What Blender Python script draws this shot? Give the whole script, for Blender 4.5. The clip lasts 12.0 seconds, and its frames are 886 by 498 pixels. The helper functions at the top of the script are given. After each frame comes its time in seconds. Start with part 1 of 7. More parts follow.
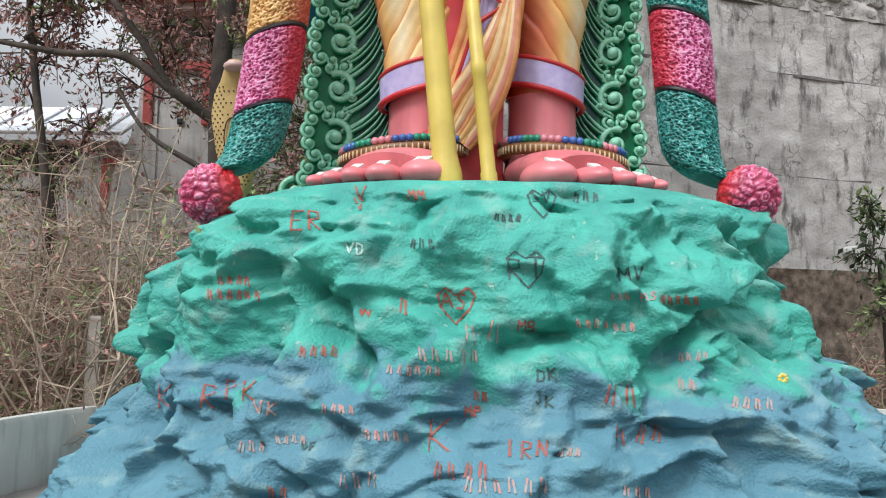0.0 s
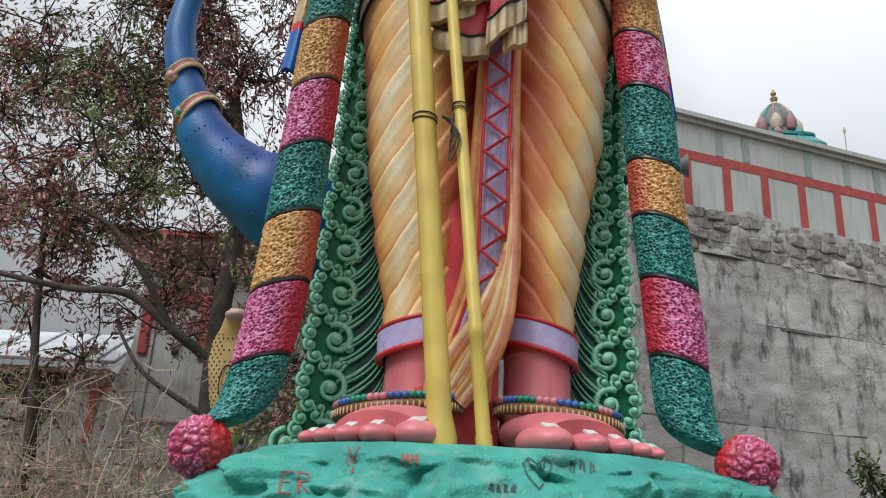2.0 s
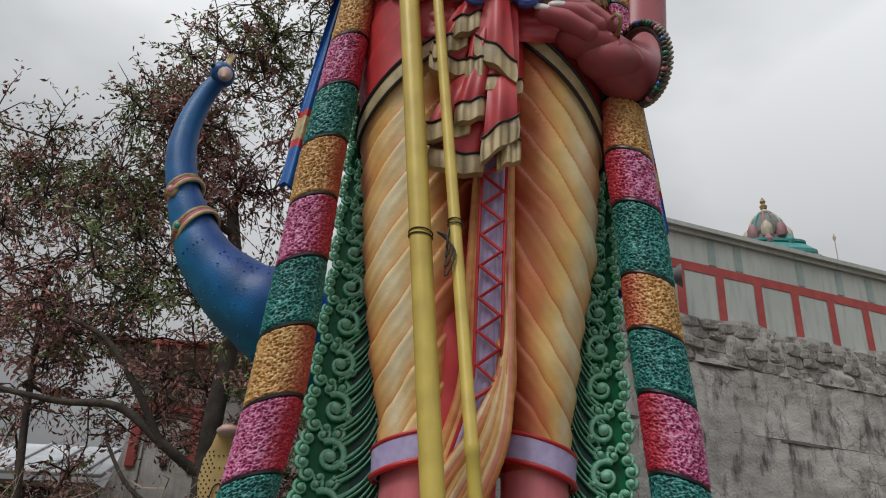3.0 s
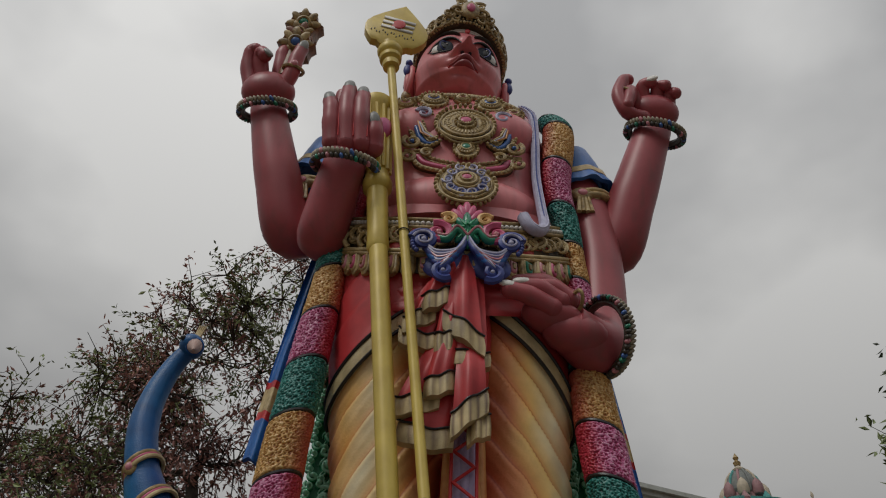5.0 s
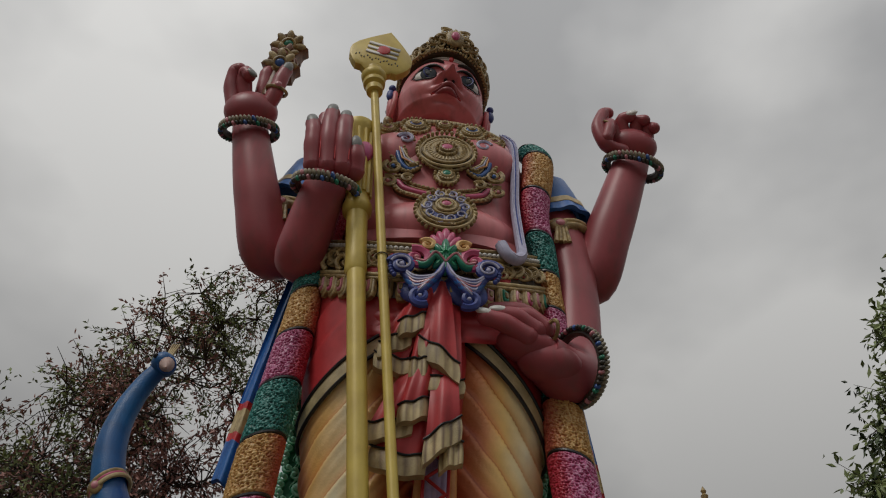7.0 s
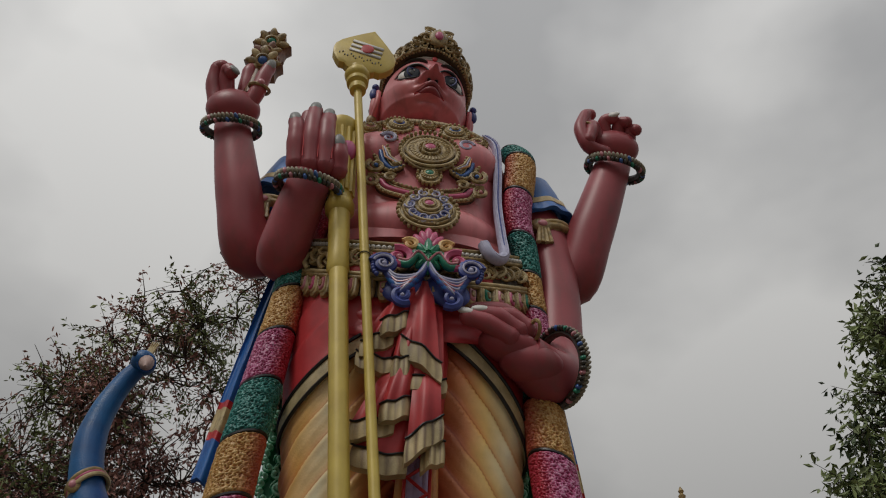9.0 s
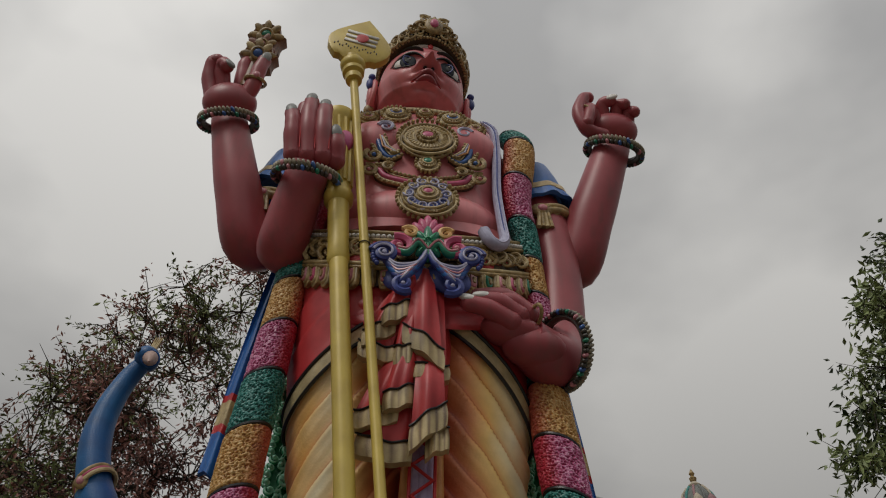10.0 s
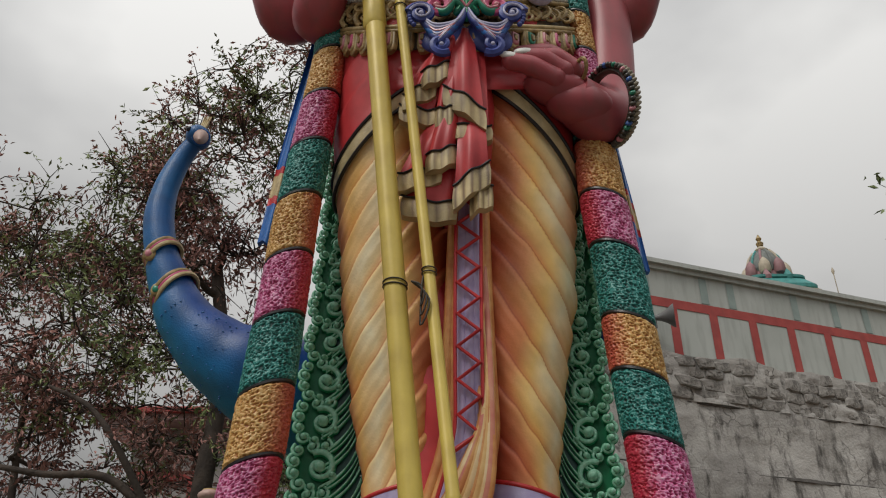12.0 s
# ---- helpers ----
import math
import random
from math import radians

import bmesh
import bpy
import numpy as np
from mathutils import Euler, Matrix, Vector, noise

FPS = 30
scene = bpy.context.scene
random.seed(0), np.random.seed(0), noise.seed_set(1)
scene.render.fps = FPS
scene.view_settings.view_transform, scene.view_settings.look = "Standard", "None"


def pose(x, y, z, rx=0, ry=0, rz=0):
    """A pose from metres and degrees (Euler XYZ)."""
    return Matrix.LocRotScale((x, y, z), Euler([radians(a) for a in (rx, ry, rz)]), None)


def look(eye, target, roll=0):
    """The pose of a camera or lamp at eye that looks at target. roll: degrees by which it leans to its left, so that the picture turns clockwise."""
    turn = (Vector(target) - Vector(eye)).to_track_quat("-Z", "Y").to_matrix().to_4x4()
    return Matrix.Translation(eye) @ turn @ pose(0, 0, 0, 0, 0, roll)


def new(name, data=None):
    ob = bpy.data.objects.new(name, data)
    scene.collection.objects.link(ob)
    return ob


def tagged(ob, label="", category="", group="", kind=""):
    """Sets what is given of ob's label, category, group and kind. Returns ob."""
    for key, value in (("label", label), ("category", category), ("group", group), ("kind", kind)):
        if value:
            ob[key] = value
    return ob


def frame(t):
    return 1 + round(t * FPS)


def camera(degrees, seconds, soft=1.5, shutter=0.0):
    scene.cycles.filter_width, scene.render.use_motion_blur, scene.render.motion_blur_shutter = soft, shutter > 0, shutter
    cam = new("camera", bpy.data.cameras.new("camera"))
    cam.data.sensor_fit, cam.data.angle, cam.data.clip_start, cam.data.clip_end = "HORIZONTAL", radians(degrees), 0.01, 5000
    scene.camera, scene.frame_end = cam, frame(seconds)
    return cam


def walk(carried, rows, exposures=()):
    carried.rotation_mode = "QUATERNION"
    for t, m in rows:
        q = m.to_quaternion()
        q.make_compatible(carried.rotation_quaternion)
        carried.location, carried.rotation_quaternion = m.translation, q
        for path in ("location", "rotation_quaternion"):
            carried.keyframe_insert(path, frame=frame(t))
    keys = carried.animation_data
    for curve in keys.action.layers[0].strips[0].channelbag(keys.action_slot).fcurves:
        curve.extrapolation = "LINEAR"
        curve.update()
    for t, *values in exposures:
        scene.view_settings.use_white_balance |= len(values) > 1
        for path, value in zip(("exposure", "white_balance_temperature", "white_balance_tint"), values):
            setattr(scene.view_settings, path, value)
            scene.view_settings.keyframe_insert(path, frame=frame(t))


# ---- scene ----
cam = camera(55.2, 12.0, soft=1.1)
METRES, EYE, TILT, LEAN, TURN = 1.5, 1.4, 4.5, -0.8, 0.0
ROWS = [
    (0.0, 0.0, 0.0, 0.0, 0.0, 0.0, -0.0),
    (0.5, -0.031, -0.0074, 0.0458, -0.23, 3.15, -1.19),
    (1.0, -0.0387, -0.0225, 0.1012, -0.39, 5.98, -1.47),
    (1.5, -0.0419, -0.0406, 0.1605, -0.49, 10.02, -1.69),
    (2.0, -0.0417, -0.0595, 0.2345, -0.87, 15.1, -1.88),
    (2.5, -0.0462, -0.0804, 0.2775, -0.9, 18.83, -1.8),
    (4.5, -0.0572, -0.1691, 0.4182, -3.01, 34.33, -1.04),
    (5.0, -0.0665, -0.2005, 0.4635, -2.88, 39.09, -0.39),
    (5.5, -0.0819, -0.2145, 0.4704, -2.94, 40.69, -0.35),
    (6.0, -0.084, -0.221, 0.4649, -3.08, 40.73, -0.42),
    (6.5, -0.0895, -0.2271, 0.4622, -4.08, 40.73, -0.62),
    (7.0, -0.096, -0.2348, 0.4558, -5.36, 40.75, -0.75),
    (9.0, -0.1167, -0.2319, 0.4511, -6.64, 40.76, -0.22),
    (9.5, -0.0889, -0.2219, 0.4467, -6.01, 40.76, 0.47),
    (10.0, -0.0583, -0.2049, 0.4346, -5.28, 40.13, 0.8),
    (10.5, -0.0124, -0.1688, 0.4061, -3.82, 37.55, 1.06),
    (11.0, 0.0405, -0.1153, 0.3576, -1.88, 32.7, 1.4),
    (11.5, 0.1082, -0.0752, 0.3172, -0.74, 28.78, 1.3),
    (12.0, 0.1748, -0.0521, 0.281, 0.16, 25.81, 0.79),
]
EXPOSURES = [(0, 1.5, 6100, 10), (1, 1.27, 6050, 10), (2, 0.95, 6100, 10), (2.5, 0.65, 6200, 10), (4.5, 0, 6500, 10), (5.5, -0.35, 6600, 10), (7, -0.3, 6600, 10), (9, -0.25, 6600, 10), (10.5, -0.2, 6750, 10), (11.5, 0.15, 6700, 10), (12, 0.35, 6600, 10)]
walk(cam, [(t, pose(0, 0, EYE, TILT, LEAN, TURN) @ pose(METRES * x, METRES * y, METRES * z, 90 + pitch, roll, yaw)) for t, x, y, z, yaw, pitch, roll in ROWS], EXPOSURES)

# world: an overcast sky with soft cloud banks, and a weak veiled sun
SUN_ELEVATION, SUN_TURN = radians(50.5), radians(219)
world = bpy.data.worlds.new("world")
scene.world = world
world.use_nodes = True
wn, wl = world.node_tree.nodes, world.node_tree.links
wn.clear()
w_out = wn.new("ShaderNodeOutputWorld")
w_back = wn.new("ShaderNodeBackground")
w_sky = wn.new("ShaderNodeTexSky")
w_sky.sky_type, w_sky.sun_disc = "NISHITA", False
w_sky.sun_elevation, w_sky.sun_rotation = SUN_ELEVATION, SUN_TURN
w_dim = wn.new("ShaderNodeVectorMath")
w_dim.operation = "SCALE"
w_dim.inputs["Scale"].default_value = 0.06
w_co = wn.new("ShaderNodeTexCoord")
w_map = wn.new("ShaderNodeMapping")
w_map.inputs["Scale"].default_value = (1.0, 1.0, 1.7)
w_noise = wn.new("ShaderNodeTexNoise")
w_noise.inputs["Scale"].default_value = 1.7
w_noise.inputs["Detail"].default_value = 5.0
w_noise.inputs["Roughness"].default_value = 0.45
w_ramp = wn.new("ShaderNodeValToRGB")
w_ramp.color_ramp.elements[0].position, w_ramp.color_ramp.elements[0].color = 0.41, (0.47, 0.475, 0.48, 1)
w_ramp.color_ramp.elements[1].position, w_ramp.color_ramp.elements[1].color = 0.61, (0.92, 0.92, 0.905, 1)
w_mix = wn.new("ShaderNodeMixRGB")
w_mix.inputs["Fac"].default_value = 0.9
wl.new(w_sky.outputs["Color"], w_dim.inputs[0])
wl.new(w_co.outputs["Generated"], w_map.inputs["Vector"])
wl.new(w_map.outputs["Vector"], w_noise.inputs["Vector"])
wl.new(w_noise.outputs["Fac"], w_ramp.inputs["Fac"])
wl.new(w_dim.outputs["Vector"], w_mix.inputs["Color1"])
wl.new(w_ramp.outputs["Color"], w_mix.inputs["Color2"])
# the veiled sun stands high before the statue, so that side of the sky is brighter
w_dot = wn.new("ShaderNodeVectorMath")
w_dot.operation = "DOT_PRODUCT"
w_dot.inputs[1].default_value = (0.1, 0.70, 0.70)
w_glow = wn.new("ShaderNodeMapRange")
w_glow.inputs["From Min"].default_value, w_glow.inputs["From Max"].default_value = -0.6, 1.0
w_glow.inputs["To Min"].default_value, w_glow.inputs["To Max"].default_value = 1.45, 0.88
w_scale = wn.new("ShaderNodeVectorMath")
w_scale.operation = "SCALE"
wl.new(w_co.outputs["Generated"], w_dot.inputs[0])
wl.new(w_dot.outputs["Value"], w_glow.inputs["Value"])
# an overcast sky is brightest overhead
w_sep = wn.new("ShaderNodeSeparateXYZ")
w_top = wn.new("ShaderNodeMapRange")
w_top.inputs["From Min"].default_value, w_top.inputs["From Max"].default_value = 0.12, 1.0
w_top.inputs["To Min"].default_value, w_top.inputs["To Max"].default_value = 0.12, 1.36
w_mul = wn.new("ShaderNodeMath")
w_mul.operation = "MULTIPLY"
wl.new(w_co.outputs["Generated"], w_sep.inputs["Vector"])
wl.new(w_sep.outputs["Z"], w_top.inputs["Value"])
wl.new(w_top.outputs["Result"], w_mul.inputs[0])
wl.new(w_glow.outputs["Result"], w_mul.inputs[1])
wl.new(w_mul.outputs["Value"], w_scale.inputs["Scale"])
wl.new(w_mix.outputs["Color"], w_scale.inputs[0])
wl.new(w_scale.outputs["Vector"], w_back.inputs["Color"])
w_back.inputs["Strength"].default_value = 0.98
wl.new(w_back.outputs["Background"], w_out.inputs["Surface"])

sun = new("sun", bpy.data.lights.new("sun", "SUN"))
sun.data.energy, sun.data.angle, sun.data.color = 1.0, radians(18), (1.0, 0.97, 0.92)
sun.matrix_world = look((-14, -8, 32), (0.5, 10, 4))


# ---- materials ----
def paint(name, base, second=None, rough=0.5, scale=3.0, mottle=0.25, bump=0.15, grain=60.0, dirt=0.0, metal=0.0, speck=None, island=0.0):
    """A painted or weathered surface: broad mottling, fine grain, optional dirt streaks and chips."""
    m = bpy.data.materials.new(name)
    m.use_nodes = True
    n, l = m.node_tree.nodes, m.node_tree.links
    b = n["Principled BSDF"]
    b.inputs["Roughness"].default_value, b.inputs["Metallic"].default_value = rough, metal
    co = n.new("ShaderNodeTexCoord")
    n1 = n.new("ShaderNodeTexNoise")
    n1.inputs["Scale"].default_value, n1.inputs["Detail"].default_value = scale, 6.0
    l.new(co.outputs["Object"], n1.inputs["Vector"])
    r = n.new("ShaderNodeValToRGB")
    second = second or tuple(c * (1 - mottle) for c in base)
    r.color_ramp.elements[0].position, r.color_ramp.elements[0].color = 0.35, (*second, 1)
    r.color_ramp.elements[1].position, r.color_ramp.elements[1].color = 0.65, (*base, 1)
    l.new(n1.outputs["Fac"], r.inputs["Fac"])
    out = r.outputs["Color"]
    n2 = n.new("ShaderNodeTexNoise")
    n2.inputs["Scale"].default_value, n2.inputs["Detail"].default_value = grain, 4.0
    l.new(co.outputs["Object"], n2.inputs["Vector"])
    if dirt:
        mp = n.new("ShaderNodeMapping")
        mp.inputs["Scale"].default_value = (5.0, 5.0, 0.7)
        n3 = n.new("ShaderNodeTexNoise")
        n3.inputs["Scale"].default_value, n3.inputs["Detail"].default_value = 1.3, 8.0
        l.new(co.outputs["Object"], mp.inputs["Vector"])
        l.new(mp.outputs["Vector"], n3.inputs["Vector"])
        r3 = n.new("ShaderNodeValToRGB")
        r3.color_ramp.elements[0].position, r3.color_ramp.elements[0].color = 0.5, (0, 0, 0, 1)
        r3.color_ramp.elements[1].position, r3.color_ramp.elements[1].color = 0.72, (dirt, dirt, dirt, 1)
        l.new(n3.outputs["Fac"], r3.inputs["Fac"])
        mx = n.new("ShaderNodeMixRGB")
        mx.inputs["Color2"].default_value = (0.09, 0.08, 0.07, 1)
        l.new(r3.outputs["Color"], mx.inputs["Fac"])
        l.new(out, mx.inputs["Color1"])
        out = mx.outputs["Color"]
    if speck:
        r4 = n.new("ShaderNodeValToRGB")
        r4.color_ramp.elements[0].position, r4.color_ramp.elements[0].color = 0.66, (0, 0, 0, 1)
        r4.color_ramp.elements[1].position, r4.color_ramp.elements[1].color = 0.72, (0.8, 0.8, 0.8, 1)
        n4 = n.new("ShaderNodeTexNoise")
        n4.inputs["Scale"].default_value, n4.inputs["Detail"].default_value = 11.0, 7.0
        l.new(co.outputs["Object"], n4.inputs["Vector"])
        l.new(n4.outputs["Fac"], r4.inputs["Fac"])
        mx = n.new("ShaderNodeMixRGB")
        mx.inputs["Color2"].default_value = (*speck, 1)
        l.new(r4.outputs["Color"], mx.inputs["Fac"])
        l.new(out, mx.inputs["Color1"])
        out = mx.outputs["Color"]
    if island:
        g = n.new("ShaderNodeNewGeometry")
        h = n.new("ShaderNodeHueSaturation")
        mr = n.new("ShaderNodeMapRange")
        mr.inputs["To Min"].default_value, mr.inputs["To Max"].default_value = 1 - island, 1 + island
        l.new(g.outputs["Random Per Island"], mr.inputs["Value"])
        l.new(mr.outputs["Result"], h.inputs["Value"])
        l.new(out, h.inputs["Color"])
        out = h.outputs["Color"]
    l.new(out, b.inputs["Base Color"])
    bp = n.new("ShaderNodeBump")
    bp.inputs["Strength"].default_value, bp.inputs["Distance"].default_value = bump, 0.02
    l.new(n2.outputs["Fac"], bp.inputs["Height"])
    l.new(bp.outputs["Normal"], b.inputs["Normal"])
    return m


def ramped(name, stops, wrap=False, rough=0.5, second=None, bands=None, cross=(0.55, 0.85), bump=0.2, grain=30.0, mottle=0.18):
    """Brushed paint toned by the UV's first value; flowers and folds carry relief highlights and shade in it; second: a
    colour laid over it along the other UV axis.
    """
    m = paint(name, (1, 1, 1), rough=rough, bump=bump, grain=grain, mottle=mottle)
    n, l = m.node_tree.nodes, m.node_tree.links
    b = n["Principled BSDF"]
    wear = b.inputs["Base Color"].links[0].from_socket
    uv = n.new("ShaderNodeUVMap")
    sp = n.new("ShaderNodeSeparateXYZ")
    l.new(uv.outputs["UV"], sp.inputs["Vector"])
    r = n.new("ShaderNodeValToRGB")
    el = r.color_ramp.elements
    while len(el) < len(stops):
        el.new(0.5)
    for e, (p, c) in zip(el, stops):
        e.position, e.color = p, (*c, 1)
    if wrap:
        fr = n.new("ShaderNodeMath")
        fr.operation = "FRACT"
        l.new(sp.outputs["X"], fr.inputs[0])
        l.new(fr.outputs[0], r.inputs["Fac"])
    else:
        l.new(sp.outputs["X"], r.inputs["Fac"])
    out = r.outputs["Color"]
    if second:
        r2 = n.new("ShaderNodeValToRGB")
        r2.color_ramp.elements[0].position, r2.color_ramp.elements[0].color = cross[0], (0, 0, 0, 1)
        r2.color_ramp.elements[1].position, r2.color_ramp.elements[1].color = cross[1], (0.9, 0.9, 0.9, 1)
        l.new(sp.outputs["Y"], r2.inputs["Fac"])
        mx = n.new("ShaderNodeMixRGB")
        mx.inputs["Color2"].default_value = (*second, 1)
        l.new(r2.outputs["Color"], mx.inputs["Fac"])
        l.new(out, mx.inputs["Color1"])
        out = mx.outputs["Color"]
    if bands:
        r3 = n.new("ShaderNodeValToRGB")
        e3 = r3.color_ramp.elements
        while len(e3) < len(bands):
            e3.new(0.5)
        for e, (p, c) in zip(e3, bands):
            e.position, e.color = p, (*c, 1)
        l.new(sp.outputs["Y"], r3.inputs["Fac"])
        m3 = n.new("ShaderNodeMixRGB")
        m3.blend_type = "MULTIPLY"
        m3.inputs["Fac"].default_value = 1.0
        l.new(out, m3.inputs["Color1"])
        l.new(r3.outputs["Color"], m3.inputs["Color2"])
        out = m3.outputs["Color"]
    mul = n.new("ShaderNodeMixRGB")
    mul.blend_type = "MULTIPLY"
    mul.inputs["Fac"].default_value = 1.0
    l.new(out, mul.inputs["Color1"])
    l.new(wear, mul.inputs["Color2"])
    l.new(mul.outputs["Color"], b.inputs["Base Color"])
    return m


SKIN = paint("pink_enamel", (0.70, 0.225, 0.24), (0.58, 0.15, 0.17), rough=0.42, scale=1.2, bump=0.05, dirt=0.25)
NAIL = paint("nail_white", (0.75, 0.74, 0.70), rough=0.4)
# dhoti paint: creases and leg edges shaded, a broad highlight put into the colour
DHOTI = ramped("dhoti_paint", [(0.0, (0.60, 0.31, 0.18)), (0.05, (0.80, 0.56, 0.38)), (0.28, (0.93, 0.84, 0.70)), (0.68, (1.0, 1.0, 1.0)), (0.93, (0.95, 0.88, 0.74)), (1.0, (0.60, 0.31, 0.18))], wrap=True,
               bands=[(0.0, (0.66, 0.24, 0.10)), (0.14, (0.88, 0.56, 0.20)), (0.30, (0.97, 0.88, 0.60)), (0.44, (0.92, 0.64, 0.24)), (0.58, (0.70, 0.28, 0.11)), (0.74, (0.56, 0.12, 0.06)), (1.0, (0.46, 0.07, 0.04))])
ORANGE = paint("amber_fold", (0.70, 0.36, 0.12), (0.55, 0.20, 0.06), rough=0.5, scale=5)
RED = paint("red_drape", (0.55, 0.045, 0.05), (0.42, 0.03, 0.035), rough=0.45, bump=0.1)
LINE_RED = paint("red_trim", (0.58, 0.03, 0.035), rough=0.4)
LAVENDER = paint("lavender_band", (0.42, 0.36, 0.62), (0.52, 0.47, 0.70), rough=0.5, scale=9)
GOLD = paint("dull_gold_paint", (0.46, 0.33, 0.14), (0.20, 0.14, 0.06), rough=0.45, scale=11, bump=0.3)
CREAM = paint("cream_border", (0.62, 0.50, 0.26), (0.40, 0.30, 0.15), rough=0.5, scale=8, bump=0.25)
BLUE = paint("cobalt_paint", (0.025, 0.16, 0.50), (0.018, 0.11, 0.38), rough=0.4, scale=2)
VIOLET = paint("violet_blue_paint", (0.055, 0.085, 0.33), (0.03, 0.045, 0.20), rough=0.45, scale=6)
THREAD = paint("pale_lilac_thread", (0.50, 0.50, 0.66), (0.40, 0.40, 0.55), rough=0.5, scale=12)
BLACK = paint("black_enamel", (0.012, 0.012, 0.014), rough=0.35)
BEAD = [paint("bead_green", (0.02, 0.25, 0.15), rough=0.3), paint("bead_pink", (0.62, 0.24, 0.28), rough=0.3), paint("bead_blue", (0.05, 0.14, 0.42), rough=0.3)]
DARKGOLD = paint("brown_ground", (0.10, 0.065, 0.03), (0.05, 0.035, 0.02), rough=0.5, scale=8)
GREYNAIL = paint("grey_nail", (0.24, 0.25, 0.24), rough=0.4)
IRIS = paint("slate_iris", (0.014, 0.024, 0.040), (0.006, 0.010, 0.018), rough=0.75, scale=12)
DARKBEAD = paint("dark_bead", (0.07, 0.06, 0.045), (0.035, 0.03, 0.025), rough=0.4, scale=9)
ANKLET = paint("brown_gold_band", (0.26, 0.12, 0.04), (0.14, 0.06, 0.02), rough=0.45, scale=9)
PLUME = paint("dark_teal_paint", (0.004, 0.075, 0.06), (0.003, 0.05, 0.045), rough=0.4, scale=5)
PALEBEAD = paint("pale_bead", (0.38, 0.33, 0.23), (0.20, 0.18, 0.13), rough=0.45, scale=9)
BRASS = paint("yellow_gold_paint", (0.64, 0.49, 0.10), (0.52, 0.38, 0.075), rough=0.42, scale=2.5, bump=0.12, metal=0.05, dirt=0.15)
WIRE = paint("dark_wire", (0.05, 0.04, 0.03), rough=0.6)
# flower paints: pits darkened, ridges dry-brushed with highlights in the colour
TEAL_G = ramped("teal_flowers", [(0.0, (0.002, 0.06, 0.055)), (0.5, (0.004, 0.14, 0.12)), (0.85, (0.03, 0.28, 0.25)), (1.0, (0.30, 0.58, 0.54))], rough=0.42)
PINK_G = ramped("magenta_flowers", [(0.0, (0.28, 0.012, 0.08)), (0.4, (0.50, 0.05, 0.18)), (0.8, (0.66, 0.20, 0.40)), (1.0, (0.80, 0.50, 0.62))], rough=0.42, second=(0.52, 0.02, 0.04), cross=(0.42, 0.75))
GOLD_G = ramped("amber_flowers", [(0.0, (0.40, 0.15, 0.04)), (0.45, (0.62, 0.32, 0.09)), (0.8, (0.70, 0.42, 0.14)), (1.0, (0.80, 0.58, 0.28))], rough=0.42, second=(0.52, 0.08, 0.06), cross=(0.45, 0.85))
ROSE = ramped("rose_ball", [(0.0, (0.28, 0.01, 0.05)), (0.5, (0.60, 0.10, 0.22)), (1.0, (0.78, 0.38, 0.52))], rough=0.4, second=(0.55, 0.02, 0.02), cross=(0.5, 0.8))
PANEL = paint("deep_green_paint", (0.010, 0.21, 0.085), (0.006, 0.13, 0.06), rough=0.4, scale=4)
SCROLL = paint("leaf_green_paint", (0.03, 0.38, 0.18), (0.015, 0.26, 0.11), rough=0.38, scale=14)
SCROLL_TIP = paint("mint_paint", (0.36, 0.68, 0.52), (0.20, 0.55, 0.36), rough=0.4, scale=18)


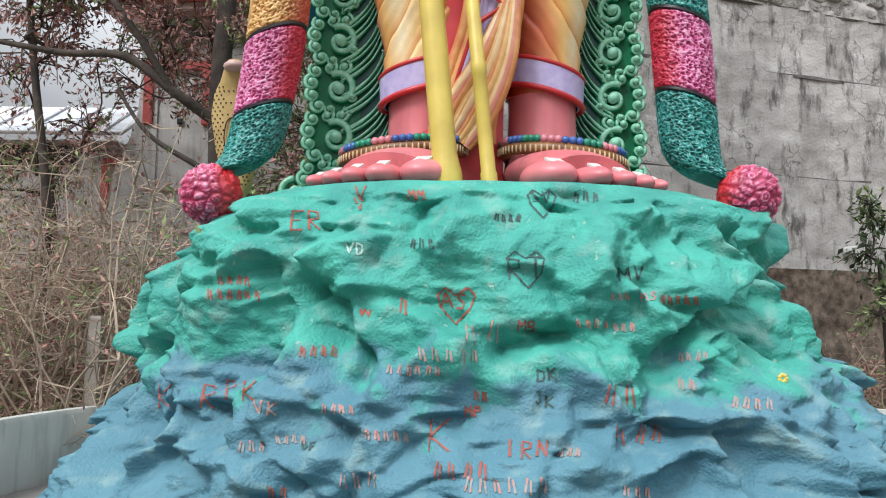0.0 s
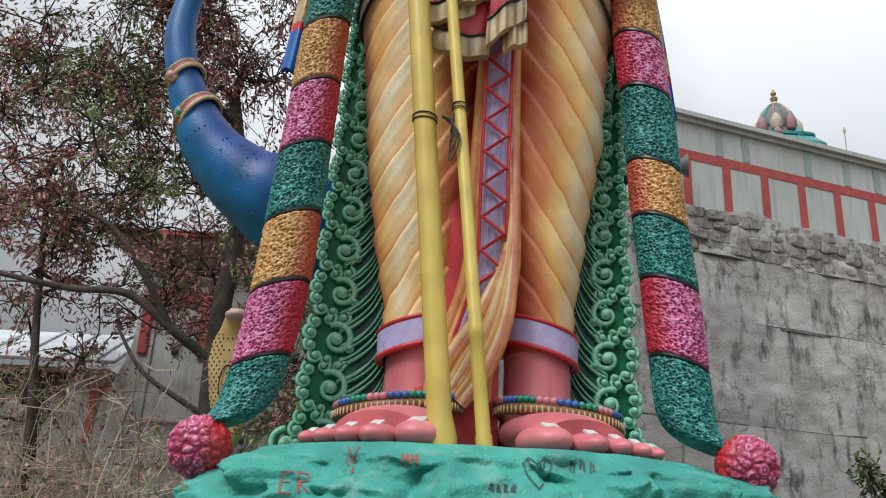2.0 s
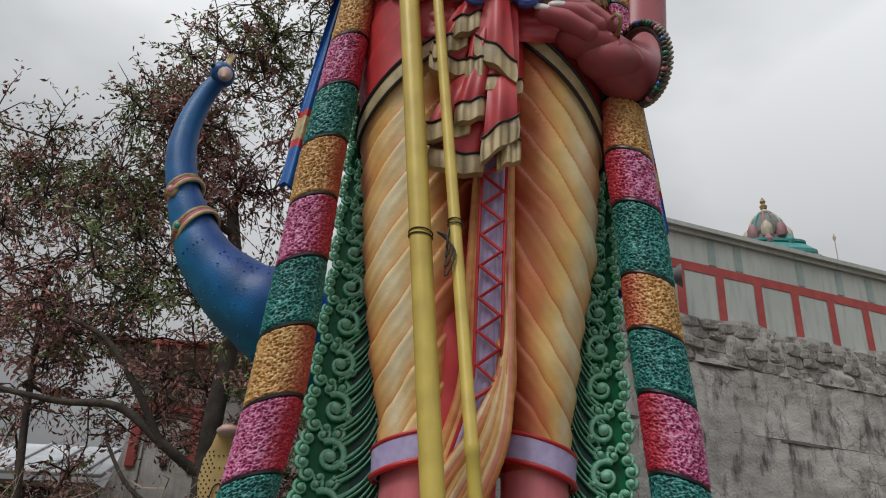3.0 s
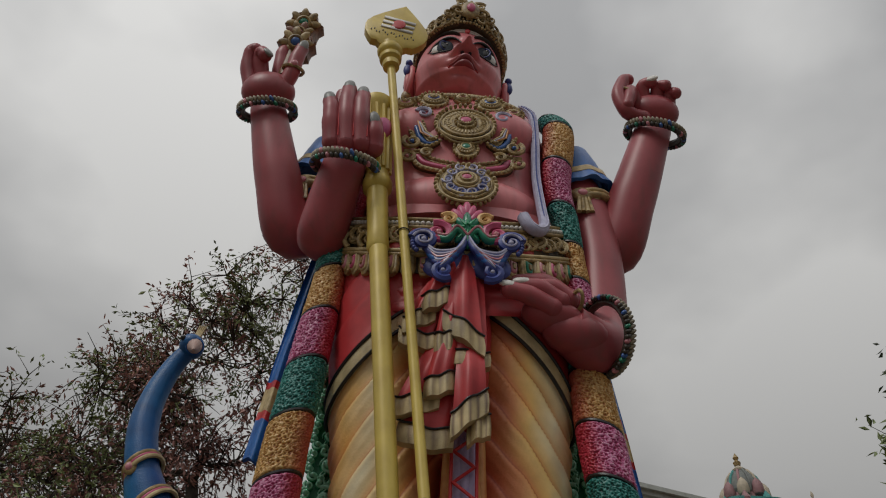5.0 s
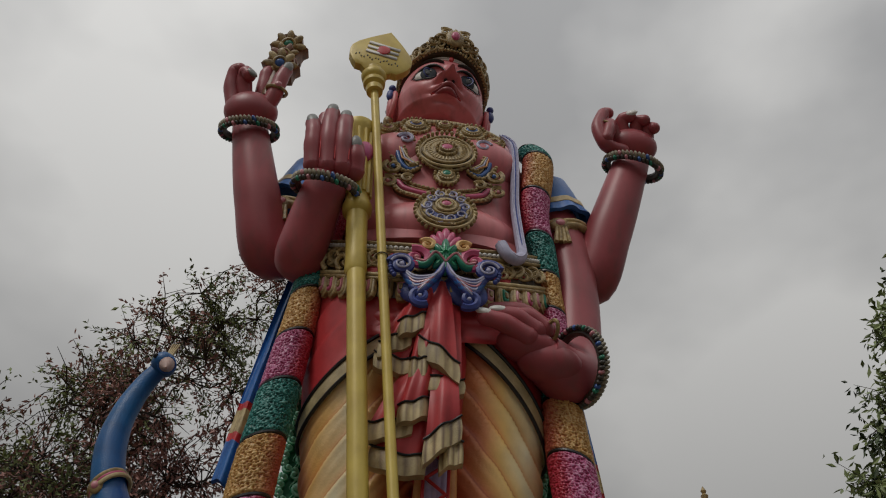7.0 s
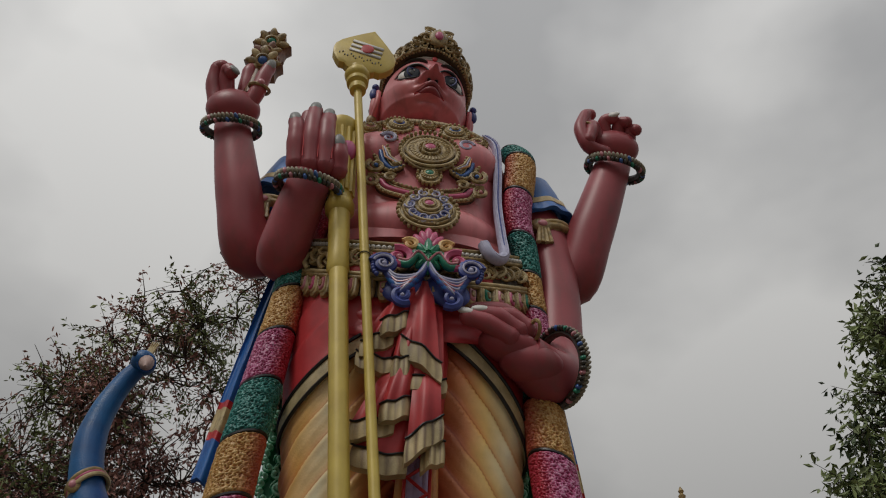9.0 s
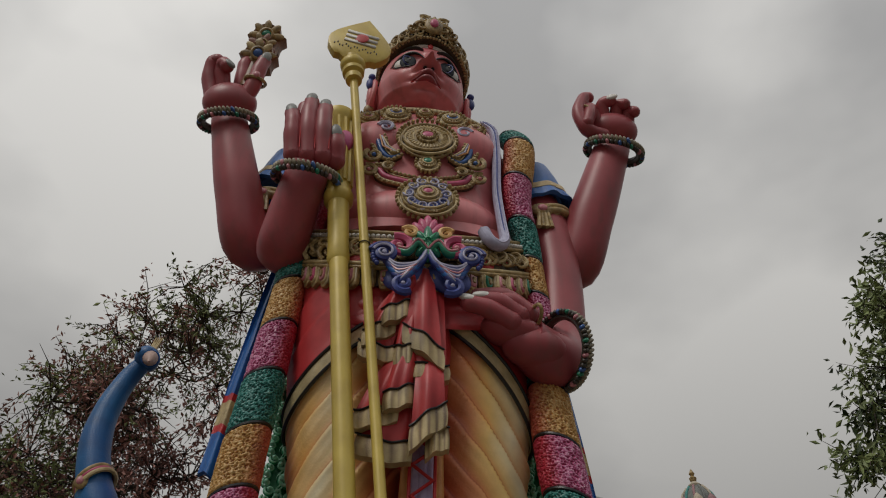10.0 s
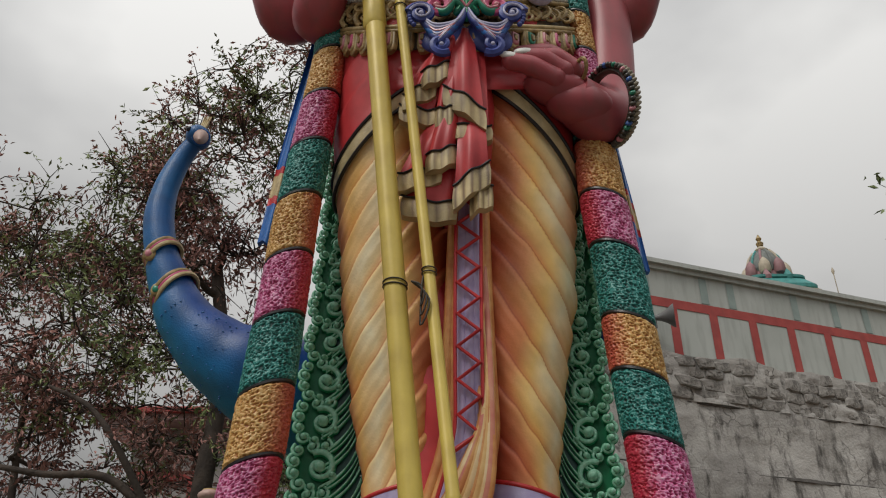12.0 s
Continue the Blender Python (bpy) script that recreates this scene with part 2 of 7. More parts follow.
# ---- mesh helpers ----
class Form:
    """Collects faces of several shapes into one mesh."""

    def __init__(self):
        self.v, self.f, self.m, self.uv, self.mats = [], [], [], [], []

    def slot(self, mat):
        if mat not in self.mats:
            self.mats.append(mat)
        return self.mats.index(mat)

    def face(self, idx, mat, uv=None):
        self.f.append(tuple(idx))
        self.m.append(self.slot(mat))
        self.uv.append(uv or [(0.5, 0.0)] * len(idx))

    def loft(self, rings, mat, caps=True, uvs=None, closed=True):
        base, n = len(self.v), len(rings[0])
        for r in rings:
            self.v.extend(tuple(p) for p in r)
        last = n if closed else n - 1
        for i in range(len(rings) - 1):
            for j in range(last):
                k = (j + 1) % n
                ids = (base + i * n + j, base + i * n + k, base + (i + 1) * n + k, base + (i + 1) * n + j)
                uv = [uvs[i][j], uvs[i][k], uvs[i + 1][k], uvs[i + 1][j]] if uvs else None
                self.face(ids, mat, uv)
        if caps and closed:
            self.face([base + j for j in reversed(range(n))], mat)
            self.face([base + (len(rings) - 1) * n + j for j in range(n)], mat)

    def tube(self, pts, radii, mat, n=12, flat=1.0, up=None, caps=True):
        """A tube along points; flat squeezes it along its second axis."""
        pts = [Vector(p) for p in pts]
        radii = radii if isinstance(radii, (list, tuple)) else [radii] * len(pts)
        rings, side = [], None
        for i, p in enumerate(pts):
            t = (pts[min(i + 1, len(pts) - 1)] - pts[max(i - 1, 0)]).normalized()
            if side is None:
                ref = Vector(up) if up else (Vector((0, 0, 1)) if abs(t.z) < 0.9 else Vector((0, 1, 0)))
                side = t.cross(ref).normalized()
            else:
                side = (side - t * side.dot(t)).normalized()
            other = t.cross(side)
            rings.append([p + side * (radii[i] * math.cos(a)) + other * (radii[i] * flat * math.sin(a)) for a in [2 * math.pi * j / n for j in range(n)]])
        self.loft(rings, mat, caps)

    def ball(self, c, r, mat, n=12, m=8, turn=None):
        c = Vector(c)
        r = r if isinstance(r, (tuple, list)) else (r, r, r)
        rings = []
        for i in range(m + 1):
            a = math.pi * (0.02 + 0.96 * i / m) - math.pi / 2
            ring = []
            for j in range(n):
                b = 2 * math.pi * j / n
                p = Vector((r[0] * math.cos(a) * math.cos(b), r[1] * math.cos(a) * math.sin(b), r[2] * math.sin(a)))
                ring.append(c + (turn @ p if turn else p))
            rings.append(ring)
        self.loft(rings, mat)

    def ring(self, c, ra, rb, thick, mat, axis=(0, 0, 1), n=32, k=8, start=0, sweep=360):
        """A ring round c in the plane across axis."""
        q = Vector((0, 0, 1)).rotation_difference(Vector(axis).normalized())
        pts = []
        for i in range(n + 1):
            a = radians(start + sweep * i / n)
            pts.append(Vector(c) + q @ Vector((ra * math.cos(a), rb * math.sin(a), 0)))
        self.tube(pts, thick, mat, k)

    def box(self, c, s, mat, turn=None):
        c = Vector(c)
        idx = len(self.v)
        for x, y, z in ((-1, -1, -1), (1, -1, -1), (1, 1, -1), (-1, 1, -1), (-1, -1, 1), (1, -1, 1), (1, 1, 1), (-1, 1, 1)):
            p = Vector((x * s[0] / 2, y * s[1] / 2, z * s[2] / 2))
            self.v.append(tuple(c + (turn @ p if turn else p)))
        for f in ((0, 3, 2, 1), (4, 5, 6, 7), (0, 1, 5, 4), (1, 2, 6, 5), (2, 3, 7, 6), (3, 0, 4, 7)):
            self.face([idx + i for i in f], mat)

    def mesh(self, name, smooth=True):
        me = bpy.data.meshes.new(name)
        me.from_pydata(self.v, [], self.f)
        for m in self.mats:
            me.materials.append(m)
        me.polygons.foreach_set("material_index", self.m)
        me.polygons.foreach_set("use_smooth", [smooth] * len(self.f))
        layer = me.uv_layers.new(name="UVMap")
        flat = [c for uv in self.uv for p in uv for c in p]
        layer.data.foreach_set("uv", flat)
        me.update()
        return me

    def thing(self, name, label="", category="", parent=None, smooth=True, group="", kind="", sharp=40):
        me = self.mesh(name, smooth)
        if smooth and sharp:
            me.set_sharp_from_angle(angle=radians(sharp))
        ob = new(name, me)
        if parent:
            ob.parent = parent
        return tagged(ob, label, category, group, kind)


def holder(name, label, category, at=(0, 0, 0), group="", kind=""):
    ob = new(name)
    ob.location = at
    return tagged(ob, label, category, group, kind)


def smoothstep(a, b, x):
    t = min(1, max(0, (x - a) / (b - a)))
    return t * t * (3 - 2 * t)


def table(rows, x):
    """Smooth value between rows of (x, value...)."""
    if x <= rows[0][0]:
        return rows[0][1:]
    for a, b in zip(rows, rows[1:]):
        if x <= b[0]:
            t = (x - a[0]) / (b[0] - a[0])
            t = t * t * (3 - 2 * t) * 0.5 + t * 0.5
            return tuple(p + (q - p) * t for p, q in zip(a[1:], b[1:]))
    return rows[-1][1:]


def fine(pts, n):
    """A smooth curve with n points per stretch through the given points."""
    P = [Vector(p) for p in pts]
    out = []
    for i in range(len(P) - 1):
        a, b, c, d = P[max(i - 1, 0)], P[i], P[i + 1], P[min(i + 2, len(P) - 1)]
        for k in range(n):
            t = k / n
            out.append(0.5 * (2 * b + (c - a) * t + (2 * a - 5 * b + 4 * c - d) * t * t + (3 * b - a - 3 * c + d) * t ** 3))
    return out + [P[-1]]


AXIS = 0.45


# ---- ground, walls and distance ----
def height(x, y):
    rise = 1.9 * smoothstep(15.5, 20.5, y - 0.36 * max(x, -4)) + 1.2 * smoothstep(14, 22, y) * smoothstep(-2, -7, x)
    return -0.8 + rise + 0.07 * noise.noise((x * 0.6, y * 0.6, 0)) * smoothstep(9, 14, y)


GROUND = paint("dry_earth", (0.20, 0.13, 0.08), (0.10, 0.07, 0.045), rough=0.95, scale=1.6, bump=0.8, grain=25, speck=(0.26, 0.11, 0.05))
PAVED = paint("grey_cement", (0.20, 0.19, 0.17), (0.14, 0.135, 0.125), rough=0.9, scale=0.8, bump=0.3)
g = Form()
steps = [-1500, -400, -120, -60, -40] + [-30 + 0.75 * i for i in range(81)] + [40, 60, 120, 400, 1500]
rings = [[(x, y, height(x, y)) for x in steps] for y in steps]
g.loft(rings, GROUND, caps=False, closed=False)
g.thing("ground", "dry brown earth littered with dead leaves", "ground", kind="structure", sharp=0)

p = Form()
p.loft([[(1.2 + r * math.cos(radians(a)), 8.9 + r * math.sin(radians(a)), z) for a in range(0, 360, 6)] for r, z in ((6.45, -0.9), (6.45, -0.775), (0.5, -0.77), (0.5, -0.9))], PAVED)
# unseen court round the viewpoint, added to bounce light onto the statue
p.loft([[(x, y, z) for x, y in ((-13, -16), (14, -16), (14, 3.2), (-13, 3.2))] for z in (-0.9, -0.778)], PAVED)
p.thing("pavement", "grey cement apron and unseen court added to bounce light", "pavement", kind="structure", smooth=False)

WHITEWASH = paint("stained_whitewash", (0.55, 0.56, 0.53), (0.44, 0.44, 0.40), rough=0.85, scale=1.1, bump=0.2, dirt=0.35)
w = Form()
prof = [(6.5, -0.9), (6.5, 0.04), (6.53, 0.10), (6.67, 0.10), (6.7, 0.04), (6.7, -0.9)]
arc = [radians(a) for a in range(-25, 206, 3)]
w.loft([[(1.2 + r * math.cos(a), 8.9 + r * math.sin(a), z) for r, z in prof] for a in arc], WHITEWASH)
w.thing("ring_wall", "low curved whitewashed wall with rain stains", "wall", kind="structure", sharp=30)

# the great retaining wall of plastered rubble, with its painted parapet
OLD = paint("weathered_plaster", (0.50, 0.485, 0.455), (0.36, 0.345, 0.325), rough=0.92, scale=1.1, bump=0.9, grain=16, speck=(0.55, 0.54, 0.51))


def age(m):
    """Black algae blotches, rain streaks and a net of cracks over plaster."""
    n, l = m.node_tree.nodes, m.node_tree.links
    b = n["Principled BSDF"]
    base = b.inputs["Base Color"].links[0].from_socket
    co = n.new("ShaderNodeTexCoord")

    def mask(scale, stretch, lo, hi, amount, detail=9.0):
        mp = n.new("ShaderNodeMapping")
        mp.inputs["Scale"].default_value = stretch
        t = n.new("ShaderNodeTexNoise")
        t.inputs["Scale"].default_value, t.inputs["Detail"].default_value, t.inputs["Roughness"].default_value = scale, detail, 0.65
        l.new(co.outputs["Object"], mp.inputs["Vector"])
        l.new(mp.outputs["Vector"], t.inputs["Vector"])
        r = n.new("ShaderNodeMapRange")
        r.inputs["From Min"].default_value, r.inputs["From Max"].default_value = lo, hi
        r.inputs["To Max"].default_value = amount
        l.new(t.outputs["Fac"], r.inputs["Value"])
        return r.outputs["Result"]

    def over(below, fac, colour):
        mx = n.new("ShaderNodeMixRGB")
        mx.inputs["Color2"].default_value = (*colour, 1)
        l.new(fac, mx.inputs["Fac"])
        l.new(below, mx.inputs["Color1"])
        return mx.outputs["Color"]

    out = over(base, mask(1.3, (1, 1, 0.35), 0.49, 0.64, 0.6), (0.22, 0.21, 0.19))
    out = over(out, mask(2.0, (1.5, 1.5, 0.5), 0.53, 0.66, 0.85, 12.0), (0.06, 0.055, 0.05))
    wob = n.new("ShaderNodeTexNoise")
    wob.inputs["Scale"].default_value = 2.5
    l.new(co.outputs["Object"], wob.inputs["Vector"])
    add = n.new("ShaderNodeVectorMath")
    add.operation = "MULTIPLY_ADD"
    add.inputs[1].default_value = (0.7, 0.7, 0.7)
    l.new(wob.outputs["Color"], add.inputs[0])
    l.new(co.outputs["Object"], add.inputs[2])
    v = n.new("ShaderNodeTexVoronoi")
    v.feature = "DISTANCE_TO_EDGE"
    v.inputs["Scale"].default_value = 1.5
    l.new(add.outputs["Vector"], v.inputs["Vector"])
    r = n.new("ShaderNodeMapRange")
    r.inputs["From Min"].default_value, r.inputs["From Max"].default_value = 0.0, 0.035
    r.inputs["To Min"].default_value, r.inputs["To Max"].default_value = 0.8, 0.0
    l.new(v.outputs["Distance"], r.inputs["Value"])
    mm = n.new("ShaderNodeMath")
    mm.operation = "MULTIPLY"
    l.new(r.outputs["Result"], mm.inputs[0])
    l.new(mask(0.9, (1, 1, 1), 0.45, 0.6, 1.0), mm.inputs[1])
    out = over(out, mm.outputs[0], (0.05, 0.045, 0.04))
    l.new(out, b.inputs["Base Color"])


age(OLD)
IVY = paint("dark_rubble", (0.22, 0.17, 0.13), (0.07, 0.055, 0.04), rough=0.95, scale=5.5, bump=1.0, grain=18)
PARAPET = paint("grey_distemper", (0.47, 0.50, 0.47), (0.40, 0.43, 0.40), rough=0.8, scale=0.7, bump=0.15, dirt=0.22)
OXIDE = paint("red_oxide_paint", (0.42, 0.075, 0.065), (0.34, 0.055, 0.05), rough=0.7, scale=4, dirt=0.15)
ALONG = Vector((0.9409, 0.3387, 0)).normalized()
OUT = Vector((ALONG.y, -ALONG.x, 0))
FOOT = Vector((8, 19, 0))


def on_wall(s, z, d=0.0):
    return FOOT + ALONG * s + OUT * d + Vector((0, 0, z))


def wall_slab(f, s0, s1, z0, z1, d, mat, ns, nz, rough, back=1.2, seed=0, lip=0.0):
    """A stretch of wall with an uneven face; d is how far it stands proud."""
    rows = []
    for i in range(nz + 1):
        z = z0 + (z1 - z0) * i / nz
        row = []
        for j in range(ns + 1):
            s = s0 + (s1 - s0) * j / ns
            q = (s * 0.9, z * 1.1, seed)
            k = d + rough * (noise.noise(q) + 0.6 * noise.noise((s * 2.7, z * 3.1, seed + 5)) + 0.35 * noise.noise((s * 7, z * 8, seed + 9)))
            row.append(on_wall(s, z + (lip * noise.noise((s * 0.7, 3, seed)) if i == nz else 0), k))
        rows.append(row)
    rows = [[on_wall(s0 + (s1 - s0) * j / ns, z0, -back) for j in range(ns + 1)]] + rows + [[on_wall(s0 + (s1 - s0) * j / ns, z1, -back) for j in range(ns + 1)]]
    f.loft(rows, mat, caps=False, closed=False)


rw = holder("wall_retaining", "high weathered rubble wall with cracked plaster courses", "wall", kind="structure")
for z0, z1, d, mat, ns, nz, rough, lip in ((0.2, 2.55, 0.10, IVY, 170, 22, 0.13, 0.0), (2.55, 4.62, 0.05, OLD, 220, 30, 0.05, 0.0), (4.62, 6.98, 0.0, OLD, 220, 34, 0.05, 0.0), (6.98, 8.55, -0.06, OLD, 220, 26, 0.05, 0.0), (8.55, 9.7, -0.04, OLD, 240, 26, 0.09, 0.35)):
    q = Form()
    wall_slab(q, -9, 16, z0, z1, d, mat, ns, nz, rough, seed=int(z0 * 10), lip=lip)
    q.thing("wall_course", parent=rw, sharp=50)

JOINT = paint("blackened_joint", (0.07, 0.065, 0.06), (0.16, 0.15, 0.14), rough=0.95, scale=2.2, bump=0.9, grain=14)
for z, d in ((4.62, 0.012), (6.98, -0.02), (8.55, -0.055)):
    q = Form()
    wall_slab(q, -9, 16, z - 0.035, z + 0.035, d, JOINT, 260, 2, 0.055, back=0.3, seed=int(z * 7), lip=0.06)
    q.thing("joint", parent=rw, sharp=50, label="blackened open joint")

pp = holder("parapet", "grey parapet wall with red oxide painted bands", "parapet", kind="structure")
pf = Form()
wall_slab(pf, -9, 16, 9.2, 12.0, -0.22, PARAPET, 40, 4, 0.008, seed=8)
pf.thing("parapet_wall", parent=pp, sharp=40)
cf = Form()
for s0, z0, z1, d in ((-9, 11.98, 12.10, -0.14), (-9, 12.10, 12.22, -0.05)):
    wall_slab(cf, s0, 16, z0, z1, d, PARAPET, 40, 1, 0.006, seed=11)
cf.thing("coping", parent=pp, sharp=40)
band = Form()
wall_slab(band, -9, 16, 10.98, 11.22, -0.205, OXIDE, 60, 1, 0.004, seed=12)
band.thing("painted_band", parent=pp, label="red oxide painted band")
for k in range(14):
    s = -4.75 + 1.16 * k
    q = Form()
    wall_slab(q, s, s + 0.24, 9.2, 10.98, -0.204, OXIDE, 2, 4, 0.004, seed=13 + k)
    q.thing("painted_post", parent=pp)
WET = paint("green_weep_stain", (0.30, 0.37, 0.35), (0.24, 0.30, 0.28), rough=0.8, scale=3)
for k in range(11):
    s = -3.1 + 1.42 * k + 0.35 * math.sin(k * 2.3)
    q = Form()
    wall_slab(q, s, s + 0.22, 11.25, 11.96, -0.204, WET, 2, 3, 0.004, seed=30 + k)
    q.thing("weep_stain", parent=pp)


# ---- the painted rock ----
def rock_material():
    m = paint("rock_paint", (0.062, 0.37, 0.29), (0.036, 0.26, 0.215), rough=0.66, scale=2.2, bump=0.9, grain=34, speck=(0.30, 0.46, 0.38))
    n, l = m.node_tree.nodes, m.node_tree.links
    b = n["Principled BSDF"]
    green = b.inputs["Base Color"].links[0].from_socket
    co = n.new("ShaderNodeTexCoord")
    sp = n.new("ShaderNodeSeparateXYZ")
    l.new(co.outputs["Object"], sp.inputs["Vector"])
    no = n.new("ShaderNodeTexNoise")
    no.inputs["Scale"].default_value, no.inputs["Detail"].default_value = 1.7, 8.0
    l.new(co.outputs["Object"], no.inputs["Vector"])
    ad = n.new("ShaderNodeMath")
    ad.operation = "MULTIPLY_ADD"
    ad.inputs[1].default_value = 2.2
    l.new(no.outputs["Fac"], ad.inputs[0])
    l.new(sp.outputs["Z"], ad.inputs[2])
    r = n.new("ShaderNodeValToRGB")
    r.color_ramp.elements[0].position, r.color_ramp.elements[0].color = 0.0, (1, 1, 1, 1)
    r.color_ramp.elements[1].position, r.color_ramp.elements[1].color = 1.0, (0, 0, 0, 1)
    mr = n.new("ShaderNodeMapRange")
    mr.inputs["From Min"].default_value, mr.inputs["From Max"].default_value = 1.82, 2.12
    l.new(ad.outputs[0], mr.inputs["Value"])
    l.new(mr.outputs["Result"], r.inputs["Fac"])
    blue = n.new("ShaderNodeMixRGB")
    blue.inputs["Color1"].default_value, blue.inputs["Color2"].default_value = (0.055, 0.16, 0.22, 1), (0.105, 0.245, 0.295, 1)
    l.new(no.outputs["Fac"], blue.inputs["Fac"])
    mx = n.new("ShaderNodeMixRGB")
    l.new(r.outputs["Color"], mx.inputs["Fac"])
    l.new(green, mx.inputs["Color1"])
    l.new(blue.outputs["Color"], mx.inputs["Color2"])
    # rubbed, dusty patches
    no2 = n.new("ShaderNodeTexNoise")
    no2.inputs["Scale"].default_value, no2.inputs["Detail"].default_value = 3.3, 9.0
    l.new(co.outputs["Object"], no2.inputs["Vector"])
    r2 = n.new("ShaderNodeValToRGB")
    r2.color_ramp.elements[0].position, r2.color_ramp.elements[0].color = 0.55, (0, 0, 0, 1)
    r2.color_ramp.elements[1].position, r2.color_ramp.elements[1].color = 0.75, (0.5, 0.5, 0.5, 1)
    l.new(no2.outputs["Fac"], r2.inputs["Fac"])
    mx2 = n.new("ShaderNodeMixRGB")
    mx2.inputs["Color2"].default_value = (0.30, 0.42, 0.38, 1)
    l.new(r2.outputs["Color"], mx2.inputs["Fac"])
    l.new(mx.outputs["Color"], mx2.inputs["Color1"])
    l.new(mx2.outputs["Color"], b.inputs["Base Color"])
    return m


ROCK_C = (0.42, 10.4)
ROCK_L = [(-0.85, 4.9, 4.25), (-0.2, 4.35, 3.9), (0.4, 3.95, 3.6), (1.0, 3.75, 3.25), (1.9, 3.45, 3.0), (2.3, 3.2, 2.85), (2.5, 2.95, 2.65), (2.68, 2.6, 2.42)]
ROCK_R = [(-0.85, 5.3, 4.25), (0.2, 4.65, 3.75), (0.45, 4.4, 3.55), (0.75, 4.2, 3.4), (1.1, 3.7, 3.2), (1.4, 3.45, 3.1), (1.9, 3.12, 3.0), (2.35, 3.1, 2.8), (2.52, 2.95, 2.65), (2.68, 2.7, 2.42)]


def rock_point(a, v):
    z = -0.85 + 3.53 * v
    ca, sa = math.cos(a), math.sin(a)
    rx, ry = table(ROCK_L if ca < 0 else ROCK_R, z)
    e = 0.82
    x = rx * math.copysign(abs(ca) ** e, ca)
    y = ry * math.copysign(abs(sa) ** e, sa)
    q = Vector((x, y, z))
    d = Vector((x, y, 0)).normalized()
    fade = 1 - smoothstep(2.45, 2.67, z)
    n1 = noise.noise(q * 0.75 + Vector((3, 1, 7)))
    # ledges: each swells outward and breaks off below
    led = (z * 0.95 + 0.9 * noise.noise(q * 0.55 + Vector((9, 2, 4))) + 0.35 * n1) % 1.0
    ledge = (led ** 1.6) * (1 - smoothstep(0.86, 1.0, led)) if led < 0.999 else 0
    # broken blocks: each cell tilts its own way, so that edges stand proud
    warp = q + 0.34 * noise.noise_vector(q * 1.1)
    dist, site = noise.voronoi(warp * Vector((1.05, 1.05, 1.25)))
    lean = noise.noise_vector(site[0] * 3.7)
    block = (warp * Vector((1.05, 1.05, 1.25)) - site[0]).dot(lean) * 1.25 + 0.36 * noise.noise(site[0] * 5.1)
    block *= smoothstep(0.0, 0.32, dist[1] - dist[0])
    d2, s2 = noise.voronoi(warp * 2.3)
    chip = (warp * 2.3 - s2[0]).dot(noise.noise_vector(s2[0] * 2.9)) * 0.34 * smoothstep(0.0, 0.25, d2[1] - d2[0])
    k = 0.20 * n1 + 0.15 * (ledge - 0.25) + 1.05 * block + 1.5 * chip + 0.10 * noise.noise(q * 1.9) + 0.05 * noise.noise(q * 4.5) + 0.032 * noise.noise(q * 11) + 0.016 * noise.noise(q * 23)
    k = max(-0.34, min(0.36, k))
    lift = 0.10 * noise.noise(q * 1.3 + Vector((0, 5, 5)))
    return Vector((ROCK_C[0], ROCK_C[1], z)) + Vector((x, y, 0)) + d * (k * fade) + Vector((0, 0, lift * fade))


rk = Form()
NA, NV = 640, 200
rings = [[rock_point(2 * math.pi * j / NA, i / NV) for j in range(NA)] for i in range(NV + 1)]
for s, z in ((0.96, 2.70), (0.8, 2.71), (0.4, 2.71), (0.05, 2.70)):
    rings.append([Vector((ROCK_C[0] + (p.x - ROCK_C[0]) * s, ROCK_C[1] + (p.y - ROCK_C[1]) * s, z + 0.012 * noise.noise((p.x * 2 * s, p.y * 2 * s, 1)))) for p in rings[NV]])
ROCK = rock_material()
rk.loft(rings, ROCK)
rock = rk.thing("painted_rock", "artificial cement rock painted turquoise and blue, scrawled with initials", "rock", sharp=0)

# ---- the statue: one mesh ----
st = Form()
LEG_L = [(3.85, -0.28, 0.44), (4.4, -0.28, 0.46), (5.6, -0.33, 0.62), (6.4, -0.36, 0.71), (7.3, -0.38, 0.78), (8.3, -0.40, 0.86), (9.3, -0.38, 0.95), (10.2, -0.30, 1.05), (11.0, -0.15, 1.18)]
LEG_R = [(3.85, 1.15, 0.42), (4.4, 1.15, 0.44), (5.6, 1.15, 0.60), (6.4, 1.18, 0.70), (6.8, 1.22, 0.75), (7.3, 1.25, 0.75), (8.3, 1.25, 0.83), (9.3, 1.23, 0.93), (10.2, 1.18, 1.04), (11.0, 1.05, 1.18)]


BUTTER = paint("pale_butter_paint", (0.62, 0.50, 0.30), rough=0.5)


